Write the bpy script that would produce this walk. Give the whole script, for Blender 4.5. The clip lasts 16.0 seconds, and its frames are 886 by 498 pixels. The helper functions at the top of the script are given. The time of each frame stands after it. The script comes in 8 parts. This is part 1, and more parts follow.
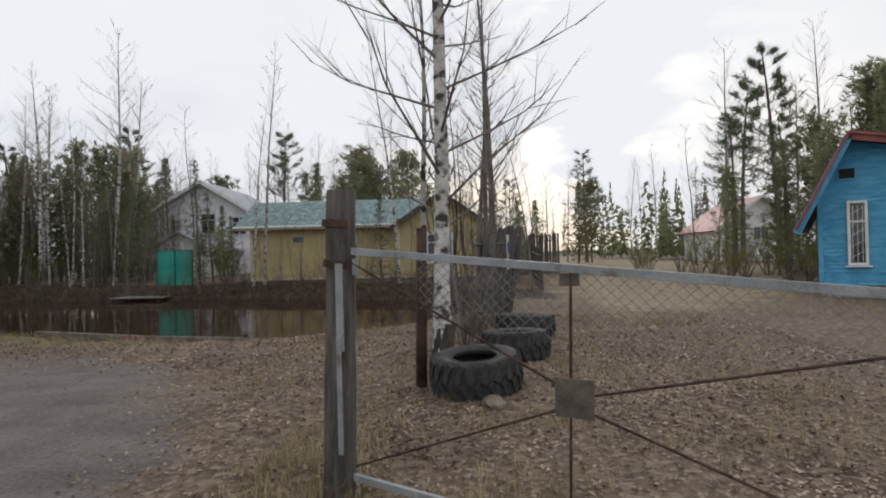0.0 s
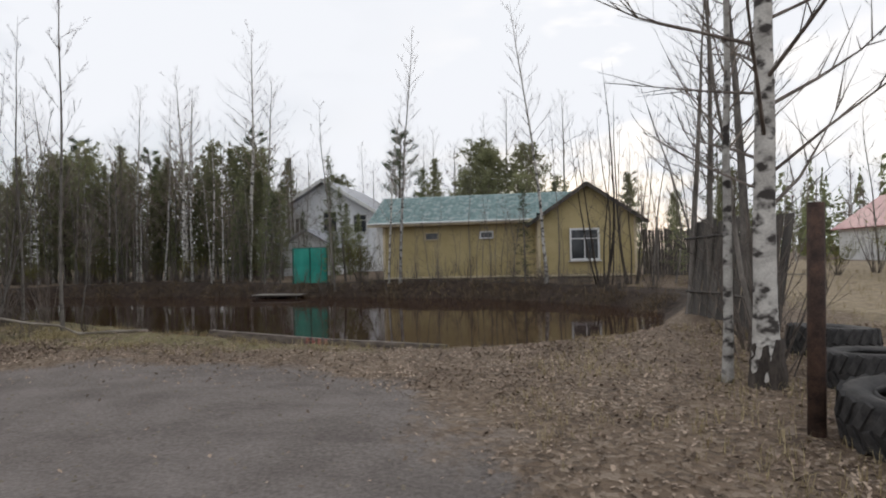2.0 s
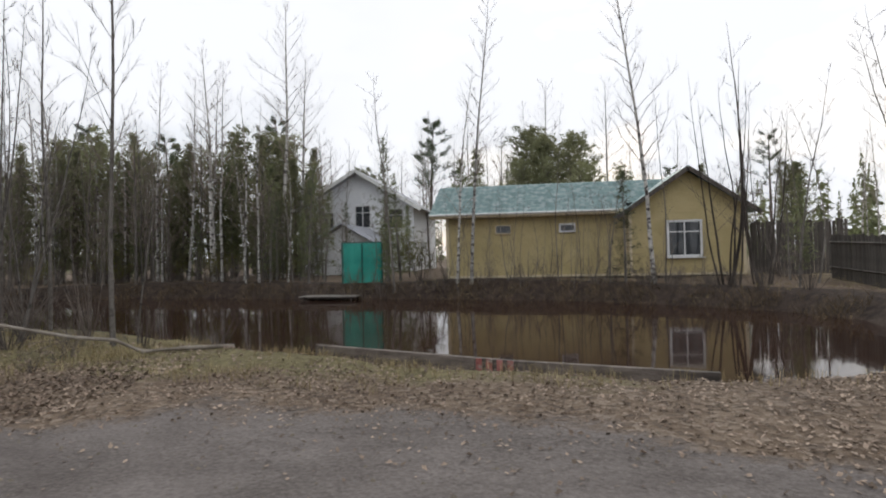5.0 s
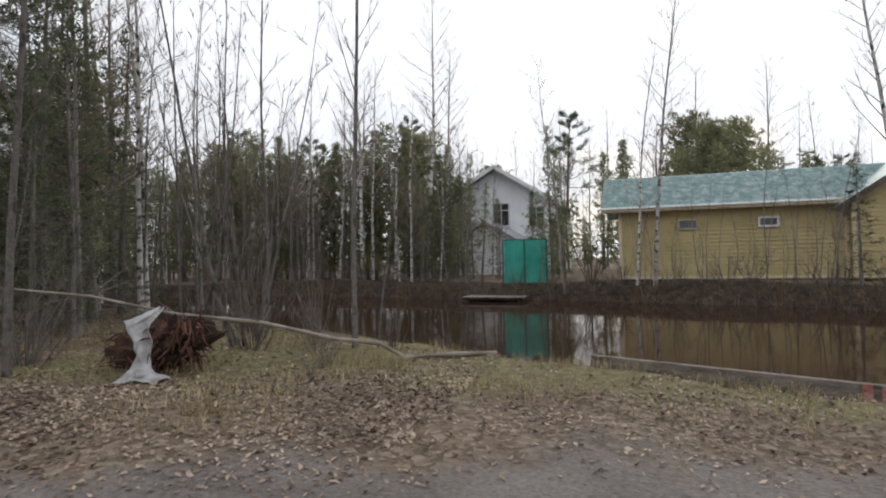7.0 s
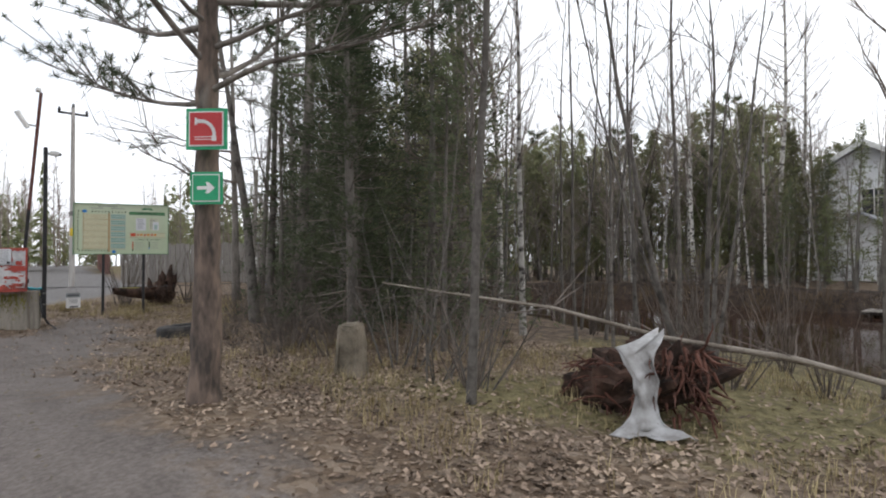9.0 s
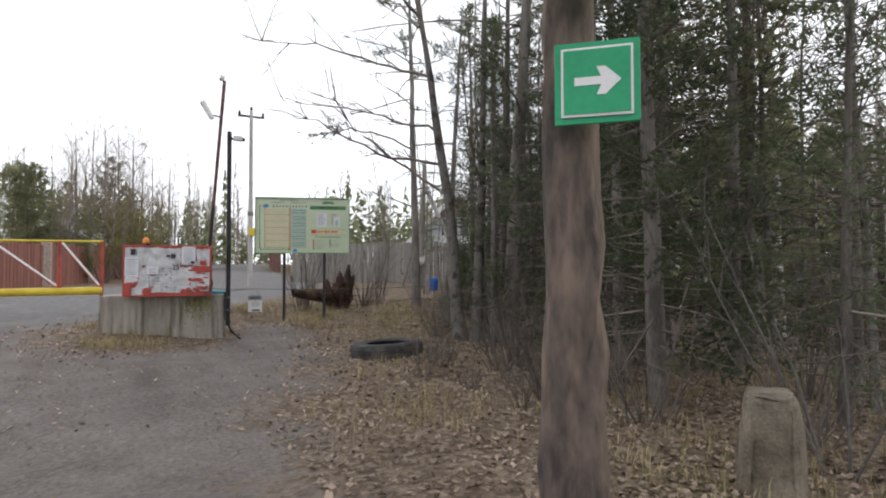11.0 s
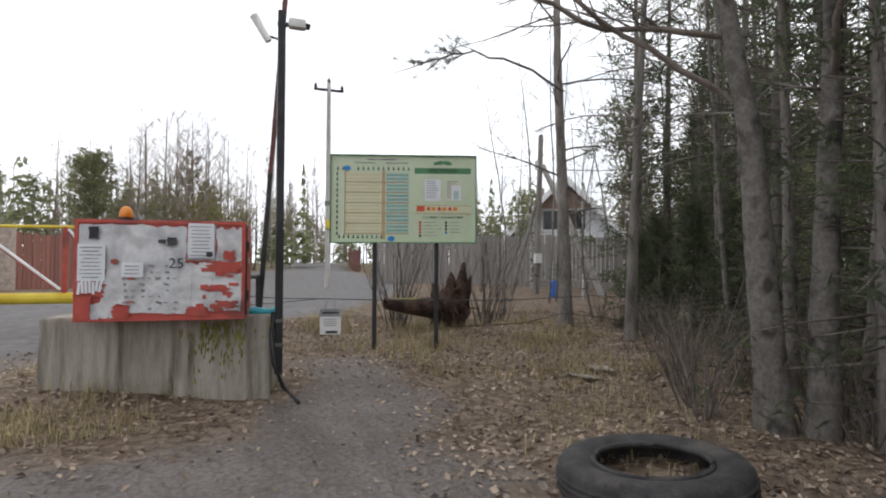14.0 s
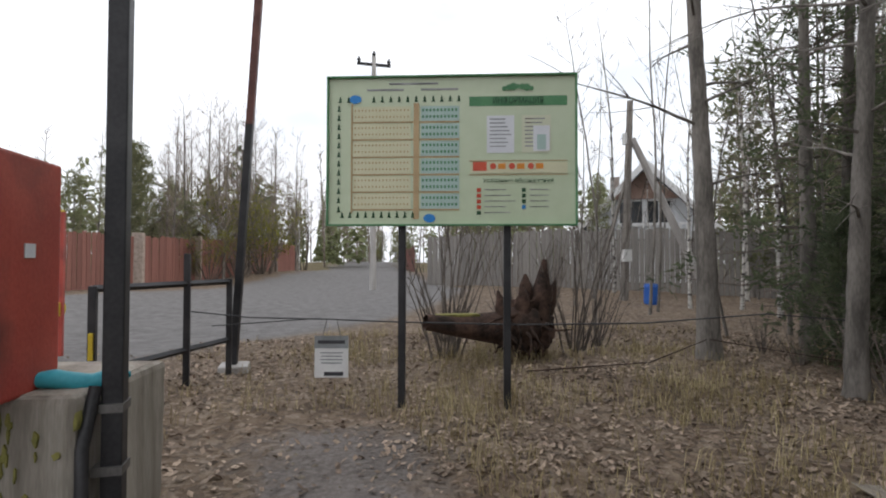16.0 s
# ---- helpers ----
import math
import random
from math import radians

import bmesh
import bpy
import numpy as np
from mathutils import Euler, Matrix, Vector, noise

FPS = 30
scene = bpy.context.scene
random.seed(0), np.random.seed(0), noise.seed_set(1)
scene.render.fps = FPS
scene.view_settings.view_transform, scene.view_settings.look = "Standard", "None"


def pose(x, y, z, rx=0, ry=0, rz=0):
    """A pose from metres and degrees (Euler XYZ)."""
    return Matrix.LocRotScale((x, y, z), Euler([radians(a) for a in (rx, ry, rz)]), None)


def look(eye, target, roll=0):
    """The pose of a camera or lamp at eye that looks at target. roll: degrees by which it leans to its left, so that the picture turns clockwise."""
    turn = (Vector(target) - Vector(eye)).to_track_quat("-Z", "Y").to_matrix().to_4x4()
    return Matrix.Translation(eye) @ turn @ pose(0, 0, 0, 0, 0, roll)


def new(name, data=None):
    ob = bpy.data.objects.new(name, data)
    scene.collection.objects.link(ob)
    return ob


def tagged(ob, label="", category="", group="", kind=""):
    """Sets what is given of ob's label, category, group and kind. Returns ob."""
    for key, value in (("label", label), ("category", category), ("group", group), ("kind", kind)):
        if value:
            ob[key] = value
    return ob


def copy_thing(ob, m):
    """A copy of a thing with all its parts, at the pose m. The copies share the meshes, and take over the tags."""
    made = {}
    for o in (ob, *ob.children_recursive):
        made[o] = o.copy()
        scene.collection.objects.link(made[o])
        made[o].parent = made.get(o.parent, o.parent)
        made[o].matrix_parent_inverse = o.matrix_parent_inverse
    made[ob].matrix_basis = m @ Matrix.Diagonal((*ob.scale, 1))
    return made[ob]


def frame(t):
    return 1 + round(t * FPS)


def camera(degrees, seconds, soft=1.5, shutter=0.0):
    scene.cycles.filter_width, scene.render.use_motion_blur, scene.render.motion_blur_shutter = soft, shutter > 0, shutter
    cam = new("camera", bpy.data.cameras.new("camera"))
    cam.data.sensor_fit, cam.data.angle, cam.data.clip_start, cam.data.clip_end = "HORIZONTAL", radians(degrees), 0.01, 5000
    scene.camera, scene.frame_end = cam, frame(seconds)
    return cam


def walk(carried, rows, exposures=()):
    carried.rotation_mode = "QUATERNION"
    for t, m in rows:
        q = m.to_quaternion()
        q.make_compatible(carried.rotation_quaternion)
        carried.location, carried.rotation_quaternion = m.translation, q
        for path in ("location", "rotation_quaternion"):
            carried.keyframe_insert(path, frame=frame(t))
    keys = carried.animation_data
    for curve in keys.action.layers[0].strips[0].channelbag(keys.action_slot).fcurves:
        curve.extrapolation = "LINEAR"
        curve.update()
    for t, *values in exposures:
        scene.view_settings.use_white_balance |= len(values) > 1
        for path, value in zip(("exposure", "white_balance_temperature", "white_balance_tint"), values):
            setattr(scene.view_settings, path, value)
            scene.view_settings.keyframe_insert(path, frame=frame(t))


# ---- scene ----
cam = camera(77.6, 16.0, soft=2.0)
METRES, EYE, TILT, LEAN, TURN = 25.5, 1.5, -1.2, -0.8, 0.0
ROWS = [
    (0.0, 0.0, 0.0, 0.0, 0.06, 1.68, 2.21),
    (0.5, -0.0268, 0.0166, 0.0003, 3.66, 1.72, 2.18),
    (1.0, -0.0515, 0.0318, 0.0019, 6.09, 1.87, 2.05),
    (1.5, -0.0785, 0.0501, 0.0006, 8.01, 1.91, 1.88),
    (2.0, -0.0998, 0.0668, 0.0011, 9.34, 1.95, 1.97),
    (2.5, -0.1236, 0.0884, -0.0004, 9.69, 1.92, 2.03),
    (3.0, -0.1444, 0.1099, -0.0019, 9.63, 1.91, 1.96),
    (5.5, -0.2801, 0.1931, -0.0015, 8.76, 2.18, 1.88),
    (6.0, -0.3078, 0.2039, -0.0024, 10.32, 2.3, 1.76),
    (6.5, -0.3388, 0.2153, -0.0029, 13.84, 2.4, 1.59),
    (7.0, -0.367, 0.2217, -0.0031, 19.3, 2.63, 1.4),
    (7.5, -0.3967, 0.2261, -0.0021, 28.35, 2.8, 1.05),
    (8.0, -0.4231, 0.2315, -0.0015, 36.81, 2.88, 0.67),
    (8.5, -0.4523, 0.2381, 0.0007, 42.94, 2.78, 0.46),
    (9.0, -0.4798, 0.2433, 0.0015, 47.07, 2.94, 0.14),
    (9.5, -0.511, 0.2486, 0.0023, 50.23, 2.95, -0.06),
    (10.0, -0.5397, 0.2514, 0.0032, 54.5, 2.97, -0.27),
    (12.5, -0.7039, 0.2732, 0.0081, 66.12, 2.77, -0.8),
    (13.0, -0.7351, 0.2809, 0.0074, 66.43, 2.81, -0.85),
    (13.5, -0.7684, 0.2875, 0.0067, 66.89, 2.79, -0.82),
    (14.0, -0.7966, 0.2927, 0.0074, 69.14, 2.74, -0.99),
    (14.5, -0.8279, 0.3022, 0.0077, 72.44, 2.66, -0.98),
    (15.0, -0.8584, 0.314, 0.0076, 74.37, 2.55, -1.04),
    (15.5, -0.8899, 0.3245, 0.0074, 74.77, 2.59, -1.01),
    (16.0, -0.9187, 0.3333, 0.0094, 75.22, 2.56, -1.07),
]
walk(cam, [(t, pose(0, 0, EYE, TILT, LEAN, TURN) @ pose(METRES * x, METRES * y, METRES * z, 90 + pitch, roll, yaw)) for t, x, y, z, yaw, pitch, roll in ROWS],
     [(0.0, -0.6), (3.0, -0.47), (5.5, -0.39), (7.5, -0.24), (9.0, -0.03), (10.0, 0.03), (12.5, 0.12), (14.0, 0.03), (16.0, -0.08)])

# ---- world, sun and exposure ----
SUN_AZ, SUN_EL = 12.6, 20.0
world = bpy.data.worlds.new("overcast_sky")
scene.world = world
world.use_nodes = True
wn, wl = world.node_tree.nodes, world.node_tree.links
wn.clear()
sky = wn.new("ShaderNodeTexSky")
sky.sky_type = "NISHITA"
sky.sun_disc = False
sky.sun_elevation, sky.sun_rotation = radians(SUN_EL), radians(SUN_AZ)
sky.air_density, sky.dust_density = 1.0, 2.0
sky_gain = wn.new("ShaderNodeMixRGB")
sky_gain.blend_type, sky_gain.inputs[0].default_value = "MULTIPLY", 1.0
sky_gain.inputs[2].default_value = (0.15, 0.15, 0.15, 1)
cloud_co = wn.new("ShaderNodeTexCoord")
cloud_map = wn.new("ShaderNodeMapping")
cloud_map.inputs["Scale"].default_value = (1.6, 1.6, 4.5)
cloud_noise = wn.new("ShaderNodeTexNoise")
cloud_noise.inputs["Scale"].default_value, cloud_noise.inputs["Detail"].default_value = 1.5, 5.0
cloud_ramp = wn.new("ShaderNodeValToRGB")
cloud_ramp.color_ramp.elements[0].position, cloud_ramp.color_ramp.elements[0].color = 0.34, (0.72, 0.72, 0.72, 1)
cloud_ramp.color_ramp.elements[1].position, cloud_ramp.color_ramp.elements[1].color = 0.52, (1, 1, 1, 1)
cloud_mix = wn.new("ShaderNodeMixRGB")
cloud_mix.inputs[2].default_value = (1.3, 1.33, 1.4, 1)
background = wn.new("ShaderNodeBackground")
background.inputs["Strength"].default_value = 1.0
world_out = wn.new("ShaderNodeOutputWorld")
wl.new(sky.outputs[0], sky_gain.inputs[1])
wl.new(cloud_co.outputs["Generated"], cloud_map.inputs["Vector"])
wl.new(cloud_map.outputs[0], cloud_noise.inputs["Vector"])
wl.new(cloud_noise.outputs["Fac"], cloud_ramp.inputs["Fac"])
wl.new(cloud_ramp.outputs["Color"], cloud_mix.inputs[0])
wl.new(sky_gain.outputs[0], cloud_mix.inputs[1])
wl.new(cloud_mix.outputs[0], background.inputs["Color"])
wl.new(background.outputs[0], world_out.inputs["Surface"])

sun = new("sun", bpy.data.lights.new("sun", "SUN"))
sun.data.energy, sun.data.angle, sun.data.color = 0.9, radians(14), (1.0, 0.93, 0.82)
sun_way = Vector((math.sin(radians(SUN_AZ)) * math.cos(radians(SUN_EL)), math.cos(radians(SUN_AZ)) * math.cos(radians(SUN_EL)), math.sin(radians(SUN_EL))))
sun.matrix_world = look(sun_way * 60, (0, 0, 0))

# ---- materials ----
def surf(name, a, b, scale=6.0, rough=0.8, bump=0.2, metal=0.0, fine=60.0, vary=0.0, stretch=(1, 1, 1), stain=None, stain_at=(0.55, 0.7), stain_scale=2.0, island=False, spec=0.4):
    """A worn surface: two colours mixed by coarse and fine noise, an optional stain, fine relief."""
    m = bpy.data.materials.new(name)
    m.use_nodes = True
    n, l = m.node_tree.nodes, m.node_tree.links
    p = n["Principled BSDF"]
    co = n.new("ShaderNodeTexCoord")
    mp = n.new("ShaderNodeMapping")
    mp.inputs["Scale"].default_value = stretch
    l.new(co.outputs["Object"], mp.inputs["Vector"])
    coarse, grain = n.new("ShaderNodeTexNoise"), n.new("ShaderNodeTexNoise")
    coarse.inputs["Scale"].default_value, coarse.inputs["Detail"].default_value = scale, 5.0
    grain.inputs["Scale"].default_value, grain.inputs["Detail"].default_value = fine, 3.0
    l.new(mp.outputs[0], coarse.inputs["Vector"])
    l.new(mp.outputs[0], grain.inputs["Vector"])
    both = n.new("ShaderNodeMath")
    both.operation = "MULTIPLY_ADD"
    l.new(grain.outputs["Fac"], both.inputs[0])
    both.inputs[1].default_value = 0.45
    l.new(coarse.outputs["Fac"], both.inputs[2])
    ramp = n.new("ShaderNodeValToRGB")
    ramp.color_ramp.elements[0].position, ramp.color_ramp.elements[0].color = 0.55, (*a, 1)
    ramp.color_ramp.elements[1].position, ramp.color_ramp.elements[1].color = 0.9, (*b, 1)
    l.new(both.outputs[0], ramp.inputs["Fac"])
    colour = ramp.outputs["Color"]
    if stain:
        sn = n.new("ShaderNodeTexNoise")
        sn.inputs["Scale"].default_value, sn.inputs["Detail"].default_value = stain_scale, 6.0
        l.new(mp.outputs[0], sn.inputs["Vector"])
        sr = n.new("ShaderNodeValToRGB")
        sr.color_ramp.elements[0].position, sr.color_ramp.elements[1].position = stain_at
        l.new(sn.outputs["Fac"], sr.inputs["Fac"])
        mx = n.new("ShaderNodeMixRGB")
        mx.inputs[2].default_value = (*stain, 1)
        l.new(sr.outputs["Color"], mx.inputs[0])
        l.new(colour, mx.inputs[1])
        colour = mx.outputs[0]
    if vary:
        src = n.new("ShaderNodeNewGeometry").outputs["Random Per Island"] if island else n.new("ShaderNodeObjectInfo").outputs["Random"]
        hsv = n.new("ShaderNodeHueSaturation")
        rng = n.new("ShaderNodeMapRange")
        rng.inputs["To Min"].default_value, rng.inputs["To Max"].default_value = 1 - vary, 1 + vary
        l.new(src, rng.inputs["Value"])
        l.new(rng.outputs[0], hsv.inputs["Value"])
        l.new(colour, hsv.inputs["Color"])
        colour = hsv.outputs[0]
    l.new(colour, p.inputs["Base Color"])
    p.inputs["Roughness"].default_value, p.inputs["Metallic"].default_value = rough, metal
    p.inputs["Specular IOR Level"].default_value = spec
    if bump:
        bm_ = n.new("ShaderNodeBump")
        bm_.inputs["Strength"].default_value, bm_.inputs["Distance"].default_value = bump, 0.02
        l.new(both.outputs[0], bm_.inputs["Height"])
        l.new(bm_.outputs[0], p.inputs["Normal"])
    return m


def bark_birch():
    m = surf("birch_bark", (0.32, 0.3, 0.275), (0.6, 0.575, 0.535), 3.0, 0.75, 0.3, fine=40, vary=0.2, stain=(0.045, 0.038, 0.034), stain_at=(0.5, 0.6), stain_scale=5.0, stretch=(1, 1, 1.5))
    return m


def litter_ground():
    """Ground cover: packed road dirt, leaf litter, moss and dry grass, asphalt, bare bank, mixed by the cover attribute."""
    m = bpy.data.materials.new("ground_cover")
    m.use_nodes = True
    n, l = m.node_tree.nodes, m.node_tree.links
    p = n["Principled BSDF"]
    co = n.new("ShaderNodeTexCoord")
    att = n.new("ShaderNodeAttribute")
    att.attribute_name = "cover"
    sep = n.new("ShaderNodeSeparateColor")
    l.new(att.outputs["Color"], sep.inputs[0])

    def noise_ramp(scale, detail, p0, c0, p1, c1, rough=0.6):
        t = n.new("ShaderNodeTexNoise")
        t.inputs["Scale"].default_value, t.inputs["Detail"].default_value, t.inputs["Roughness"].default_value = scale, detail, rough
        l.new(co.outputs["Object"], t.inputs["Vector"])
        r = n.new("ShaderNodeValToRGB")
        r.color_ramp.elements[0].position, r.color_ramp.elements[0].color = p0, (*c0, 1)
        r.color_ramp.elements[1].position, r.color_ramp.elements[1].color = p1, (*c1, 1)
        l.new(t.outputs["Fac"], r.inputs["Fac"])
        return t, r

    def mix(fac, a, b):
        x = n.new("ShaderNodeMixRGB")
        l.new(fac, x.inputs[0])
        l.new(a, x.inputs[1])
        l.new(b, x.inputs[2])
        return x.outputs[0]

    _, dirt_a = noise_ramp(1.3, 8, 0.35, (0.125, 0.105, 0.094), 0.68, (0.235, 0.205, 0.188))
    _, dirt_b = noise_ramp(28, 6, 0.4, (0.1, 0.085, 0.077), 0.65, (0.26, 0.235, 0.215))
    half = n.new("ShaderNodeValue")
    half.outputs[0].default_value = 0.4
    dirt = mix(half.outputs[0], dirt_a.outputs["Color"], dirt_b.outputs["Color"])
    # wheel tracks: long darker streaks along the road
    way = n.new("ShaderNodeMapping")
    way.inputs["Rotation"].default_value, way.inputs["Scale"].default_value = (0, 0, radians(20)), (0.35, 1.7, 1)
    l.new(co.outputs["Object"], way.inputs["Vector"])
    tr = n.new("ShaderNodeTexNoise")
    tr.inputs["Scale"].default_value, tr.inputs["Detail"].default_value = 1.3, 6.0
    l.new(way.outputs[0], tr.inputs["Vector"])
    trr = n.new("ShaderNodeValToRGB")
    trr.color_ramp.elements[0].position, trr.color_ramp.elements[0].color = 0.5, (0, 0, 0, 1)
    trr.color_ramp.elements[1].position, trr.color_ramp.elements[1].color = 0.78, (0.5, 0.5, 0.5, 1)
    l.new(tr.outputs["Fac"], trr.inputs["Fac"])
    wet = n.new("ShaderNodeRGB")
    wet.outputs[0].default_value = (0.062, 0.05, 0.045, 1)
    dirt = mix(trr.outputs["Color"], dirt, wet.outputs[0])
    # leaf litter: cells of different browns
    vor = n.new("ShaderNodeTexVoronoi")
    vor.inputs["Scale"].default_value = 17.0
    warp = n.new("ShaderNodeTexNoise")
    warp.inputs["Scale"].default_value = 6.0
    l.new(co.outputs["Object"], warp.inputs["Vector"])
    add = n.new("ShaderNodeMixRGB")
    add.blend_type, add.inputs[0].default_value = "ADD", 0.12
    l.new(co.outputs["Object"], add.inputs[1])
    l.new(warp.outputs["Color"], add.inputs[2])
    l.new(add.outputs[0], vor.inputs["Vector"])
    cells = n.new("ShaderNodeValToRGB")
    e = cells.color_ramp.elements
    e[0].position, e[0].color = 0.0, (0.075, 0.052, 0.038, 1)
    e[1].position, e[1].color = 1.0, (0.34, 0.27, 0.21, 1)
    for q, c in ((0.35, (0.13, 0.085, 0.055)), (0.6, (0.2, 0.14, 0.095)), (0.8, (0.24, 0.18, 0.13))):
        k = e.new(q)
        k.color = (*c, 1)
    sc = n.new("ShaderNodeSeparateColor")
    l.new(vor.outputs["Color"], sc.inputs[0])
    l.new(sc.outputs[0], cells.inputs["Fac"])
    _, big = noise_ramp(0.9, 5, 0.3, (0.1, 0.077, 0.058), 0.7, (0.23, 0.18, 0.13))
    leaves = mix(half.outputs[0], cells.outputs["Color"], big.outputs["Color"])
    _, grass = noise_ramp(9, 7, 0.35, (0.1, 0.085, 0.04), 0.7, (0.25, 0.215, 0.11))
    _, asphalt = noise_ramp(5, 8, 0.3, (0.13, 0.122, 0.118), 0.7, (0.23, 0.22, 0.215))
    _, edge = noise_ramp(3.5, 7, 0.42, (0, 0, 0), 0.58, (1, 1, 1))

    def sharpen(chan):
        a = n.new("ShaderNodeMath")
        a.operation = "MULTIPLY_ADD"
        l.new(edge.outputs["Color"], a.inputs[0])
        a.inputs[1].default_value = 0.6
        s = n.new("ShaderNodeMath")
        s.operation = "MULTIPLY_ADD"
        l.new(chan, s.inputs[0])
        s.inputs[1].default_value, s.inputs[2].default_value = 2.0, -0.85
        l.new(s.outputs[0], a.inputs[2])
        a.use_clamp = True
        return a.outputs[0]

    c = mix(sharpen(sep.outputs[1]), leaves, grass.outputs["Color"])
    field = n.new("ShaderNodeAttribute")
    field.attribute_name = "field"
    _, straw = noise_ramp(6, 8, 0.32, (0.17, 0.13, 0.085), 0.7, (0.4, 0.32, 0.215))
    c = mix(sharpen(field.outputs["Fac"]), c, straw.outputs["Color"])
    c = mix(sharpen(sep.outputs[0]), c, dirt)
    c = mix(sep.outputs[2], c, asphalt.outputs["Color"])
    bank = n.new("ShaderNodeAttribute")
    bank.attribute_name = "bank"
    _, peat = noise_ramp(4, 8, 0.35, (0.018, 0.012, 0.009), 0.72, (0.085, 0.06, 0.045))
    c = mix(sharpen(bank.outputs["Fac"]), c, peat.outputs["Color"])
    l.new(c, p.inputs["Base Color"])
    p.inputs["Roughness"].default_value = 0.9
    p.inputs["Specular IOR Level"].default_value = 0.25
    fine, _ = noise_ramp(45, 5, 0.3, (0, 0, 0), 0.7, (1, 1, 1))
    b1 = n.new("ShaderNodeBump")
    b1.inputs["Strength"].default_value, b1.inputs["Distance"].default_value = 0.6, 0.03
    l.new(fine.outputs["Fac"], b1.inputs["Height"])
    b2 = n.new("ShaderNodeBump")
    b2.inputs["Strength"].default_value, b2.inputs["Distance"].default_value = 0.5, 0.04
    l.new(vor.outputs["Distance"], b2.inputs["Height"])
    l.new(b1.outputs[0], b2.inputs["Normal"])
    l.new(b2.outputs[0], p.inputs["Normal"])
    return m


M = {}
M["ground"] = litter_ground()
M["birch"] = bark_birch()
M["alder"] = surf("mottled_alder_bark", (0.095, 0.085, 0.075), (0.23, 0.21, 0.19), 6, 0.9, 0.5, fine=40, vary=0.25, stretch=(1, 1, 0.8), stain=(0.05, 0.044, 0.038), stain_at=(0.5, 0.64), stain_scale=6)
M["bark_grey"] = surf("grey_bark", (0.09, 0.08, 0.07), (0.25, 0.225, 0.2), 5, 0.9, 0.5, fine=45, vary=0.25, stretch=(1, 1, 0.3))
M["bark_dark"] = surf("dark_wet_bark", (0.035, 0.028, 0.024), (0.11, 0.09, 0.075), 5, 0.9, 0.5, fine=40, vary=0.25, stretch=(1, 1, 0.3))
M["bark_pine"] = surf("pine_bark", (0.045, 0.037, 0.032), (0.17, 0.125, 0.1), 9, 0.9, 1.0, fine=30, vary=0.2, stretch=(1, 1, 0.35), stain=(0.2, 0.18, 0.16), stain_at=(0.58, 0.72), stain_scale=4)
M["twig"] = surf("bare_twigs", (0.085, 0.07, 0.06), (0.21, 0.175, 0.15), 4, 0.9, 0.0, vary=0.25)
M["twig_birch"] = surf("birch_twigs", (0.18, 0.145, 0.125), (0.34, 0.28, 0.235), 3, 0.9, 0.0, vary=0.2)
M["forest"] = surf("olive_conifer_needles", (0.14, 0.145, 0.085), (0.25, 0.255, 0.145), 1.6, 0.8, 0.0, vary=0.3, spec=0.2)
M["bark_brown"] = surf("scaly_brown_bark", (0.07, 0.052, 0.042), (0.2, 0.155, 0.125), 9, 0.92, 1.0, fine=34, vary=0.2, stretch=(1, 1, 0.35), stain=(0.05, 0.042, 0.036), stain_scale=3)
M["spruce"] = surf("spruce_needles", (0.05, 0.064, 0.042), (0.13, 0.148, 0.085), 2.5, 0.75, 0.0, vary=0.3, spec=0.2)
M["spruce_light"] = surf("young_conifer_needles", (0.105, 0.12, 0.068), (0.22, 0.235, 0.125), 2.0, 0.75, 0.0, vary=0.3, spec=0.2)
M["pine"] = surf("pine_needles", (0.04, 0.055, 0.032), (0.1, 0.125, 0.07), 2.0, 0.75, 0.0, vary=0.25, spec=0.2)
M["willow"] = surf("budding_yellow_green_leaves", (0.1, 0.1, 0.025), (0.22, 0.21, 0.05), 3, 0.8, 0.0, vary=0.2, spec=0.2)
M["leaf"] = surf("dry_leaves", (0.15, 0.107, 0.079), (0.36, 0.28, 0.213), 1.2, 0.8, 0.0, vary=0.55, island=True, spec=0.3)
M["dry_grass"] = surf("dry_grass_blades", (0.22, 0.17, 0.085), (0.42, 0.35, 0.2), 2.0, 0.85, 0.0, vary=0.35, island=True, spec=0.2)
M["wood_grey"] = surf("weathered_grey_wood", (0.13, 0.115, 0.1), (0.33, 0.3, 0.27), 3, 0.85, 0.5, fine=30, stretch=(6, 6, 0.6), stain=(0.05, 0.042, 0.036), stain_scale=1.5)
M["wood_dark"] = surf("old_dark_post_wood", (0.04, 0.034, 0.031), (0.14, 0.12, 0.102), 3, 0.9, 0.7, fine=25, stretch=(5, 5, 0.5), stain=(0.035, 0.03, 0.028), stain_scale=1.2)
M["steel_grey"] = surf("grey_painted_steel", (0.2, 0.215, 0.22), (0.34, 0.36, 0.37), 4, 0.55, 0.15, metal=0.2, stain=(0.13, 0.075, 0.05), stain_at=(0.6, 0.72), stain_scale=5)
M["rust"] = surf("rusty_steel", (0.03, 0.02, 0.017), (0.1, 0.058, 0.042), 9, 0.8, 0.3, metal=0.3)
M["rust_plate"] = surf("rusty_plate", (0.085, 0.075, 0.065), (0.17, 0.14, 0.115), 8, 0.75, 0.3, metal=0.3)
M["rubber"] = surf("worn_rubber", (0.022, 0.021, 0.021), (0.06, 0.056, 0.054), 6, 0.8, 0.3, stain=(0.1, 0.085, 0.07), stain_at=(0.58, 0.75), stain_scale=3)
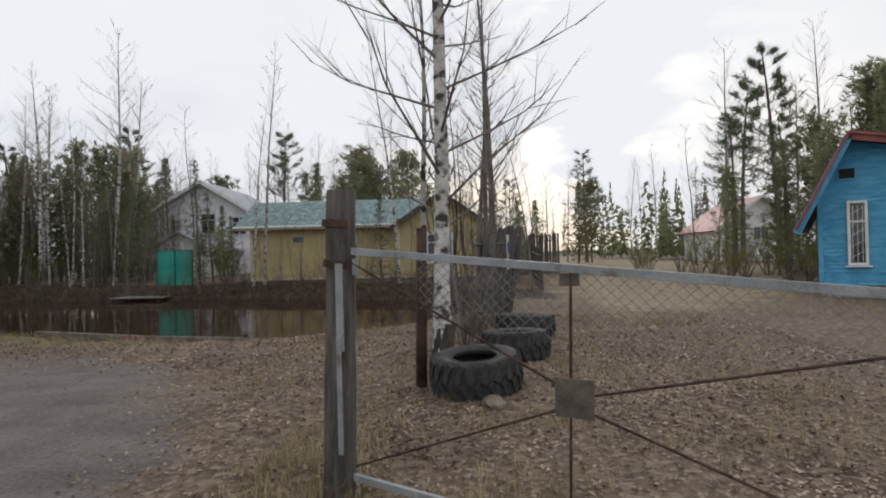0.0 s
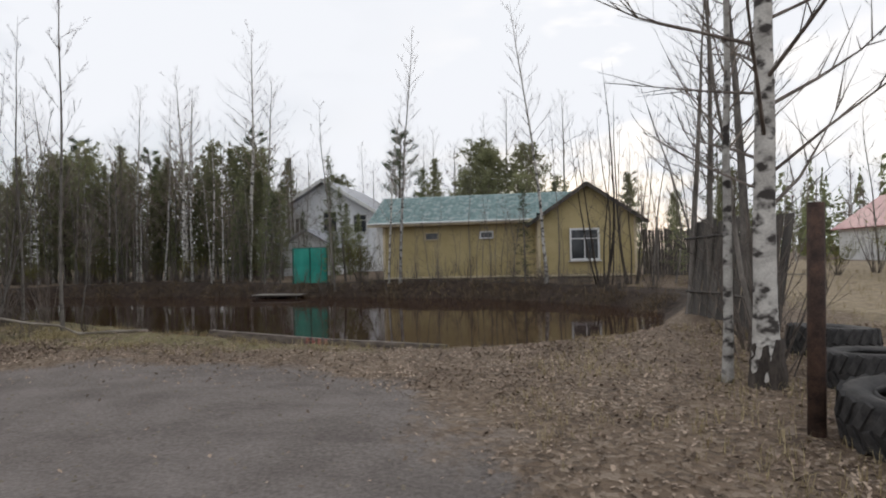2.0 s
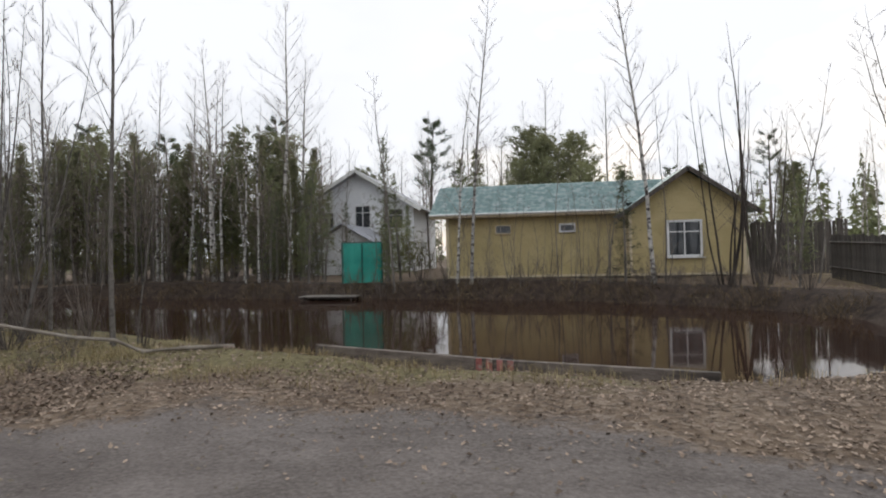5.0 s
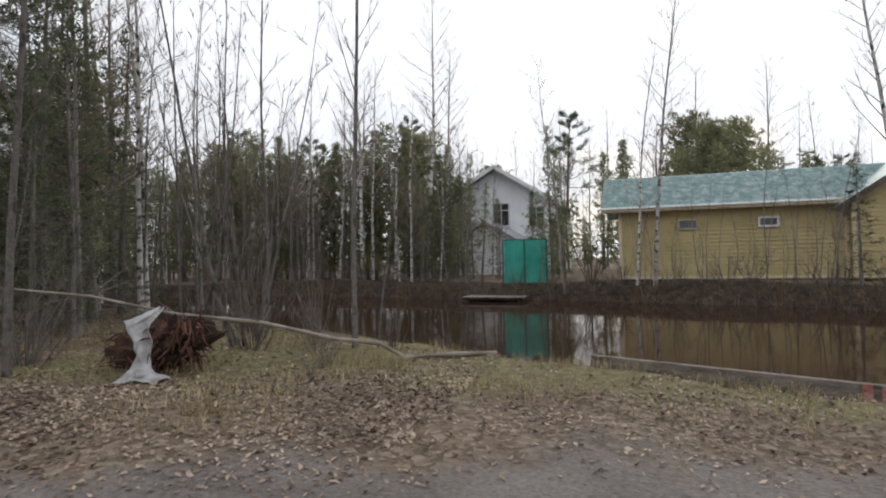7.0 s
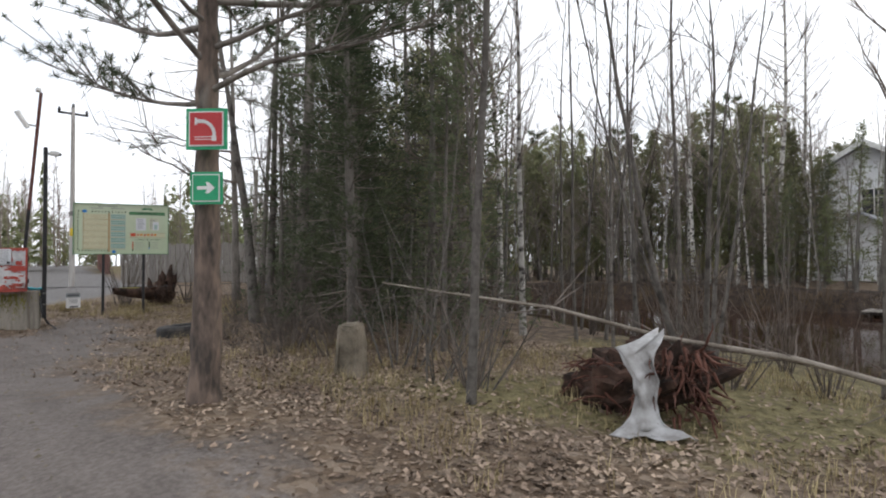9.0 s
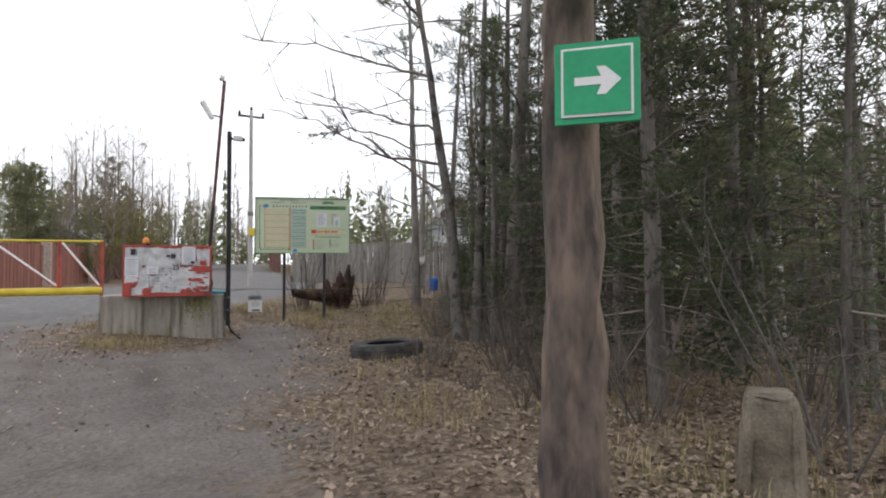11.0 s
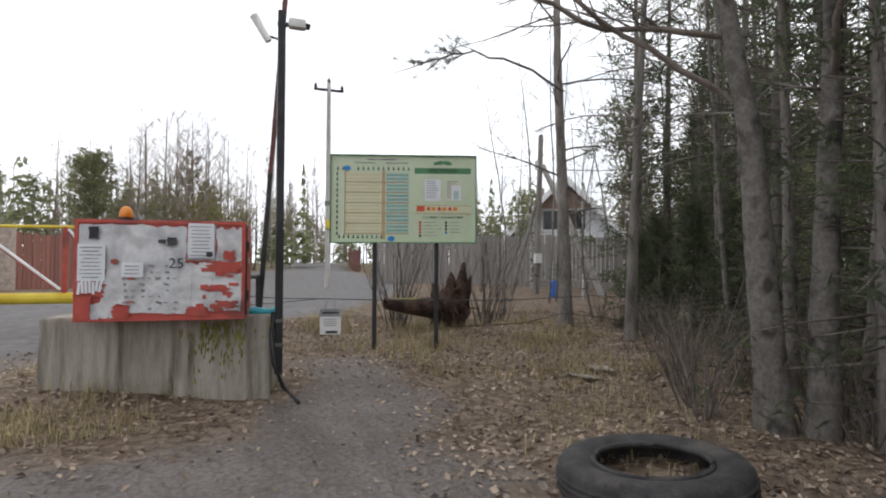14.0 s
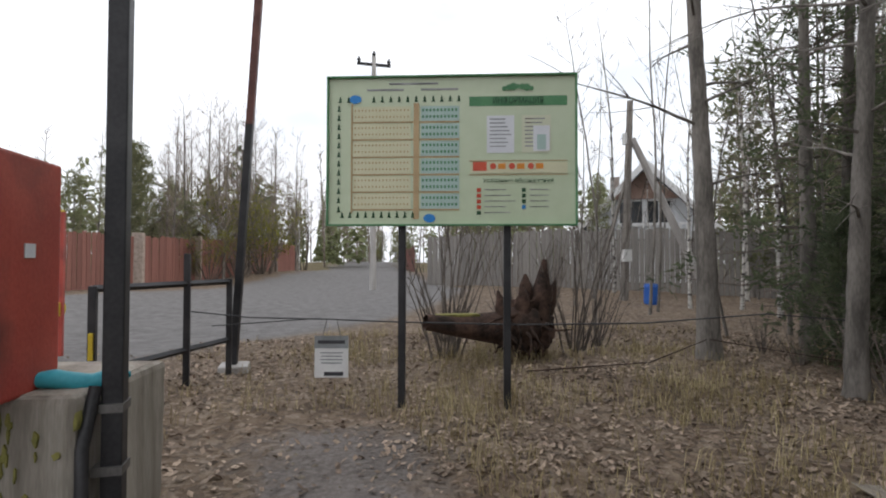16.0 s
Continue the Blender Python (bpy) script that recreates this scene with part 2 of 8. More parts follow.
M["yellow"] = surf("yellow_siding_paint", (0.43, 0.345, 0.165), (0.52, 0.425, 0.22), 1.2, 0.65, 0.05, fine=15, vary=0.06)
M["yellow_trim"] = surf("pale_yellow_trim", (0.6, 0.5, 0.33), (0.7, 0.6, 0.42), 2, 0.65, 0.05)
# pale blotches: weathering, and the sky's bright reflections painted into the roof colour
M["green_roof"] = surf("green_metal_tiles", (0.2, 0.3, 0.29), (0.3, 0.41, 0.4), 1.5, 0.58, 0.05, metal=0.1, fine=9, stain=(0.45, 0.52, 0.52), stain_at=(0.48, 0.66), stain_scale=3, spec=0.4)
M["grey_roof"] = surf("grey_roof_sheet", (0.3, 0.31, 0.34), (0.42, 0.43, 0.46), 2, 0.5, 0.05)
M["white_wall"] = surf("white_siding", (0.78, 0.79, 0.81), (0.87, 0.88, 0.89), 1.5, 0.7, 0.05)
M["white_paint"] = surf("white_paint", (0.62, 0.62, 0.6), (0.8, 0.8, 0.78), 3, 0.6, 0.05)
M["teal"] = surf("teal_sheet_metal", (0.02, 0.27, 0.21), (0.05, 0.4, 0.32), 1.5, 0.5, 0.05)
M["teal_dark"] = surf("dark_teal_seam", (0.01, 0.1, 0.08), (0.02, 0.14, 0.11), 3, 0.5, 0.0)
M["blue"] = surf("peeling_blue_paint", (0.05, 0.27, 0.46), (0.12, 0.42, 0.62), 2.2, 0.75, 0.3, fine=30, stain=(0.045, 0.15, 0.22), stain_at=(0.6, 0.78), stain_scale=4, stretch=(1, 1, 3))
M["blue_trim"] = surf("blue_trim_paint", (0.06, 0.28, 0.46), (0.13, 0.4, 0.6), 3, 0.7, 0.1)
M["red_roof"] = surf("red_roof_sheet", (0.2, 0.06, 0.055), (0.32, 0.11, 0.1), 2, 0.6, 0.1)
M["maroon_roof"] = surf("maroon_roof_sheet", (0.25, 0.07, 0.09), (0.36, 0.12, 0.14), 2, 0.55, 0.1)
M["dark_fence"] = surf("dark_plank_fence", (0.055, 0.05, 0.045), (0.13, 0.115, 0.1), 3, 0.9, 0.3, vary=0.25)
M["fence_grey"] = surf("grey_plank_fence", (0.17, 0.155, 0.14), (0.3, 0.28, 0.26), 3, 0.85, 0.3, vary=0.15, stretch=(6, 6, 0.7))
M["fence_red"] = surf("brown_red_plank_fence", (0.16, 0.068, 0.055), (0.25, 0.112, 0.09), 2.5, 0.8, 0.2, vary=0.15, stretch=(5, 5, 0.7))
M["brick"] = surf("pillar_brick", (0.25, 0.2, 0.17), (0.42, 0.35, 0.3), 8, 0.9, 0.3)
M["glass"] = surf("window_glass_dark", (0.03, 0.035, 0.04), (0.05, 0.055, 0.06), 2, 0.06, 0.0, spec=0.6)
M["dark"] = surf("dark_void", (0.012, 0.012, 0.012), (0.025, 0.025, 0.025), 3, 0.9, 0.0)
M["black_steel"] = surf("black_painted_steel", (0.012, 0.012, 0.014), (0.035, 0.034, 0.036), 5, 0.45, 0.1)
M["maroon_steel"] = surf("maroon_rusty_pole", (0.085, 0.03, 0.025), (0.17, 0.07, 0.055), 5, 0.6, 0.15)
M["red_metal"] = surf("red_enamel_sheet", (0.37, 0.052, 0.038), (0.5, 0.092, 0.066), 3, 0.5, 0.12, stain=(0.15, 0.04, 0.034), stain_at=(0.5, 0.72), stain_scale=2.6)
M["paper"] = surf("torn_paper", (0.52, 0.52, 0.53), (0.68, 0.68, 0.68), 6, 0.85, 0.25, fine=25, stain=(0.3, 0.3, 0.31), stain_at=(0.46, 0.72), stain_scale=5)
M["paper_white"] = surf("white_paper_sheet", (0.64, 0.66, 0.69), (0.74, 0.75, 0.77), 3, 0.8, 0.05)
M["ink"] = surf("dark_ink", (0.03, 0.03, 0.035), (0.07, 0.07, 0.08), 9, 0.8, 0.0)
M["concrete"] = surf("stained_concrete", (0.25, 0.225, 0.19), (0.42, 0.38, 0.33), 1.8, 0.9, 0.35, fine=35, stretch=(4, 4, 0.4), stain=(0.13, 0.112, 0.09), stain_at=(0.47, 0.7), stain_scale=2.6)
M["concrete_light"] = surf("grey_concrete", (0.32, 0.3, 0.28), (0.5, 0.48, 0.46), 2, 0.9, 0.2, stretch=(2, 2, 0.5))
M["ink_faded"] = surf("faded_marker", (0.16, 0.16, 0.17), (0.4, 0.4, 0.41), 9, 0.85, 0.0)
M["moss"] = surf("yellow_moss", (0.15, 0.142, 0.04), (0.28, 0.26, 0.08), 8, 0.95, 0.4)
M["yellow_pipe"] = surf("yellow_enamel_pipe", (0.5, 0.36, 0.02), (0.66, 0.5, 0.05), 3, 0.5, 0.1)
M["orange"] = surf("orange_plastic", (0.6, 0.2, 0.02), (0.72, 0.28, 0.04), 4, 0.35, 0.0)
M["cyan_plastic"] = surf("turquoise_plastic", (0.03, 0.32, 0.4), (0.06, 0.42, 0.5), 3, 0.35, 0.05)
M["blue_plastic"] = surf("blue_plastic", (0.02, 0.1, 0.4), (0.04, 0.15, 0.5), 3, 0.35, 0.05)
M["film"] = surf("grimy_white_film", (0.26, 0.25, 0.24), (0.48, 0.48, 0.485), 5, 0.5, 0.5, fine=22)
M["root_red"] = surf("red_brown_roots", (0.05, 0.022, 0.016), (0.16, 0.07, 0.05), 7, 0.95, 0.5, fine=26)
M["root"] = surf("earthy_rotten_root", (0.018, 0.012, 0.009), (0.1, 0.058, 0.043), 5, 0.95, 0.8, fine=26)
M["log"] = surf("pale_peeled_log", (0.15, 0.125, 0.1), (0.36, 0.32, 0.27), 4, 0.85, 0.3, vary=0.15)
M["stone"] = surf("mossy_grey_stone", (0.1, 0.085, 0.062), (0.26, 0.22, 0.17), 5, 0.9, 0.6)
M["board_green"] = surf("pale_green_board", (0.5, 0.58, 0.4), (0.56, 0.63, 0.46), 1.0, 0.5, 0.0, fine=8)
M["board_pale"] = surf("pale_board_field", (0.58, 0.6, 0.45), (0.64, 0.66, 0.5), 2, 0.5, 0.0)
M["board_cream"] = surf("cream_plot_row", (0.58, 0.57, 0.38), (0.63, 0.62, 0.43), 3, 0.55, 0.0)
M["board_blue"] = surf("blue_plot_row", (0.36, 0.49, 0.45), (0.41, 0.54, 0.5), 3, 0.55, 0.0)
M["board_brown"] = surf("brown_map_road", (0.42, 0.3, 0.16), (0.48, 0.35, 0.19), 3, 0.55, 0.0)
M["map_green"] = surf("green_print", (0.06, 0.2, 0.09), (0.1, 0.26, 0.12), 4, 0.5, 0.0)
M["map_dark"] = surf("dark_green_print", (0.02, 0.07, 0.03), (0.03, 0.09, 0.04), 4, 0.5, 0.0)
M["map_blue"] = surf("blue_print", (0.02, 0.2, 0.55), (0.04, 0.26, 0.62), 4, 0.5, 0.0)
M["map_red"] = surf("red_print", (0.5, 0.06, 0.03), (0.6, 0.1, 0.05), 4, 0.5, 0.0)
M["sign_red"] = surf("red_sign_paint", (0.42, 0.025, 0.03), (0.5, 0.045, 0.045), 3, 0.45, 0.03)
M["sign_green"] = surf("green_sign_paint", (0.01, 0.28, 0.12), (0.02, 0.35, 0.16), 3, 0.45, 0.03)
M["white_sign"] = surf("white_sign_paint", (0.68, 0.68, 0.68), (0.78, 0.78, 0.77), 4, 0.5, 0.02)
M["wire"] = surf("galvanised_wire", (0.12, 0.115, 0.11), (0.22, 0.21, 0.2), 6, 0.5, 0.0, metal=0.6)


def water_material():
    m = bpy.data.materials.new("dark_peat_water")
    m.use_nodes = True
    n, l = m.node_tree.nodes, m.node_tree.links
    p = n["Principled BSDF"]
    co, t, t2 = n.new("ShaderNodeTexCoord"), n.new("ShaderNodeTexNoise"), n.new("ShaderNodeTexNoise")
    t.inputs["Scale"].default_value, t2.inputs["Scale"].default_value = 0.35, 3.0
    l.new(co.outputs["Object"], t.inputs["Vector"])
    l.new(co.outputs["Object"], t2.inputs["Vector"])
    r = n.new("ShaderNodeValToRGB")
    r.color_ramp.elements[0].color, r.color_ramp.elements[1].color = (0.026, 0.013, 0.009, 1), (0.048, 0.025, 0.017, 1)
    l.new(t.outputs["Fac"], r.inputs["Fac"])
    l.new(r.outputs["Color"], p.inputs["Base Color"])
    p.inputs["Roughness"].default_value, p.inputs["IOR"].default_value = 0.05, 1.33
    p.inputs["Specular IOR Level"].default_value = 0.32
    b = n.new("ShaderNodeBump")
    b.inputs["Strength"].default_value, b.inputs["Distance"].default_value = 0.05, 0.02
    l.new(t2.outputs["Fac"], b.inputs["Height"])
    l.new(b.outputs[0], p.inputs["Normal"])
    return m


M["water"] = water_material()


def let_light_through(m, share):
    """Thin needles and leaves pass part of the light."""
    n, l = m.node_tree.nodes, m.node_tree.links
    p = [k for k in n if k.type == "BSDF_PRINCIPLED"][0]
    out = [k for k in n if k.type == "OUTPUT_MATERIAL"][0]
    t = n.new("ShaderNodeBsdfTranslucent")
    if p.inputs["Base Color"].links:
        thin = n.new("ShaderNodeHueSaturation")
        thin.inputs["Value"].default_value = 1.35
        l.new(p.inputs["Base Color"].links[0].from_socket, thin.inputs["Color"])
        l.new(thin.outputs[0], t.inputs["Color"])
    both = n.new("ShaderNodeMixShader")
    both.inputs[0].default_value = share
    l.new(p.outputs[0], both.inputs[1])
    l.new(t.outputs[0], both.inputs[2])
    l.new(both.outputs[0], out.inputs["Surface"])


for key in ("forest", "spruce", "spruce_light", "pine", "willow"):
    let_light_through(M[key], 0.66)

# ---- building helpers ----
def thing(name, label, category, at=(0, 0, 0), turn=0, group="", kind="", scale=1.0):
    ob = new(name)
    ob.matrix_basis = pose(*at, 0, 0, turn) @ Matrix.Scale(scale, 4)
    return tagged(ob, label, category, group, kind)


def finish(bm, name, material, smooth=False):
    me = bpy.data.meshes.new(name)
    bm.to_mesh(me)
    bm.free()
    me.materials.append(material)
    if smooth:
        for f in me.polygons:
            f.use_smooth = True
    return me


def part(name, bm, material, parent, label="", smooth=False):
    ob = new(name, bm if isinstance(bm, bpy.types.Mesh) else finish(bm, name, material, smooth))
    ob.parent = parent
    return tagged(ob, label)


def solo(name, bm, material, label, category, at=(0, 0, 0), turn=0, group="", kind="", smooth=False):
    ob = new(name, finish(bm, name, material, smooth))
    ob.matrix_basis = pose(*at, 0, 0, turn)
    return tagged(ob, label, category, group, kind)


def raw(name, verts, faces, material, smooth=True):
    me = bpy.data.meshes.new(name)
    me.from_pydata(verts, [], faces)
    me.materials.append(material)
    if smooth:
        me.polygons.foreach_set("use_smooth", [True] * len(me.polygons))
    me.update()
    return me


def box(bm, c, s, bevel=0.0, rot=None):
    r = bmesh.ops.create_cube(bm, size=1.0)
    vs = r["verts"]
    bmesh.ops.scale(bm, verts=vs, vec=s)
    if bevel:
        es = list({e for v in vs for e in v.link_edges})
        out = bmesh.ops.bevel(bm, geom=es, offset=bevel, segments=2, affect="EDGES", profile=0.6)
        vs = list({v for f in out["faces"] for v in f.verts} | {v for v in vs if v.is_valid})
    m = Matrix.Translation(c) @ (rot if rot else Matrix.Identity(4))
    bmesh.ops.transform(bm, matrix=m, verts=vs)
    return vs


def new_box(c, s, bevel=0.0, rot=None):
    bm = bmesh.new()
    box(bm, c, s, bevel, rot)
    return bm


def rod(bm, a, b, r0, r1=None, n=8):
    """A closed tapered rod from a to b."""
    a, b = Vector(a), Vector(b)
    d = b - a
    q = d.to_track_quat("Z", "Y").to_matrix().to_4x4()
    r = bmesh.ops.create_cone(bm, cap_ends=True, segments=n, radius1=r0, radius2=r0 if r1 is None else r1, depth=d.length)
    bmesh.ops.transform(bm, matrix=Matrix.Translation((a + b) / 2) @ q, verts=r["verts"])


def new_rod(a, b, r0, r1=None, n=8):
    bm = bmesh.new()
    rod(bm, a, b, r0, r1, n)
    return bm


def prism(outline, depth, axis="y"):
    """An outline in x and z, extruded by depth along y."""
    bm = bmesh.new()
    vs = [bm.verts.new((x, 0, z)) for x, z in outline]
    f = bm.faces.new(vs)
    r = bmesh.ops.extrude_face_region(bm, geom=[f])
    bmesh.ops.translate(bm, vec=(0, depth, 0), verts=[v for v in r["geom"] if isinstance(v, bmesh.types.BMVert)])
    bmesh.ops.recalc_face_normals(bm, faces=bm.faces)
    return bm


def tube(V, F, pts, radii, n=5):
    """Adds a tapered tube along points to lists of vertices and faces."""
    base, k = len(V), len(pts)
    for i, p in enumerate(pts):
        d = (pts[min(i + 1, k - 1)] - pts[max(i - 1, 0)])
        d = d.normalized() if d.length > 1e-6 else Vector((0, 0, 1))
        u = d.orthogonal().normalized() if abs(d.z) < 0.9 else (Vector((1, 0, 0)) - d * d.x).normalized()
        w = d.cross(u)
        for j in range(n):
            a = 2 * math.pi * j / n
            V.append(p + (u * math.cos(a) + w * math.sin(a)) * radii[i])
    for i in range(k - 1):
        for j in range(n):
            a, b = base + i * n + j, base + i * n + (j + 1) % n
            F.append((a, b, b + n, a + n))


def bend(rng, start, way, length, steps, lift, wob):
    """A wandering line: it bends up by lift and strays by wob."""
    pts, p, d = [start.copy()], start.copy(), way.normalized()
    for _ in range(steps):
        d = (d + Vector((rng.uniform(-wob, wob), rng.uniform(-wob, wob), lift + rng.uniform(-wob, wob) * 0.6))).normalized()
        p = p + d * (length / steps)
        pts.append(p.copy())
    return pts


# ---- ground ----
POND = [(-29.5, 23.6), (-27.0, 21.2), (-23.5, 18.9), (-19.5, 17.3), (-16.6, 15.7), (-15.0, 15.4), (-13.2, 14.8), (-11.9, 14.2), (-10.9, 13.8), (-9.9, 13.6), (-7.3, 12.65), (-4.3, 11.85), (-2.9, 12.2), (-1.7, 12.7), (-0.5, 14.2), (0.4, 16.4), (0.6, 18.6), (-0.3, 20.4), (-2.2, 22.2), (-5, 24.2), (-10, 25.6), (-15.5, 26.2), (-20.5, 27.3), (-25, 28.0), (-28.6, 27.6), (-30.4, 25.8)]
ROAD = [(6, -12), (-0.6, -3), (-1.4, 1.5), (-2.7, 5.6), (-4.4, 8.6), (-7, 9.9), (-10, 9.5), (-12, 8.4), (-15, 7.7), (-18, 7.2), (-20.5, 7.7), (-23.2, 9.0), (-25.6, 9.3), (-27.6, 9.0), (-27.8, 8.3), (-25.6, 8.1), (-24.6, 7.4), (-24.2, 5.8), (-26.5, 5.0), (-29, 5.6), (-30, 4.5), (-30, -4), (-24, -9), (-10, -12)]
ASPHALT = [(-28.5, -6), (-28.5, 4.8), (-31.5, 7.3), (-34, 10.2), (-37, 12.2), (-42, 14.2), (-48, 14.6), (-60, 15.8), (-130, 26), (-130, 20), (-60, 9.2), (-46, 5.4), (-41, 1.5), (-40, -6)]
GRASS = [(-17.2, 9.2), (-15, 9.4), (-13, 10.6), (-10, 11.2), (-7, 11.2), (-5.2, 11.0), (-4.4, 11.6), (-7.2, 12.4), (-9.9, 13.4), (-12.9, 14.4), (-15, 15.0), (-17.4, 15.4), (-16.6, 12.6), (-15.2, 11.6), (-16, 11.0)]
FIELD = [(3.2, 10), (12, 17), (20, 30), (30, 120), (4, 120), (3.5, 30)]
SPOTS = [(-1, 4, -.17), (0.5, 7, -.06), (-3.1, 6.6, -.08), (-2.2, 8.5, -.04), (-4.6, 8.5, -.12), (0, 0, -.1), (-4, 3, -.13), (-8.4, 10.4, -.2), (-10.2, 9.8, -.17), (-11.5, 10.4, -.1), (-7, 5, -.2), (-13.9, 10, .02), (-16.75, 7.9, .2), (-17.2, 9.4, .08), (-19.9, 7.4, -.04), (-13, 6, -.12), (-17, 5, -.08), (-23.4, 9.4, -.05), (-24.5, 7.8, -.02), (-24.6, 6.5, .1), (-25.9, 5.7, .2), (0.5, 3.3, -.2), (-22.7, 11, .06), (-28, 10, .03), (-28.7, 13, .17), (-33, 6, .08), (-36, 14, .3), (-42, 18, .38), (-42, 0, .3), (-60, 10, .7), (-90, 16, 1.4), (3, 12, 0), (11, 16, 0), (10, 40, .5), (2, 16, .1), (4, 30, .3), (-8, 29, .3), (-14, 29, .2), (-22, 33, .3), (-18, 45, .4), (-40, 38, .2), (-20, 14, .0), (-30, 18, .0)]


def inside_distance(poly, X, Y):
    """Signed distance to a polygon: positive inside."""
    d = np.full(X.shape, 1e9)
    ins = np.zeros(X.shape, bool)
    k = len(poly)
    for i in range(k):
        (x0, y0), (x1, y1) = poly[i], poly[(i + 1) % k]
        ex, ey = x1 - x0, y1 - y0
        t = np.clip(((X - x0) * ex + (Y - y0) * ey) / (ex * ex + ey * ey), 0, 1)
        d = np.minimum(d, np.hypot(X - x0 - t * ex, Y - y0 - t * ey))
        if y0 != y1:
            ins ^= ((y0 > Y) != (y1 > Y)) & (X < x0 + (Y - y0) * ex / ey)
    return np.where(ins, d, -d)


def step(a, b, v):
    t = np.clip((v - a) / (b - a), 0, 1)
    return t * t * (3 - 2 * t)


def waves(X, Y):
    """Small uneven ground."""
    return 0.028 * np.sin(1.7 * X + 0.9 * Y) * np.sin(1.1 * Y - 0.6 * X + 1) + 0.016 * np.sin(4.1 * X - 2.2 * Y) * np.sin(3.3 * Y + 1.9 * X) + 0.008 * np.sin(9 * X + 5 * Y) * np.sin(8 * Y - 4 * X)


def ground_height(X, Y):
    X, Y = np.asarray(X, float), np.asarray(Y, float)
    num, den = np.zeros(X.shape), np.full(X.shape, 1e-9)
    for sx, sy, sz in SPOTS:
        w = 1.0 / ((X - sx) ** 2 + (Y - sy) ** 2 + 1.2) ** 1.5
        num, den = num + w * sz, den + w
    z = num / den
    road = step(-0.3, 0.8, np.maximum(inside_distance(ROAD, X, Y), inside_distance(ASPHALT, X, Y)))
    z = z + waves(X, Y) * (1 - 0.75 * road)
    p = inside_distance(POND, X, Y)
    far = step(16, 20, Y)
    reach = 1.1 + 0.7 * far
    z = z + (-1.0 - z) * step(-reach, 0.9, p) ** 0.8
    return z


def gz(x, y):
    return float(ground_height(np.array([x]), np.array([y]))[0])


def spaced(lo, hi, h, far, k):
    inner = np.arange(lo, hi + h, h)
    g = np.cumsum(h * 1.32 ** np.arange(1, k))
    g = g * (far / g[-1]) if g[-1] < far else g
    return np.concatenate([(lo - g)[::-1], inner, inner[-1] + g])


gx, gy = spaced(-46, 8, 0.24, 1800, 32), spaced(-4, 34, 0.24, 1800, 32)
GX, GY = np.meshgrid(gx, gy)
GZ = ground_height(GX, GY)
nx, ny = len(gx), len(gy)
idx = np.arange(nx * ny).reshape(ny, nx)
quads = np.stack([idx[:-1, :-1], idx[:-1, 1:], idx[1:, 1:], idx[1:, :-1]], -1).reshape(-1, 4)
ground_me = bpy.data.meshes.new("ground")
ground_me.from_pydata(np.stack([GX.ravel(), GY.ravel(), GZ.ravel()], 1).tolist(), [], quads.tolist())
ground_me.polygons.foreach_set("use_smooth", [True] * len(ground_me.polygons))
cover = ground_me.color_attributes.new("cover", "FLOAT_COLOR", "POINT")
wob = 0.35 * np.sin(2.3 * GX + 1.1 * GY) * np.sin(1.7 * GY - GX)
road_m = step(-0.7, 0.7, inside_distance(ROAD, GX, GY) + wob)
asph_m = step(-0.3, 0.3, inside_distance(ASPHALT, GX, GY) + 0.4 * wob)
grass_m = np.maximum(step(-1.0, 0.8, inside_distance(GRASS, GX, GY) + wob), step(-1.5, 3, inside_distance(FIELD, GX, GY) + 2 * wob))
grass_m = np.maximum(grass_m, 0.6 * step(-60, -66, GX))
bank_m = step(-3.9, -2.5, inside_distance(POND, GX, GY)) * np.maximum(step(15, 18, GY), 0.5 * step(-12, -14, GX) * step(12.5, 14, GY))
bank_m = np.maximum(bank_m, step(-0.5, -0.1, inside_distance(POND, GX, GY)))
field_at = ground_me.attributes.new("field", "FLOAT", "POINT")
field_at.data.foreach_set("value", step(-1.5, 3, inside_distance(FIELD, GX, GY) + 2 * wob).astype(np.float32).ravel())
bank_at = ground_me.attributes.new("bank", "FLOAT", "POINT")
bank_at.data.foreach_set("value", bank_m.astype(np.float32).ravel())
cover = ground_me.color_attributes["cover"]
cover.data.foreach_set("color", np.stack([road_m, grass_m, asph_m, np.ones_like(GX)], -1).astype(np.float32).ravel())
ground_me.materials.append(M["ground"])
tagged(new("ground", ground_me), "packed dirt road and leaf-strewn ground round a pond", "ground", kind="structure")

water_bm = bmesh.new()
water_bm.faces.new([water_bm.verts.new((x, y, -0.40)) for x, y in [(-62, 10.5), (3, 10.5), (3, 38), (-62, 38)]])
solo("water", water_bm, M["water"], "still dark brown peaty pond water", "pond", kind="structure")

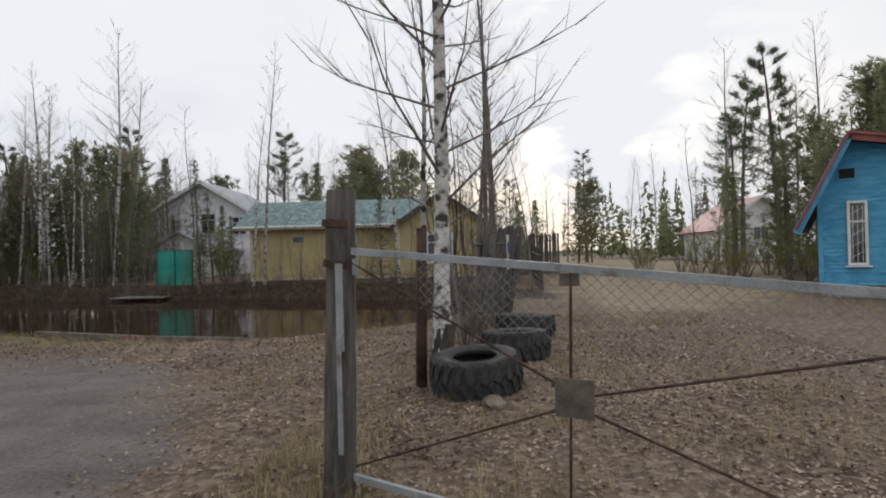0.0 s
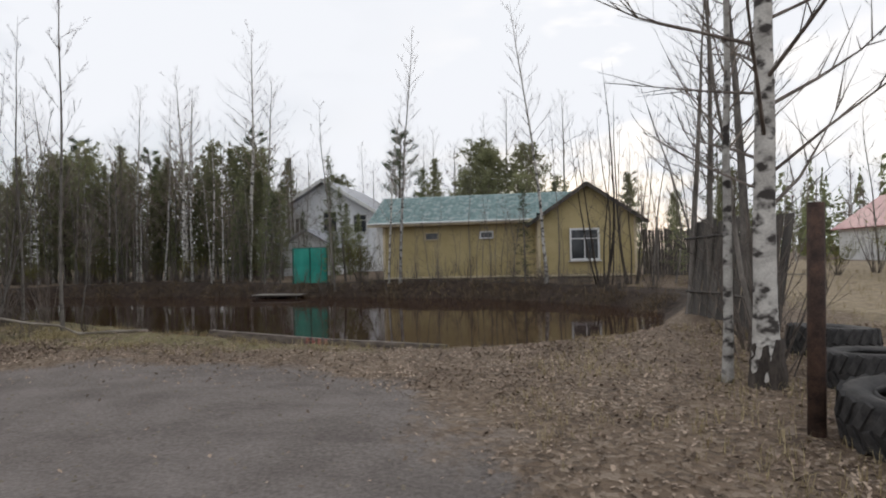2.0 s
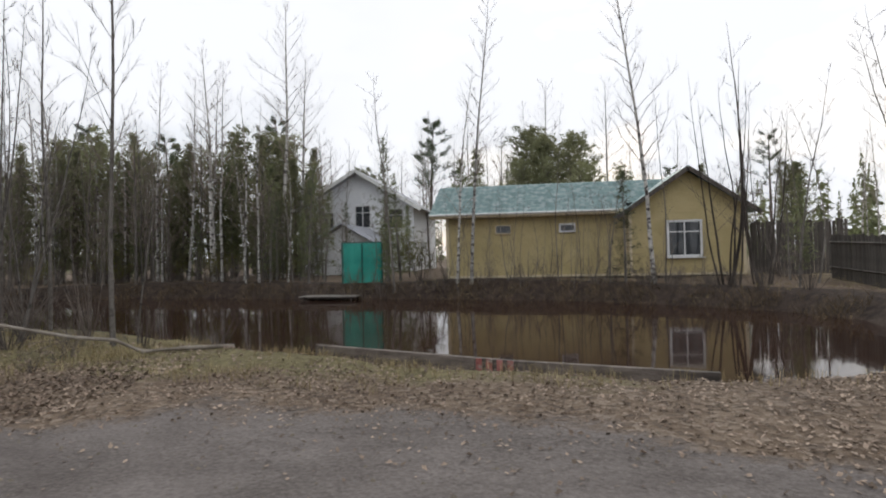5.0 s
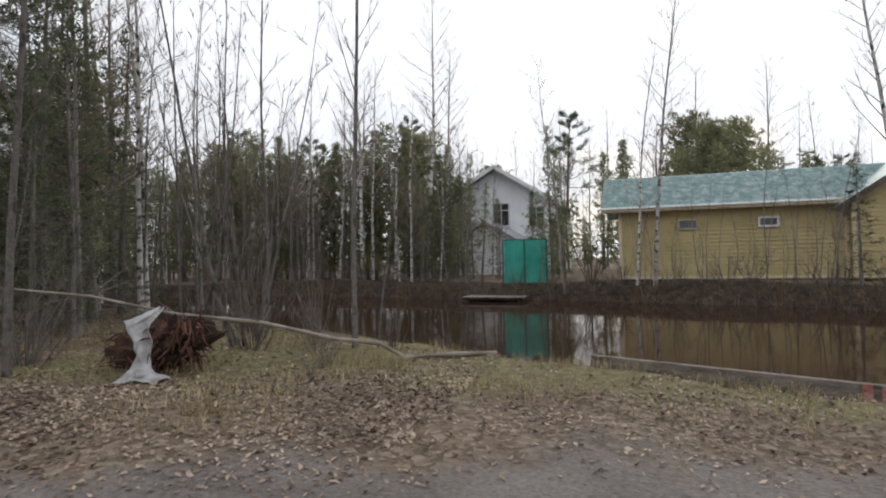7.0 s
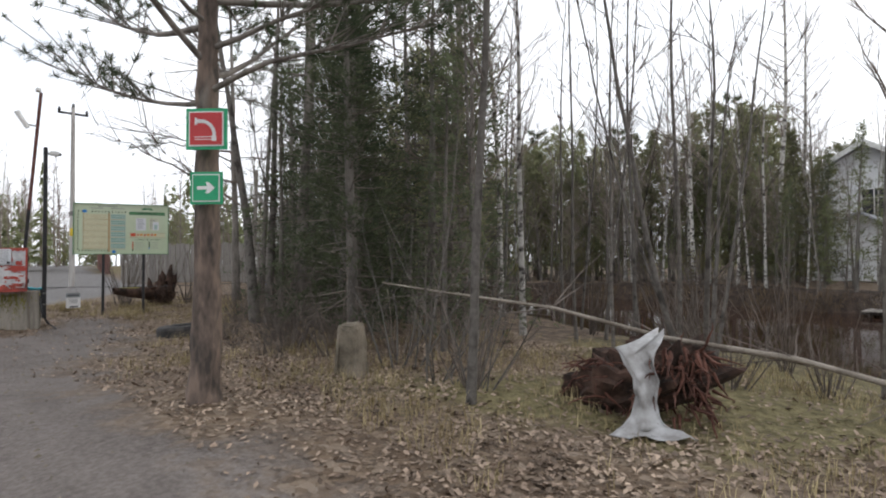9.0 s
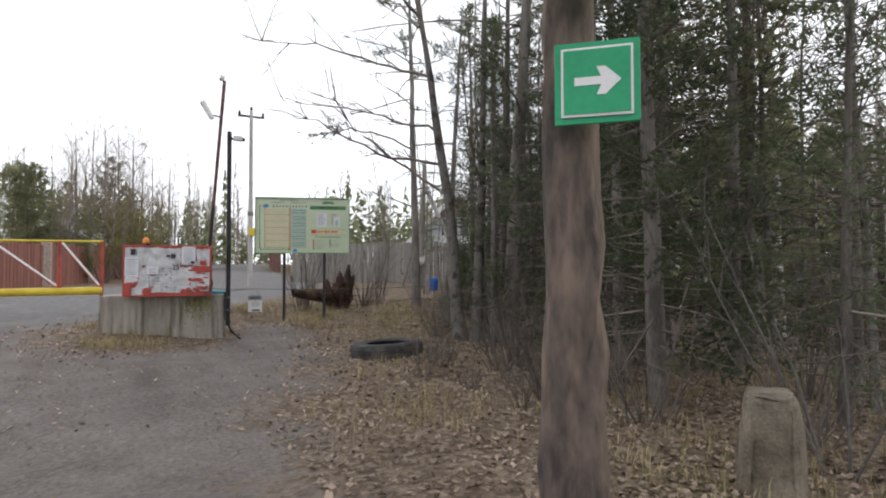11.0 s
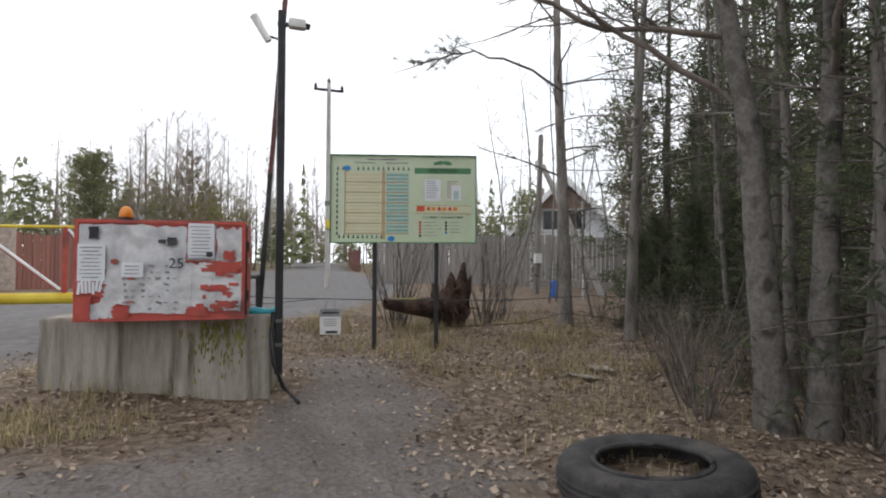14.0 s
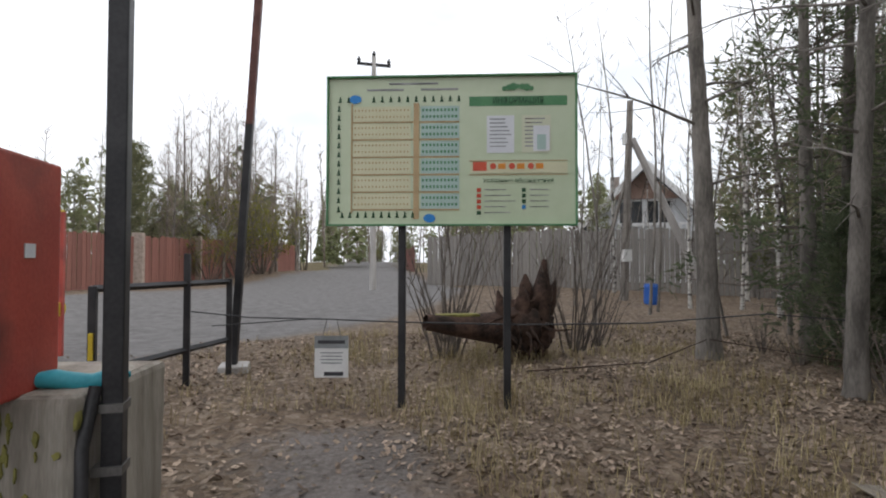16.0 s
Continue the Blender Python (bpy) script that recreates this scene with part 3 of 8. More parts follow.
# ---- trees ----
def bare_tree(name, seed, height, radius, first, count, reach, bark, twigs, label, sub=5, lean=0.02, up=0.5, fine=2, stems=1, spread=0.0, category="tree", crook=0.035):
    """A leafless tree: trunk (or several stems), limbs, side twigs."""
    rng = random.Random(seed)
    root = thing(name, label, category)
    V, F, TV, TF = [], [], [], []
    for s in range(stems):
        a0 = rng.uniform(0, 6.28)
        way = Vector((math.cos(a0) * spread + rng.uniform(-lean, lean), math.sin(a0) * spread + rng.uniform(-lean, lean), 1))
        h = height * (1 if s == 0 else rng.uniform(0.6, 0.95))
        r0 = radius * (1 if s == 0 else rng.uniform(0.5, 0.9))
        off = Vector((math.cos(a0), math.sin(a0), 0)) * (0 if stems == 1 else rng.uniform(0.05, 0.3))
        trunk = bend(rng, off + Vector((0, 0, -0.1)), way, h, 12, 0.03 + crook * 0.4, crook)
        rad = [r0 * ((1 - i / 12) ** 0.85 * 0.94 + 0.05) * (1.25 if i == 0 else 1) for i in range(13)]
        tube(V, F, trunk, rad, 8)
        for b in range(max(3, count // stems)):
            f = first + (0.97 - first) * (b + rng.random()) / max(3, count // stems)
            i = min(int(f * 12), 11)
            p = trunk[i].lerp(trunk[i + 1], f * 12 - i)
            a = b * 2.4 + rng.uniform(-0.5, 0.5)
            taper = 1 - 0.7 * max(0, (f - first) / (1 - first)) ** 1.3
            ln = reach * taper * rng.uniform(0.6, 1.1)
            d = Vector((math.cos(a), math.sin(a), rng.uniform(up - 0.2, up + 0.35)))
            limb = bend(rng, p, d, ln, 6, rng.uniform(-0.02, 0.12), 0.13 + crook)
            rb = max(0.005, min(rad[i] * 0.33, 0.008 + ln * 0.0075))
            tube(TV, TF, limb[::2], [rb * (1 - 0.85 * k / 6) for k in (0, 2, 4, 6)], 4)
            for t in range(sub):
                g = rng.uniform(0.2, 1.0)
                j = min(int(g * 6), 5)
                q = limb[j].lerp(limb[j + 1], g * 6 - j)
                sd = (limb[j + 1] - limb[j]).normalized() + Vector((rng.uniform(-0.8, 0.8), rng.uniform(-0.8, 0.8), rng.uniform(-0.2, 0.8)))
                sl = ln * rng.uniform(0.2, 0.45)
                tw = bend(rng, q, sd, sl, 2, 0.05, 0.18)
                tube(TV, TF, [tw[0], tw[2]], [max(0.0045, rb * 0.4), 0.002], 3)
                for _ in range(fine):
                    q2 = tw[0].lerp(tw[2], rng.uniform(0.2, 0.9))
                    d2 = (tw[2] - tw[1]).normalized() + Vector((rng.uniform(-0.9, 0.9), rng.uniform(-0.9, 0.9), rng.uniform(-0.3, 0.6)))
                    e2 = q2 + d2.normalized() * sl * rng.uniform(0.4, 0.8)
                    w2 = Vector((rng.uniform(-1, 1), rng.uniform(-1, 1), rng.uniform(-0.3, 0.3))) * 0.004
                    TF.append((len(TV), len(TV) + 1, len(TV) + 2))
                    TV.extend((q2 - w2, q2 + w2, e2))
    part("trunk", raw("trunk", V, F, bark), bark, root)
    tagged(part("crown", raw("crown", TV, TF, twigs), twigs, root), kind="stuff")
    return root


def spray(V, F, p, d, ln, w, rng, sag=0.25):
    """A flat, drooping needle shoot."""
    d = d.normalized()
    s = d.cross(Vector((rng.uniform(-0.3, 0.3), rng.uniform(-0.3, 0.3), 1)))
    s = s.normalized() * w if s.length > 1e-4 else Vector((w, 0, 0))
    m = p + d * ln * 0.5 + Vector((0, 0, -sag * ln * 0.15))
    e = p + d * ln + Vector((0, 0, -sag * ln * 0.5))
    b = len(V)
    V.extend((p, m + s, e, m - s))
    F.append((b, b + 1, b + 2, b + 3))


def tuft(V, F, p, d, size, count, rng):
    """A brush of long pine needles."""
    for _ in range(count):
        e = (d * 0.5 + Vector((rng.gauss(0, 0.7), rng.gauss(0, 0.7), rng.gauss(0.15, 0.6)))).normalized()
        s = e.orthogonal().normalized() * size * 0.035
        o = p + d * rng.uniform(-0.3, 0.5) * size
        b = len(V)
        V.extend((o - s, o + s, o + e * size))
        F.append((b, b + 1, b + 2))


def pine(name, seed, height, radius, first, count, reach, label, tufts=7, needle=0.12, per=26, needles=None, bark=None, dead=0):
    """A Scots pine: bare lower trunk, crooked limbs, tufted needles."""
    rng = random.Random(seed)
    root = thing(name, label, "tree")
    V, F, BV, BF, NV, NF = [], [], [], [], [], []
    trunk = bend(rng, Vector((0, 0, -0.1)), Vector((rng.uniform(-.02, .02), rng.uniform(-.02, .02), 1)), height, 12, 0.05, 0.025)
    if radius > 0.105:
        fine = [trunk[min(int(i / 4), 11)].lerp(trunk[min(int(i / 4), 11) + 1], i / 4 - min(int(i / 4), 11)) for i in range(49)]
        tube(V, F, fine, [radius * (1 - 0.8 * i / 48) * (1 + 0.3 * math.exp(-i / 1.5)) for i in range(49)], 14)
        V = [v + Vector((v.x - fine[min(k // 14, 48)].x, v.y - fine[min(k // 14, 48)].y, 0)) * (0.3 * noise.noise(Vector((v.x * 18, v.y * 18, v.z * 6))) + 0.14 * noise.noise(Vector((v.x * 40, v.y * 40, v.z * 15)))) for k, v in enumerate(V)]
    else:
        tube(V, F, trunk, [radius * (1 - 0.8 * i / 12) * (1.22 if i == 0 else 1) for i in range(13)], 10)
    for b in range(count):
        f = first + (0.99 - first) * (b + rng.random()) / count
        i = min(int(f * 12), 11)
        p = trunk[i].lerp(trunk[i + 1], f * 12 - i)
        a = b * 2.4 + rng.uniform(-0.6, 0.6)
        ln = reach * (1.05 - 0.75 * ((f - first) / (1 - first)) ** 1.5) * rng.uniform(0.55, 1.1)
        limb = bend(rng, p, Vector((math.cos(a), math.sin(a), rng.uniform(0.0, 0.5))), ln, 6, 0.04, 0.2)
        tube(BV, BF, limb, [(0.009 + 0.009 * ln) * (1 - 0.85 * k / 6) for k in range(7)], 5)
        for t in range(tufts):
            g = rng.uniform(0.3, 1.0)
            j = min(int(g * 6), 5)
            q = limb[j].lerp(limb[j + 1], g * 6 - j)
            sd = (limb[j + 1] - limb[j]).normalized() + Vector((rng.uniform(-0.9, 0.9), rng.uniform(-0.9, 0.9), rng.uniform(-0.2, 0.7)))
            tw = bend(rng, q, sd, ln * rng.uniform(0.15, 0.4), 2, 0.08, 0.15)
            tube(BV, BF, [tw[0], tw[2]], [0.008, 0.004], 3)
            for u in (0.55, 1.0):
                tuft(NV, NF, tw[0].lerp(tw[2], u), (tw[2] - tw[0]).normalized(), needle * rng.uniform(0.8, 1.3) * 1.2, per, rng)
    for b in range(dead):
        f = rng.uniform(0.2, first + 0.1)
        i = min(int(f * 12), 11)
        a = rng.uniform(0, 6.283)
        ln = reach * rng.uniform(0.6, 1.5)
        limb = bend(rng, trunk[i].lerp(trunk[i + 1], f * 12 - i), Vector((math.cos(a), math.sin(a), rng.uniform(0.0, 0.35))), ln, 6, -0.05, 0.16)
        tube(BV, BF, limb, [0.022 * (1 - 0.85 * k / 6) for k in range(7)], 5)
        for t in range(6):
            q = limb[rng.randint(2, 5)]
            tube(BV, BF, bend(rng, q, limb[6] - limb[3] + Vector((rng.uniform(-.6, .6), rng.uniform(-.6, .6), rng.uniform(-.5, .4))), ln * rng.uniform(0.15, 0.4), 3, 0, 0.2), [0.008, 0.006, 0.004, 0.002], 3)
    nm = needles or M["pine"]
    part("trunk", raw("trunk", V, F, bark or M["bark_pine"]), None, root)
    tagged(part("limb_mass", raw("limb_mass", BV, BF, M["bark_grey"]), M["bark_grey"], root), kind="stuff")
    tagged(part("needle_mass", raw("needle_mass", NV, NF, nm, False), nm, root), kind="stuff")
    return root


def clump(V, F, p, d, size, count, wide, rng):
    """A loose handful of needle sprays round a shoot."""
    for _ in range(count):
        e = (d + Vector((rng.gauss(0, 0.75), rng.gauss(0, 0.75), rng.gauss(0.15, 0.6)))).normalized()
        s = e.cross(Vector((rng.gauss(0, 1), rng.gauss(0, 1), rng.gauss(0, 1))))
        s = s.normalized() * size * wide if s.length > 1e-3 else Vector((size * wide, 0, 0))
        o = p + Vector((rng.gauss(0, 0.5), rng.gauss(0, 0.5), rng.gauss(0, 0.4))) * size
        b = len(V)
        V.extend((o - s, o + s, o + e * size * rng.uniform(0.7, 1.3)))
        F.append((b, b + 1, b + 2))


def soft_conifer(name, seed, height, reach, label, needles, bark, boughs=90, clumps=5, per=11, size=0.17, low=0.08, rounded=False, rise=0.15, wide=0.2, bare=0.0):
    """A loose conifer: every bough ends in ragged clumps of needles, with gaps between."""
    rng = random.Random(seed)
    root = thing(name, label, "tree")
    V, F, BV, BF, NV, NF = [], [], [], [], [], []
    trunk = bend(rng, Vector((0, 0, -0.1)), Vector((rng.uniform(-0.02, 0.02), rng.uniform(-0.02, 0.02), 1)), height, 10, 0.05, 0.02)
    tube(V, F, trunk, [(height * 0.011 + 0.012) * (1 - 0.93 * i / 10) for i in range(11)], 7)
    for b in range(boughs):
        f = low + (0.99 - low) * ((b + rng.random()) / boughs) ** 0.85
        i = min(int(f * 10), 9)
        p = trunk[i].lerp(trunk[i + 1], f * 10 - i)
        a = b * 2.4 + rng.uniform(-0.5, 0.5)
        g0 = (f - low) / (1 - low)
        prof = (1.25 * math.sqrt(max(0.02, g0 * (1.03 - g0))) + 0.25) if rounded else min(1.0, 1.15 * (1 - g0) + 0.06)
        ln = reach * prof * rng.uniform(0.45, 1.15)
        limb = bend(rng, p, Vector((math.cos(a), math.sin(a), rise + 0.5 * g0 + rng.uniform(-0.2, 0.2))), ln, 4, 0.02, 0.14)
        tube(BV, BF, limb[::2], [(0.006 + 0.007 * ln) * (1 - 0.85 * j / 4) for j in (0, 2, 4)], 3)
        if rng.random() < bare:
            for t in range(3):
                q = limb[rng.randint(1, 3)]
                tube(BV, BF, bend(rng, q, limb[4] - limb[2] + Vector((rng.gauss(0, .3), rng.gauss(0, .3), rng.gauss(0, .2))) * ln, ln * rng.uniform(0.2, 0.45), 1, 0, 0.2), [0.005, 0.002], 3)
            continue
        for c in range(max(2, int(clumps * (0.4 + 0.6 * ln / reach)))):
            g = rng.uniform(0.3, 1.0)
            j = min(int(g * 4), 3)
            q = limb[j].lerp(limb[j + 1], g * 4 - j) + Vector((rng.gauss(0, 0.09), rng.gauss(0, 0.09), rng.gauss(0, 0.06))) * (0.4 + ln)
            clump(NV, NF, q, (limb[4] - limb[2]).normalized() * 0.6, size, per, wide, rng)
    for t in range(3):
        clump(NV, NF, trunk[10] - Vector((0, 0, 0.14 * t)), Vector((0, 0, 1)), size * 0.8, 6, wide, rng)
    part("trunk", raw("trunk", V, F, bark), None, root)
    tagged(part("bough_mass", raw("bough_mass", BV, BF, M["twig"]), None, root), kind="stuff")
    tagged(part("needle_mass", raw("needle_mass", NV, NF, needles, False), None, root), kind="stuff")
    return root


def bush(name, seed, height, stems, spread, twigs, label, sub=4, leaves=None, category="shrub"):
    """A shrub of many thin stems from one foot."""
    rng = random.Random(seed)
    root = thing(name, label, category)
    V, F, LV, LF = [], [], [], []
    for s in range(stems):
        a = rng.uniform(0, 6.283)
        k = rng.random() ** 0.6 * spread
        h = height * rng.uniform(0.5, 1.05)
        st = bend(rng, Vector((math.cos(a), math.sin(a), 0)) * rng.uniform(0, 0.25) + Vector((0, 0, -0.05)), Vector((math.cos(a) * k, math.sin(a) * k, 1)), h, 6, 0.02, 0.1)
        r = 0.006 + 0.006 * h * rng.uniform(0.4, 1)
        tube(V, F, st[::2], [r * (1 - 0.85 * i / 6) for i in (0, 2, 4, 6)], 4)
        for t in range(sub):
            g = rng.uniform(0.25, 0.95)
            j = min(int(g * 6), 5)
            q = st[j].lerp(st[j + 1], g * 6 - j)
            sd = (st[j + 1] - st[j]).normalized() + Vector((rng.uniform(-0.9, 0.9), rng.uniform(-0.9, 0.9), rng.uniform(-0.1, 0.6)))
            tw = bend(rng, q, sd, h * rng.uniform(0.12, 0.35), 3, 0.03, 0.18)
            tube(V, F, [tw[0], tw[1], tw[3]], [r * 0.45, r * 0.35, 0.0015], 3)
            if leaves:
                for _ in range(10):
                    q2 = tw[rng.randint(1, 3)] + Vector((rng.gauss(0, 0.06), rng.gauss(0, 0.06), rng.gauss(0, 0.06)))
                    spray(LV, LF, q2, Vector((rng.gauss(0, 1), rng.gauss(0, 1), rng.gauss(0.3, 0.8))), 0.07, 0.02, rng)
    tagged(part("stem_mass", raw("stem_mass", V, F, twigs), twigs, root), kind="stuff")
    if leaves:
        tagged(part("leaf_mass", raw("leaf_mass", LV, LF, leaves, False), leaves, root), kind="stuff")
    return root


placed = {}


def plant(kind, x, y, scale=1.0, turn=None, tilt=(0, 0), label="", group=""):
    """Stands a tree of a kind on the ground; the first one is the model itself."""
    rng = random.Random(int(x * 131 + y * 977))
    turn = rng.uniform(0, 360) if turn is None else turn
    model, used = placed[kind]
    m = pose(x, y, gz(x, y), tilt[0], tilt[1], turn) @ Matrix.Scale(scale, 4)
    if not used:
        placed[kind][1] = True
        model.matrix_basis = m
        ob = model
    else:
        ob = copy_thing(model, m @ Matrix.Diagonal((*[1 / s for s in model.scale], 1)))
    return tagged(ob, label, "", group)


def kind(key, model):
    placed[key] = [model, False]


kind("birch_a", bare_tree("birch_tree", 11, 11.0, 0.075, 0.34, 36, 1.7, M["birch"], M["twig_birch"], "slender leafless birch with white bark", sub=6, up=0.9, fine=2))
kind("birch_b", bare_tree("birch_tree", 12, 9.0, 0.06, 0.3, 24, 1.4, M["birch"], M["twig_birch"], "young leafless birch with a thin white trunk", sub=5, up=1.1, lean=0.06, fine=1))
kind("birch_c", bare_tree("birch_tree", 13, 12.5, 0.11, 0.4, 36, 2.6, M["birch"], M["twig_birch"], "tall leafless birch with hanging twigs", sub=6, up=0.8, fine=1))
kind("grey_a", bare_tree("bare_tree", 21, 9.0, 0.046, 0.2, 30, 1.8, M["bark_grey"], M["twig"], "leafless grey-barked alder sapling", sub=5, up=0.8, lean=0.08, fine=2, crook=0.075))
kind("grey_b", bare_tree("bare_tree", 22, 7.0, 0.034, 0.15, 26, 1.4, M["bark_grey"], M["twig"], "leafless young alder with thin crooked twigs", sub=5, up=0.7, lean=0.16, fine=2, crook=0.11))
kind("grey_c", bare_tree("bare_tree", 23, 7.5, 0.05, 0.18, 40, 1.6, M["bark_dark"], M["twig"], "leafless dark many-stemmed willow tree", sub=5, up=1.0, stems=6, spread=0.2, fine=1, crook=0.08))
kind("sapling", bare_tree("sapling", 31, 8.0, 0.026, 0.35, 12, 0.8, M["bark_grey"], M["twig"], "very thin bare sapling with few twigs", sub=3, up=1.2, lean=0.07, fine=1, crook=0.06))
kind("spruce_a", soft_conifer("spruce_tree", 41, 8.0, 1.55, "green spruce with loose ragged boughs", M["forest"], M["bark_dark"], boughs=120, clumps=6, per=11, size=0.17, low=0.04))
kind("spruce_b", soft_conifer("spruce_tree", 42, 7.0, 1.35, "young green conifer with uneven boughs", M["spruce_light"], M["bark_grey"], boughs=95, clumps=6, per=10, size=0.16, low=0.05, bare=0.15))
kind("spruce_near", soft_conifer("spruce_tree", 43, 7.6, 1.35, "dense dark spruce with ragged lower boughs", M["spruce"], M["bark_grey"], boughs=210, clumps=10, per=11, size=0.1, low=0.06, rise=-0.12, wide=0.14, bare=0.2))
kind("spruce_thin", soft_conifer("spruce_tree", 44, 6.8, 1.3, "thin shaded spruce with half-bare boughs", M["spruce"], M["bark_grey"], boughs=150, clumps=7, per=9, size=0.11, low=0.06, rise=-0.15, wide=0.14, bare=0.5))
kind("spruce_small", soft_conifer("spruce_tree", 46, 2.1, 0.75, "small young spruce under taller trees", M["spruce"], M["bark_grey"], boughs=80, clumps=8, per=10, size=0.09, low=0.03, rise=0.0, wide=0.13))
kind("pine_a", pine("pine_tree", 51, 9.5, 0.14, 0.5, 24, 1.8, "tall Scots pine with a tufted crown", tufts=14, per=9, needle=0.2))
kind("pine_b", soft_conifer("pine_tree", 52, 8.0, 2.0, "bushy green Scots pine with a rounded crown", M["forest"], M["bark_pine"], boughs=120, clumps=8, per=12, size=0.17, low=0.22, rounded=True, rise=0.3))
kind("thicket", soft_conifer("conifer", 45, 6.8, 1.5, "bushy olive-green conifer in a dense stand", M["forest"], M["bark_grey"], boughs=80, clumps=5, per=10, size=0.19, low=0.08, rounded=True, rise=0.25, bare=0.12))
kind("haze", bare_tree("bare_tree", 29, 8.5, 0.08, 0.22, 44, 2.3, M["bark_grey"], M["twig_birch"], "leafless tree with a hazy crown of fine twigs", sub=8, up=0.8, lean=0.03, fine=2))
kind("airy", soft_conifer("spruce_tree", 47, 6.2, 0.85, "narrow see-through young spruce", M["spruce_light"], M["bark_grey"], boughs=70, clumps=4, per=8, size=0.13, low=0.08, bare=0.25))
kind("pole", bare_tree("bare_tree", 24, 9.0, 0.042, 0.26, 24, 1.25, M["alder"], M["twig"], "slim straight leafless alder by the pond", sub=6, up=1.25, lean=0.03, fine=3, crook=0.035))
kind("pole_thin", bare_tree("sapling", 25, 7.0, 0.028, 0.3, 16, 0.9, M["alder"], M["twig"], "thin straight bare alder sapling", sub=5, up=1.4, lean=0.04, fine=3, crook=0.04))
kind("clump_willow", bare_tree("bare_tree", 26, 6.5, 0.036, 0.22, 45, 1.5, M["alder"], M["twig"], "leafless willow with several grey stems from one foot", sub=6, up=1.1, stems=5, spread=0.32, fine=3, crook=0.06))
kind("grey_stems", bush("bare_shrub", 64, 2.7, 7, 0.75, M["alder"], "tall crooked grey shrub stems without leaves", sub=7))
kind("bush_a", bush("bare_shrub", 61, 2.2, 16, 0.5, M["twig"], "tangle of bare brown shrub stems"))
kind("bush_b", bush("bare_shrub", 62, 1.4, 20, 0.7, M["twig"], "low tangle of bare brown brushwood", sub=5))
kind("bush_y", bush("willow_shrub", 63, 2.0, 20, 0.6, M["twig"], "budding yellow-green willow shrub", sub=6, leaves=M["willow"]))

# forest on the far bank
rng = random.Random(5)
for x, y, k, s in [(-33, 33.5, "spruce_a", 1.0), (-31, 35, "spruce_b", 1.15), (-29.3, 34, "spruce_a", .95), (-27.6, 35.5, "spruce_b", 1.2), (-26, 34, "spruce_a", 1.0), (-24.4, 35.2, "spruce_b", 1.1), (-23, 33.6, "spruce_b", .95), (-21.6, 34.8, "spruce_a", 1.05), (-20.4, 33, "spruce_b", .9), (-19.3, 34, "spruce_a", .85), (-35, 36, "pine_b", 1.1), (-37.5, 34.5, "spruce_a", 1.1), (-40, 37, "spruce_b", 1.2), (-43, 35.5, "spruce_a", 1.15), (-46, 38, "pine_a", 1.1), (-30, 38.5, "pine_a", 1.0), (-25.5, 38.5, "spruce_a", 1.2), (-22, 38, "pine_b", 1.1), (-34, 40, "spruce_a", 1.3), (-39, 41, "pine_a", 1.2), (-28, 32.4, "spruce_b", .6), (-24, 31.8, "spruce_b", .55)]:
    plant(k, x, y, s)
for x, y, k, s, tl in [(-28.6, 32.2, "birch_b", 1.0, (0, 4)), (-26.3, 31.8, "birch_a", 1.1, (0, 3)), (-25.6, 31.2, "birch_b", .95, (2, -4)), (-24.2, 31.4, "birch_a", 1.0, (0, 5)), (-22.4, 30.8, "birch_c", 1.0, (0, 4)), (-21.6, 30.2, "birch_a", 1.0, (0, 7)), (-20.6, 30.6, "birch_b", 1.1, (0, 3)), (-19.2, 29.4, "birch_b", 1.0, (0, 2)), (-31, 33, "birch_b", 1.0, (0, 2)), (-34, 33.6, "birch_a", .9, (0, 0)), (-37, 34, "birch_b", 1.0, (0, -4)), (-17.4, 29.2, "grey_a", .8, (0, 3)), (-16.6, 28.6, "sapling", .75, (0, -4)), (-18.0, 30, "birch_b", .7, (0, 5)), (-40, 35, "birch_a", 1.0, (0, 3))]:
    plant(k, x, y, s, tilt=tl)

# thin trees between the pond and the yellow house
for x, y, k, s, tl in [(-11.9, 26.8, "grey_a", 1.1, (0, 1)), (-12.4, 27.6, "spruce_b", .38, (0, 0)), (-9.3, 27.0, "birch_b", 1.0, (0, -2)), (-8.7, 26.8, "birch_a", 1.05, (0, -3)), (-7.2, 26.6, "grey_b", .55, (0, 5)), (-7.0, 27.2, "sapling", .6, (0, 2)), (-5.3, 26.2, "sapling", .9, (0, 0)), (-4.4, 26.4, "sapling", .7, (0, 4)), (-3.4, 26.0, "grey_a", .62, (0, 2)), (-2.9, 25.6, "spruce_thin", .62, (0, 0)), (-2.0, 25.2, "birch_a", 1.1, (0, -3)), (-1.5, 25.6, "sapling", 1.0, (0, 1)), (-6.2, 26.8, "grey_b", .45, (0, -4)), (-8, 27.2, "sapling", .45, (0, 6)), (0.2, 24.4, "grey_c", 1.2, (0, 0)), (1.2, 24.2, "grey_c", 1.05, (0, 3)), (1.8, 23.0, "grey_a", .75, (0, 0)), (2.4, 25, "grey_b", .9, (0, 0)), (-10.6, 27.8, "sapling", .5, (0, 3)), (-13.0, 27.4, "grey_b", .6, (0, 2))]:
    plant(k, x, y, s, tilt=tl)
for x, y in [(-9.8, 27.2), (-8.2, 26.6), (-6.5, 26.4), (-5.6, 26.9), (-3.9, 25.4), (-2.4, 24.6), (-.6, 23.4), (.6, 22.8), (1.6, 22.0), (-13.8, 27.3)]:
    plant("bush_b", x, y, rng.uniform(0.6, 0.95))
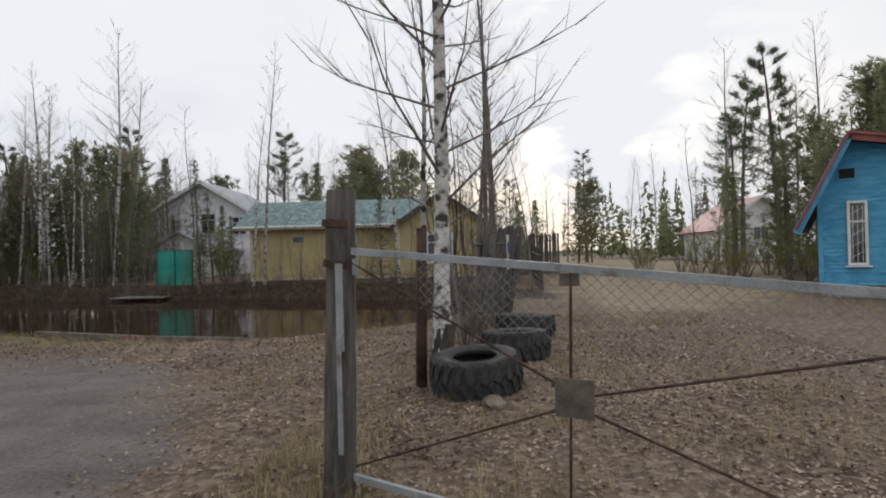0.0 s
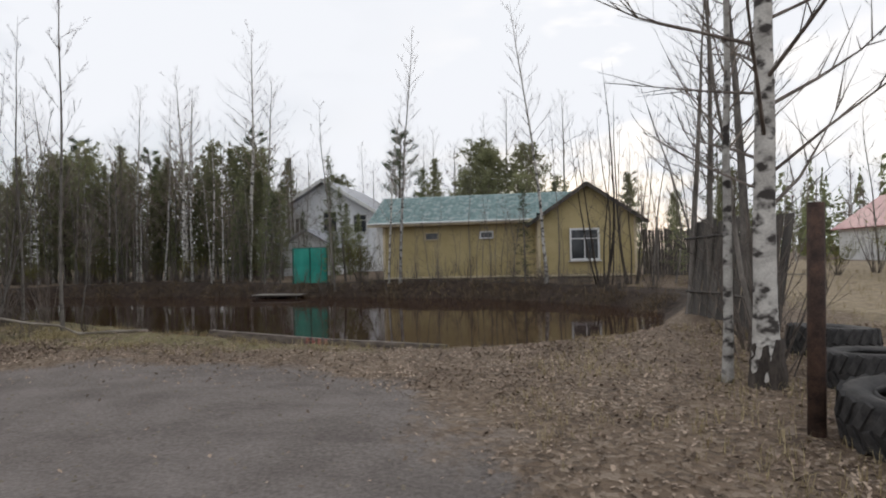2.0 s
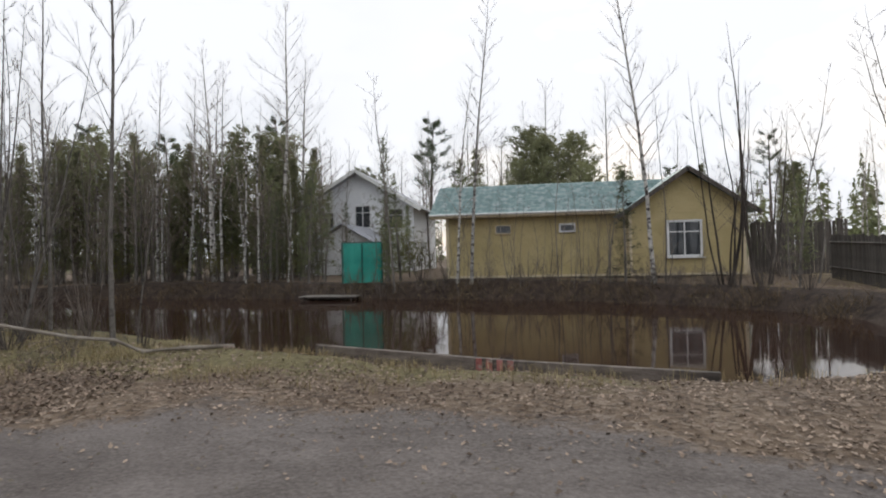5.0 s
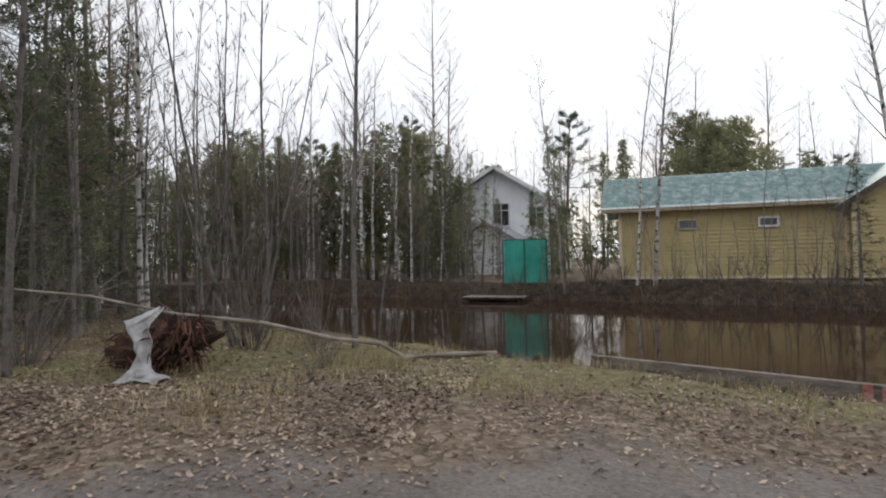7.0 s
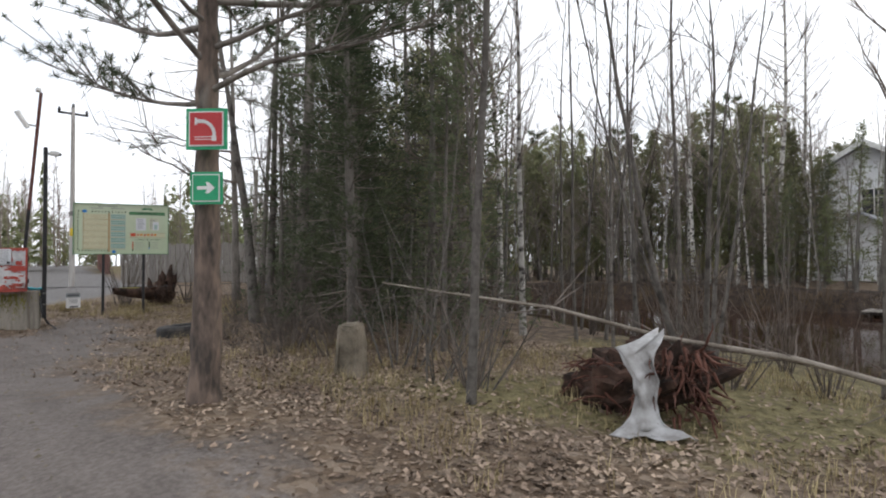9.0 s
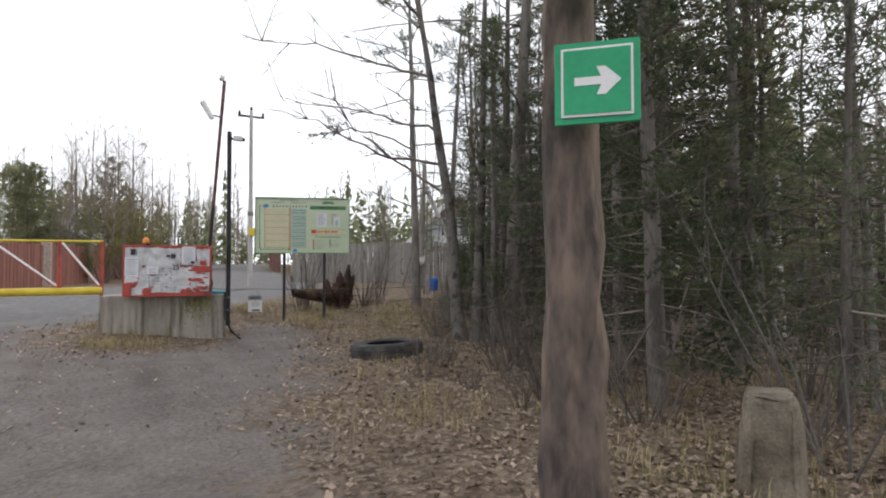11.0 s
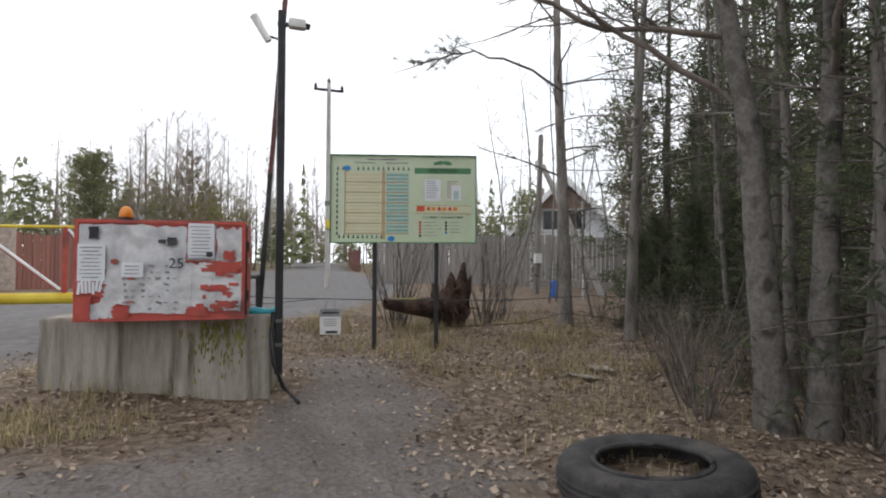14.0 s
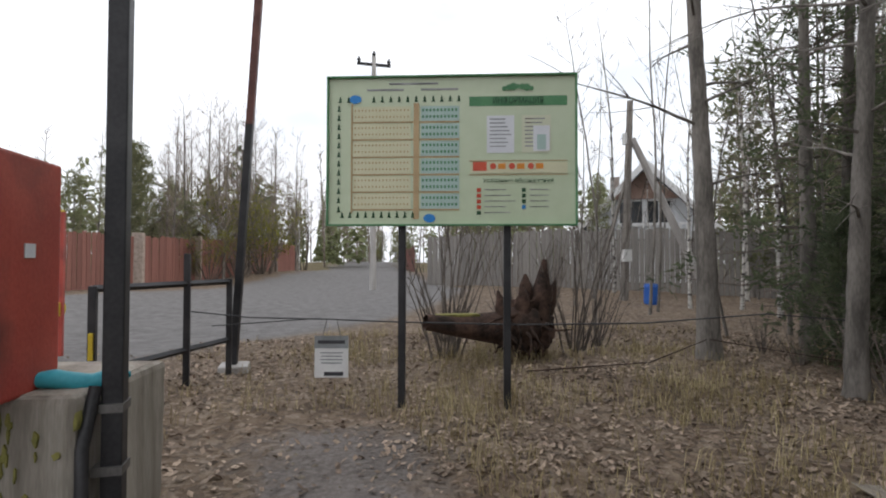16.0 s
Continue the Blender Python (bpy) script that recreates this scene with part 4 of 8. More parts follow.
for k in range(26):
    x = rng.uniform(-16, 1)
    plant("bush_b", x, 26.6 - 0.05 * (x + 8) ** 2 * (x > -8) + rng.uniform(-0.5, 0.5) + 0.1 * max(0, -10 - x), rng.uniform(0.35, 0.65))
for k in range(34):
    x = rng.uniform(-10, 2)
    plant(rng.choice(("sapling", "sapling", "grey_b", "bush_b")), x, 26.2 + rng.uniform(-0.6, 1.4) - 0.28 * max(0, x + 6) ** 1.0 * 0.9, rng.uniform(0.3, 0.62), tilt=(0, rng.uniform(-7, 7)))
for k in range(26):
    x = rng.uniform(-47, -18.6)
    y = 33.2 - 0.12 * (x + 20) * 0 + rng.uniform(0, 1) ** 1.3 * 11
    plant(rng.choice(("spruce_b", "haze", "grey_a", "haze", "birch_b")), x, y, rng.uniform(0.75, 1.15), tilt=(0, rng.uniform(-3, 3)))
for k in range(30):
    x = rng.uniform(-46, -16)
    plant(rng.choice(("bush_a", "bush_a", "bush_b")), x, 29.6 - 0.22 * (x + 16) * 0.6 + rng.uniform(-0.8, 1.8), rng.uniform(0.7, 1.2))
for k in range(22):
    x = rng.uniform(-48, -24)
    y = 20.5 - 0.45 * (x + 30) * 0.5 + rng.uniform(-5, 2.5)
    if inside_distance(POND, np.array([x]), np.array([y]))[0] < -0.8:
        plant(rng.choice(("thicket", "haze", "grey_a", "grey_b", "birch_b")) if y > 20.5 and x < -34 else rng.choice(("grey_a", "birch_b", "sapling")), x, y, rng.uniform(0.7, 1.1), tilt=(0, rng.uniform(-3, 3)))
for x, y, k, s in [(-12.0, 13.7, "bush_b", .6), (-19.6, 28.9, "birch_b", .8), (-18.6, 29.3, "airy", .6), (-17.6, 30.6, "spruce_b", .5), (-19.0, 31, "grey_a", .9), (-20, 32, "spruce_b", .6), (-16.2, 28.2, "airy", .9), (-15.7, 28.9, "airy", .7), (-12.55, 28.4, "airy", 1.05), (-12.2, 29.2, "airy", .8)]:
    plant(k, x, y, s, tilt=(0, rng.uniform(-3, 3)))
for k in range(18):
    a = rng.uniform(0, 1)
    plant(rng.choice(("birch_a", "birch_c", "birch_b", "spruce_a", "pine_b")), -30 + 40 * a, 48 + rng.uniform(0, 10), rng.uniform(0.95, 1.3))
for k in range(26):
    x = -47 + 27.6 * (k // 2) / 13 + rng.uniform(-0.5, 0.5)
    plant("thicket", x, 33.2 + 2.4 * (k % 2) + rng.uniform(-0.7, 0.7) + 0.08 * max(0, -30 - x), rng.uniform(0.9, 1.32), tilt=(0, rng.uniform(-2, 2)))
for x, y, k, s in [(-19.0, 31.6, "thicket", .62), (-20.0, 30.8, "thicket", .5), (-17.9, 32.4, "spruce_thin", .8), (-16.9, 31.8, "haze", .6), (-18.3, 34.6, "thicket", .8), (-19.4, 30.2, "haze", .55), (-15.4, 30.8, "haze", .45), (-13.2, 30.4, "thicket", .4), (-12.7, 31.4, "thicket", .45), (-18.6, 30.0, "spruce_thin", .6)]:
    plant(k, x, y, s)
for k in range(12):
    plant(rng.choice(("birch_a", "birch_b", "birch_c")), rng.uniform(-42, -19), rng.uniform(31.5, 35), rng.uniform(1.0, 1.25), tilt=(0, rng.uniform(-4, 5)))
plant("bush_y", -11.0, 28.0, 1.25)
plant("bush_y", -29.5, 31.8, 1.3)
for k in range(16):
    plant(rng.choice(("thicket", "haze", "spruce_b", "birch_b", "pole")), rng.uniform(-42, -32), rng.uniform(22, 31), rng.uniform(0.75, 1.1))

# thin growth at the near corner of the pond
for x, y, k, s, tl in [(-14.7, 12.3, "clump_willow", 1.0, (0, 0)), (-13.2, 12.75, "pole", 1.0, (0, 1)), (-12.95, 13.0, "pole_thin", .55, (0, -3)), (-15.47, 9.52, "pole", .95, (0, 2)), (-17.0, 13.4, "pole_thin", 1.0, (0, 2)), (-16.15, 13.0, "pole_thin", .9, (0, -2)), (-16.05, 13.35, "pole_thin", 1.05, (0, 3)), (-16.4, 14.2, "pole_thin", .8, (0, 0)), (-16.8, 13.9, "pole_thin", 1.0, (0, -3)), (-15.8, 14.2, "pole", .9, (0, -4)), (-21.0, 16.3, "birch_a", 1.0, (0, 0)), (-18.2, 13.6, "birch_b", 1.0, (0, 2)), (-19.4, 13.4, "pole", 1.0, (0, 0)), (-20.2, 15.4, "pole", .9, (0, 2)), (-22.3, 16.0, "birch_b", 1.1, (0, 0)), (-23.6, 17.6, "pole", 1.0, (0, 0)), (-24.9, 18.6, "birch_a", .9, (0, 0)), (-17.9, 14.9, "pole_thin", 1.0, (0, 4)), (-18.9, 15.8, "pole_thin", 1.1, (0, -2)), (-26.5, 20.0, "pole", 1.1, (0, 0)), (-28.5, 20.8, "birch_b", 1.1, (0, 0)), (-22.0, 17.4, "pole_thin", 1.1, (0, 0)), (-16.7, 10.1, "pole_thin", .5, (0, -8)), (-17.7, 11.9, "pole", .9, (0, 2))]:
    plant(k, x, y, s, tilt=tl)
for x, y, s in [(-16.4, 9.95, .9), (-17.0, 9.95, 1.0), (-15.8, 9.9, .7)]:
    plant("grey_stems", x, y, s)
for x, y in [(-14.2, 13.4), (-15.4, 13.3), (-18.3, 12.0), (-20.2, 12.0), (-17.4, 14.4), (-21.8, 13.4), (-14.9, 12.9), (-19.5, 16.4)]:
    plant("bush_a", x, y, rng.uniform(0.6, 0.95))
for x, y in [(-17.4, 10.3), (-18.4, 10.0), (-19.6, 10.0), (-20.8, 10.3), (-22, 10.9), (-14.3, 11.9), (-23.2, 11.7), (-24.2, 12.3), (-12.6, 12.7), (-13.6, 12.4), (-15.9, 10.0), (-24.0, 11.2), (-24.6, 11.6), (-23.6, 10.9), (-25.2, 12.2)]:
    plant("bush_b", x, y, rng.uniform(0.5, 0.85))

for x, y, s in [(-12.95, 11.6, .3), (-12.55, 10.6, .26), (-12.75, 11.2, .24)]:
    plant("bush_b", x, y, s)
for k in range(12):
    t = k / 11
    plant("bush_b", -19.2 - 9.5 * t + rng.uniform(-0.3, 0.3), 9.9 + 3.6 * t + rng.uniform(0, 0.9), rng.uniform(0.4, 0.75))

# dark wood beside the road
for x, y, k, s in [(-18.8, 10.6, "spruce_near", 1.0), (-20.2, 11.6, "spruce_near", .9), (-21.6, 12.2, "spruce_thin", 1.05), (-22.8, 13.2, "spruce_near", .85), (-19.4, 12.6, "spruce_thin", 1.1), (-23.8, 14.6, "spruce_thin", 1.0), (-25.4, 16.4, "spruce_thin", .9), (-24, 16.4, "spruce_thin", 1.0), (-28.4, 16.4, "spruce_thin", 1.0), (-29.8, 17.2, "spruce_thin", 1.1), (-30.6, 18.6, "spruce_thin", 1.15), (-28.9, 18.4, "spruce_thin", 1.2), (-32.2, 19.6, "spruce_b", .8), (-27.5, 17.8, "spruce_thin", 1.1), (-33.4, 21.4, "thicket", .9), (-31.0, 21.2, "thicket", 1.0), (-28.4, 21, "thicket", 1.0), (-26, 18.4, "spruce_thin", 1.1), (-28.0, 15.3, "spruce_thin", .75), (-29.2, 15.4, "sapling", .9), (-29.4, 15.2, "spruce_thin", 1.35), (-29.5, 16.0, "spruce_thin", 1.3), (-27.0, 15.2, "spruce_thin", 1.3), (-27.8, 16.6, "grey_b", 1.0), (-21.5, 16, "spruce_thin", 1.1), (-29.6, 18, "birch_a", .9), (-26.5, 19.5, "birch_b", 1.0), (-31, 16.6, "grey_a", .8), (-22.6, 11.4, "spruce_thin", .8), (-27.9, 14.0, "spruce_small", .8), (-28.3, 14.6, "spruce_small", 1.0), (-27.2, 14.5, "spruce_small", 1.1), (-26.2, 14.2, "spruce_small", 1.1), (-25.2, 13.6, "spruce_thin", .5), (-24.4, 13.6, "spruce_thin", 1.0), (-24.0, 12.4, "spruce_thin", .9), (-22.9, 12.9, "grey_b", 1.0), (-23.2, 13.6, "spruce_thin", 1.0), (-21.9, 14.2, "thicket", .9), (-19.8, 13.4, "thicket", .8), (-18.0, 12.2, "spruce_thin", .9), (-17.6, 11.2, "spruce_thin", .6)]:
    plant(k, x, y, s)

# ---- more single trees ----
kind("big_birch", bare_tree("birch_tree", 71, 12.0, 0.135, 0.16, 46, 2.6, M["birch"], M["twig"], "birch with dark-marked white bark and long bare limbs beside old tyres", sub=6, up=0.35, lean=0.01, fine=3))
plant("big_birch", -0.05, 8.25, 1.0, 40)
V, F = [], []
tube(V, F, [Vector((0.006 * k, 0, -0.1 + 0.09 * k)) for k in range(8)], [0.142 * (1.4 - 0.3 * min(1, k / 5)) for k in range(7)] + [0.135], 14)
V = [v + Vector((v.x, v.y, 0)) * (0.35 * noise.noise(Vector((v.x * 16, v.y * 16, v.z * 3)))) for v in V]
part("trunk_base", raw("trunk_base", V, F, M["bark_dark"]), None, placed["big_birch"][0], "dark furrowed bark at the foot")
kind("grey_tall", bare_tree("bare_tree", 72, 12.0, 0.12, 0.3, 34, 2.4, M["bark_grey"], M["twig"], "tall leafless grey tree by a leaning fence", sub=5, up=0.7, lean=0.02))
for x, y, s, tl in [(1.15, 11.9, .75, (0, -3)), (1.1, 14.0, .7, (0, 2)), (0.85, 14.6, .65, (0, -4))]:
    plant("grey_tall", x, y, s, tilt=tl)
for x, y, k, s, tl in [(1.6, 16.5, "grey_b", .9, (0, 8)), (3.2, 20, "grey_a", .8, (0, 0)), (2.8, 24, "grey_b", .9, (0, 0)), (3.6, 27, "spruce_b", .55, (0, 0)), (5.0, 30, "grey_a", .8, (0, 0)), (7.2, 42, "spruce_a", .62, (0, 0)), (5.6, 48, "spruce_b", .6, (0, 0)), (10.6, 43, "spruce_a", .8, (0, 0)), (13.5, 50, "pine_b", .9, (0, 0))]:
    plant(k, x, y, s, tilt=tl)
plant("birch_b", -0.36, 8.55, .95, 30, tilt=(0, 3))
plant("grey_b", 0.35, 9.3, 1.1, 200, tilt=(0, 4))
plant("bush_a", 0.3, 9.0, .9)
plant("bush_a", 0.5, 10.4, 1.1)
plant("bush_b", 0.9, 11.4, 1.1)
# wood behind the blue house
for x, y, k, s in [(15.5, 30, "haze", .8), (17.5, 28, "spruce_a", .85), (19.5, 31, "pine_a", .9), (14.2, 27, "spruce_b", .7), (16, 24, "bush_y", 1.4), (21, 27, "haze", 1.2), (18, 34, "pine_a", 1.0), (22, 36, "pine_a", 1.5), (13.4, 24.5, "bush_y", 1.1), (12, 26, "bush_y", 1.2), (13.2, 21, "bush_y", 1.0), (11.6, 22.6, "bush_y", .9), (15.4, 26, "bush_y", 1.3), (13.8, 28, "bush_y", 1.3), (10.2, 27.6, "bush_y", .9), (12.2, 19.6, "bush_a", .8), (16.8, 27, "haze", .8), (15.6, 25.6, "thicket", .75), (17.4, 25, "thicket", 1.0), (18.4, 27, "thicket", 1.1), (16.6, 23.4, "thicket", .8), (19.8, 29, "thicket", 1.2), (15.2, 28.6, "thicket", .8), (20.6, 24, "thicket", 1.1), (18.6, 21, "thicket", 1.0), (23, 29, "haze", 1.3), (20.6, 32, "haze", 1.3), (25, 33, "haze", 1.3), (8.2, 60, "haze", 1.1), (11, 58, "haze", 1.1), (14, 62, "haze", 1.2), (2.6, 31, "bush_y", .9), (3.4, 29, "bush_a", 1.0), (2.8, 26.4, "bush_a", 1.2), (4.4, 33, "bush_a", 1.1), (3.0, 35, "bush_y", 1.2), (4.6, 37, "thicket", .3), (19, 24, "spruce_a", 1.1), (17.2, 21, "spruce_b", .8), (20.5, 25, "pine_b", 1.2), (22.6, 33, "birch_c", 1.2), (19, 37, "birch_c", 1.2), (24, 26, "birch_c", 1.3), (14.5, 22, "bush_y", 1.0), (18.5, 22.5, "spruce_a", 1.1), (21.5, 22, "birch_c", .9), (16.5, 36, "grey_a", 1.1), (20, 40, "grey_a", 1.2), (15, 44, "birch_a", .8), (17, 47, "birch_b", 1.0), (24, 44, "pine_a", 1.5), (12.5, 29, "bush_a", 1.3), (11, 31, "bush_y", 1.0), (24.5, 30, "spruce_a", 1.4), (19.4, 50, "birch_a", 1.0), (14.6, 56, "pine_a", 1.2)]:
    plant(k, x, y, s)
# behind the houses
for x, y, k, s in [(-5.2, 38.6, "pine_b", 1.0), (-3.6, 39.4, "thicket", 1.1), (-7.2, 38.4, "thicket", 1.0), (-4.8, 40, "thicket", 1.2), (-6.2, 42, "pine_b", 1.15), (-3.6, 36.6, "thicket", .9), (-5.0, 36.4, "thicket", .95), (-6.4, 37, "thicket", .95), (-2.4, 37.4, "thicket", .9), (-0.6, 38.4, "thicket", .9), (1.2, 39, "thicket", .75), (-8.2, 41, "haze", 1.1), (-10, 44, "spruce_a", 1.1), (-11.5, 46, "spruce_b", 1.2), (-1.2, 36, "spruce_b", .8), (-2.6, 46, "pine_b", 1.2), (-14.5, 50, "pine_a", 1.3), (-26, 47, "pine_a", 1.3), (-22.8, 45, "spruce_a", 1.2), (-25, 42, "spruce_a", 1.0), (-13, 54, "birch_a", 1.2), (-16, 56, "birch_c", 1.1), (-19.5, 56, "birch_a", 1.2), (-10, 56, "birch_c", 1.0), (-23, 55, "birch_b", 1.4), (3.6, 38, "spruce_a", .75), (-7.4, 57, "birch_a", 1.1), (7.5, 62, "pine_a", 1.0), (4.2, 52, "birch_b", 1.0), (-14.9, 37.5, "spruce_b", .7), (-21.6, 40, "spruce_thin", .9), (-19.6, 36.5, "spruce_thin", .8), (-21.2, 37.5, "birch_b", .9), (-16.6, 34.5, "birch_b", .8), (-18.4, 33.6, "grey_a", .7), (-15.6, 32, "spruce_thin", .6), (-12.6, 33, "spruce_b", .55)]:
    plant(k, x, y, s)
# trees by the notice board and the entrance
kind("sign_pine", pine("pine_tree", 91, 9.0, 0.11, 0.27, 50, 2.5, "Scots pine with flaking bark that carries two signs", tufts=30, per=34, needle=0.07))
plant("sign_pine", -16.82, 7.83, 1.0, 210)
kind("slim_pine", pine("pine_tree", 92, 10.0, 0.115, 0.62, 14, 1.6, "slim grey-brown pine with a bare lower trunk", tufts=9, per=16, bark=M["bark_grey"], dead=16))
slim_pines = []
for x, y, s, tl in [(-28.66, 12.97, 1.0, (0, 1)), (-27.0, 13.0, .75, (0, 1)), (-23.0, 12.0, 1.2, (0, 2)), (-24.6, 12.9, .9, (0, -3)), (-22.1, 12.7, 1.0, (0, 2))]:
    slim_pines.append(plant("slim_pine", x, y, s, tilt=tl))


def leaning_alder():
    """The alder at the path's edge: two stems, long limbs reaching over the path."""
    rng = random.Random(73)
    root = thing("alder_tree", "leaning mottled alder with long bare limbs over the path", "tree", (-23.17, 11.12, gz(-23.17, 11.12)))
    z0 = gz(-23.17, 11.12)
    w = lambda q: Vector(q) - Vector((-23.17, 11.12, z0))
    V, F, TV, TF = [], [], [], []
    stems = [[(-23.17, 11.12, -0.05), (-23.2, 11.04, 1.0), (-23.23, 10.96, 2.2), (-23.34, 10.8, 3.4), (-23.42, 10.68, 4.5), (-23.6, 10.4, 6.5), (-23.7, 10.2, 9.0)],
             [(-22.98, 11.3, -0.05), (-22.96, 11.34, 1.2), (-22.92, 11.38, 2.6), (-22.9, 11.4, 4.2), (-22.95, 11.5, 6.5), (-23.0, 11.5, 8.6)]]
    for st, r0 in zip(stems, (0.115, 0.1)):
        pts = [w(q) for q in st]
        fine = [pts[i].lerp(pts[i + 1], u / 5) for i in range(len(pts) - 1) for u in range(5)] + [pts[-1]]
        k = len(fine) - 1
        b = len(V)
        tube(V, F, fine, [r0 * (1 - 0.85 * i / k) * (1 + 0.35 * math.exp(-i / 1.5)) for i in range(k + 1)], 12)
        for q in range(b, len(V)):
            c = fine[min((q - b) // 12, k)]
            V[q] = V[q] + Vector((V[q].x - c.x, V[q].y - c.y, 0)) * 0.28 * noise.noise(V[q] * 7)
    limbs = [[(-23.33, 10.8, 2.95), (-23.76, 10.1, 3.06), (-24.09, 9.4, 3.41), (-24.21, 9.04, 3.6), (-24.39, 8.4, 3.77)],
             [(-23.36, 10.76, 3.5), (-23.62, 10.34, 3.6), (-23.94, 9.74, 3.82), (-24.36, 8.53, 3.92)],
             [(-23.25, 10.92, 2.4), (-23.7, 10.2, 3.0), (-24.0, 9.6, 3.5), (-24.1, 9.2, 4.1)],
             [(-23.42, 10.68, 4.4), (-23.8, 9.9, 4.6), (-24.2, 9.0, 4.9), (-24.5, 8.2, 4.9)],
             [(-23.5, 10.5, 5.4), (-23.2, 9.6, 6.0), (-23.1, 8.7, 6.3)],
             [(-22.92, 11.38, 2.5), (-22.5, 10.9, 3.2), (-22.1, 10.5, 4.2)],
             [(-23.5, 10.5, 5.2), (-24.4, 10.6, 6.0), (-25.2, 10.5, 6.4)]]
    for lm in limbs:
        pts = [w(q) for q in lm]
        fine = [pts[i].lerp(pts[i + 1], u / 4) + Vector((rng.gauss(0, .012), rng.gauss(0, .012), rng.gauss(0, .018))) for i in range(len(pts) - 1) for u in range(4)] + [pts[-1]]
        k = len(fine) - 1
        tube(TV, TF, fine, [0.028 * (1 - 0.85 * i / k) for i in range(k + 1)], 6)
        for t in range(16):
            i = rng.randint(2, k)
            d = (fine[i] - fine[i - 1]).normalized() + Vector((rng.gauss(0, .5), rng.gauss(0, .5), rng.gauss(0.25, .45)))
            ln = rng.uniform(0.25, 0.9)
            tw = bend(rng, fine[i], d, ln, 4, 0.02, 0.16)
            tube(TV, TF, tw, [0.009, 0.007, 0.005, 0.004, 0.002], 4)
            for _ in range(3):
                tube(TV, TF, bend(rng, tw[rng.randint(1, 3)], d + Vector((rng.gauss(0, .6), rng.gauss(0, .6), rng.gauss(0, .5))), ln * 0.45, 2, 0, 0.2), [0.004, 0.003, 0.0015], 3)
    part("trunk", raw("trunk", V, F, M["alder"]), None, root)
    tagged(part("limb_mass", raw("limb_mass", TV, TF, M["twig"]), None, root), kind="stuff")


leaning_alder()


def needle_limb(tree, pts, seed):
    """A long pine limb with tufts towards its tip, on a standing tree."""
    rng = random.Random(seed)
    inv = tree.matrix_basis.inverted()
    pts = [inv @ Vector(p) for p in pts]
    V, F, NV, NF = [], [], [], []
    fine = [pts[i].lerp(pts[i + 1], u / 3) + Vector((0, 0, rng.gauss(0, .02))) for i in range(len(pts) - 1) for u in range(3)] + [pts[-1]]
    k = len(fine) - 1
    tube(V, F, fine, [0.026 * (1 - 0.8 * i / k) for i in range(k + 1)], 6)
    for t in range(26):
        i = rng.randint(k // 2, k)
        d = (fine[i] - fine[i - 1]).normalized() + Vector((rng.gauss(0, .6), rng.gauss(0, .6), rng.gauss(0.1, .35)))
        tw = bend(rng, fine[i], d, rng.uniform(0.15, 0.5), 2, 0.03, 0.15)
        tube(V, F, tw, [0.007, 0.005, 0.003], 3)
        tuft(NV, NF, tw[2], (tw[2] - tw[1]).normalized(), 0.1, 26, rng)
        tuft(NV, NF, tw[1], (tw[2] - tw[1]).normalized(), 0.1, 16, rng)
    tagged(part("limb_mass", raw("limb_mass", V, F, M["bark_grey"]), None, tree), kind="stuff")
    tagged(part("needle_mass", raw("needle_mass", NV, NF, M["pine"], False), None, tree), kind="stuff")


needle_limb(slim_pines[0], [(-28.62, 12.9, 4.35), (-28.3, 11.8, 4.6), (-28.2, 11.0, 4.6), (-28.35, 10.5, 4.5), (-28.6, 9.8, 4.25)], 5)
for x, y, k, s in [(-31.5, 13.2, "grey_b", .8), (-33.3, 15.5, "sapling", 1.2), (-33.6, 15.9, "sapling", 1.1), (-30.4, 14.8, "grey_b", .7), (-34.8, 14.6, "grey_b", .75), (-37.5, 15.4, "bush_a", .8), (-33, 18.5, "birch_b", .9), (-31.8, 20, "birch_a", .9), (-36, 20.5, "birch_b", 1.0), (-39, 22, "grey_a", 1.0), (-30, 22, "pine_a", .9), (-34.5, 23, "birch_a", 1.0), (-53, 17, "grey_c", .7), (-58, 19, "birch_b", .8), (-47, 19, "grey_a", .8)]:
    plant(k, x, y, s)
for x, y, s in [(-30.2, 10.3, .9), (-30.6, 11.4, .95), (-29.8, 11.9, .85), (-31.2, 10.6, 1.0), (-30.1, 12.4, .6)]:
    plant("bush_a", x, y, s)
# light undergrowth before the far wood
for k in range(26):
    x = rng.uniform(-34, -18.4)
    plant(rng.choice(("haze", "haze", "bush_y", "pole")), x, 29.8 - 0.1 * (x + 18) + rng.uniform(-0.6, 2.4), rng.uniform(0.5, 0.85) if k % 3 else rng.uniform(0.9, 1.1), tilt=(0, rng.uniform(-3, 3)))
for k in range(12):
    plant(rng.choice(("haze", "bush_y", "airy")), rng.uniform(-36, -30.5), rng.uniform(20.5, 29), rng.uniform(0.6, 0.95))
# taller crowns and brush in the wood beside the road
for x, y, k, s in [(-21.0, 13.4, "spruce_thin", 1.25), (-22.4, 15.0, "pole", 1.3), (-24.6, 16.0, "pole", 1.3), (-26.8, 14.6, "pole", 1.2), (-20.2, 14.2, "haze", 1.2), (-23.0, 17.0, "haze", 1.2), (-28.6, 17.6, "haze", 1.2), (-25.4, 13.2, "pole_thin", 1.3)]:
    plant(k, x, y, s)
for k in range(8):
    t = rng.random()
    plant("bush_b" if k % 4 else "bush_a", -19.4 - 3.4 * t, 9.75 + 1.1 * t + rng.uniform(0, 1.3), rng.uniform(0.45, 0.75))
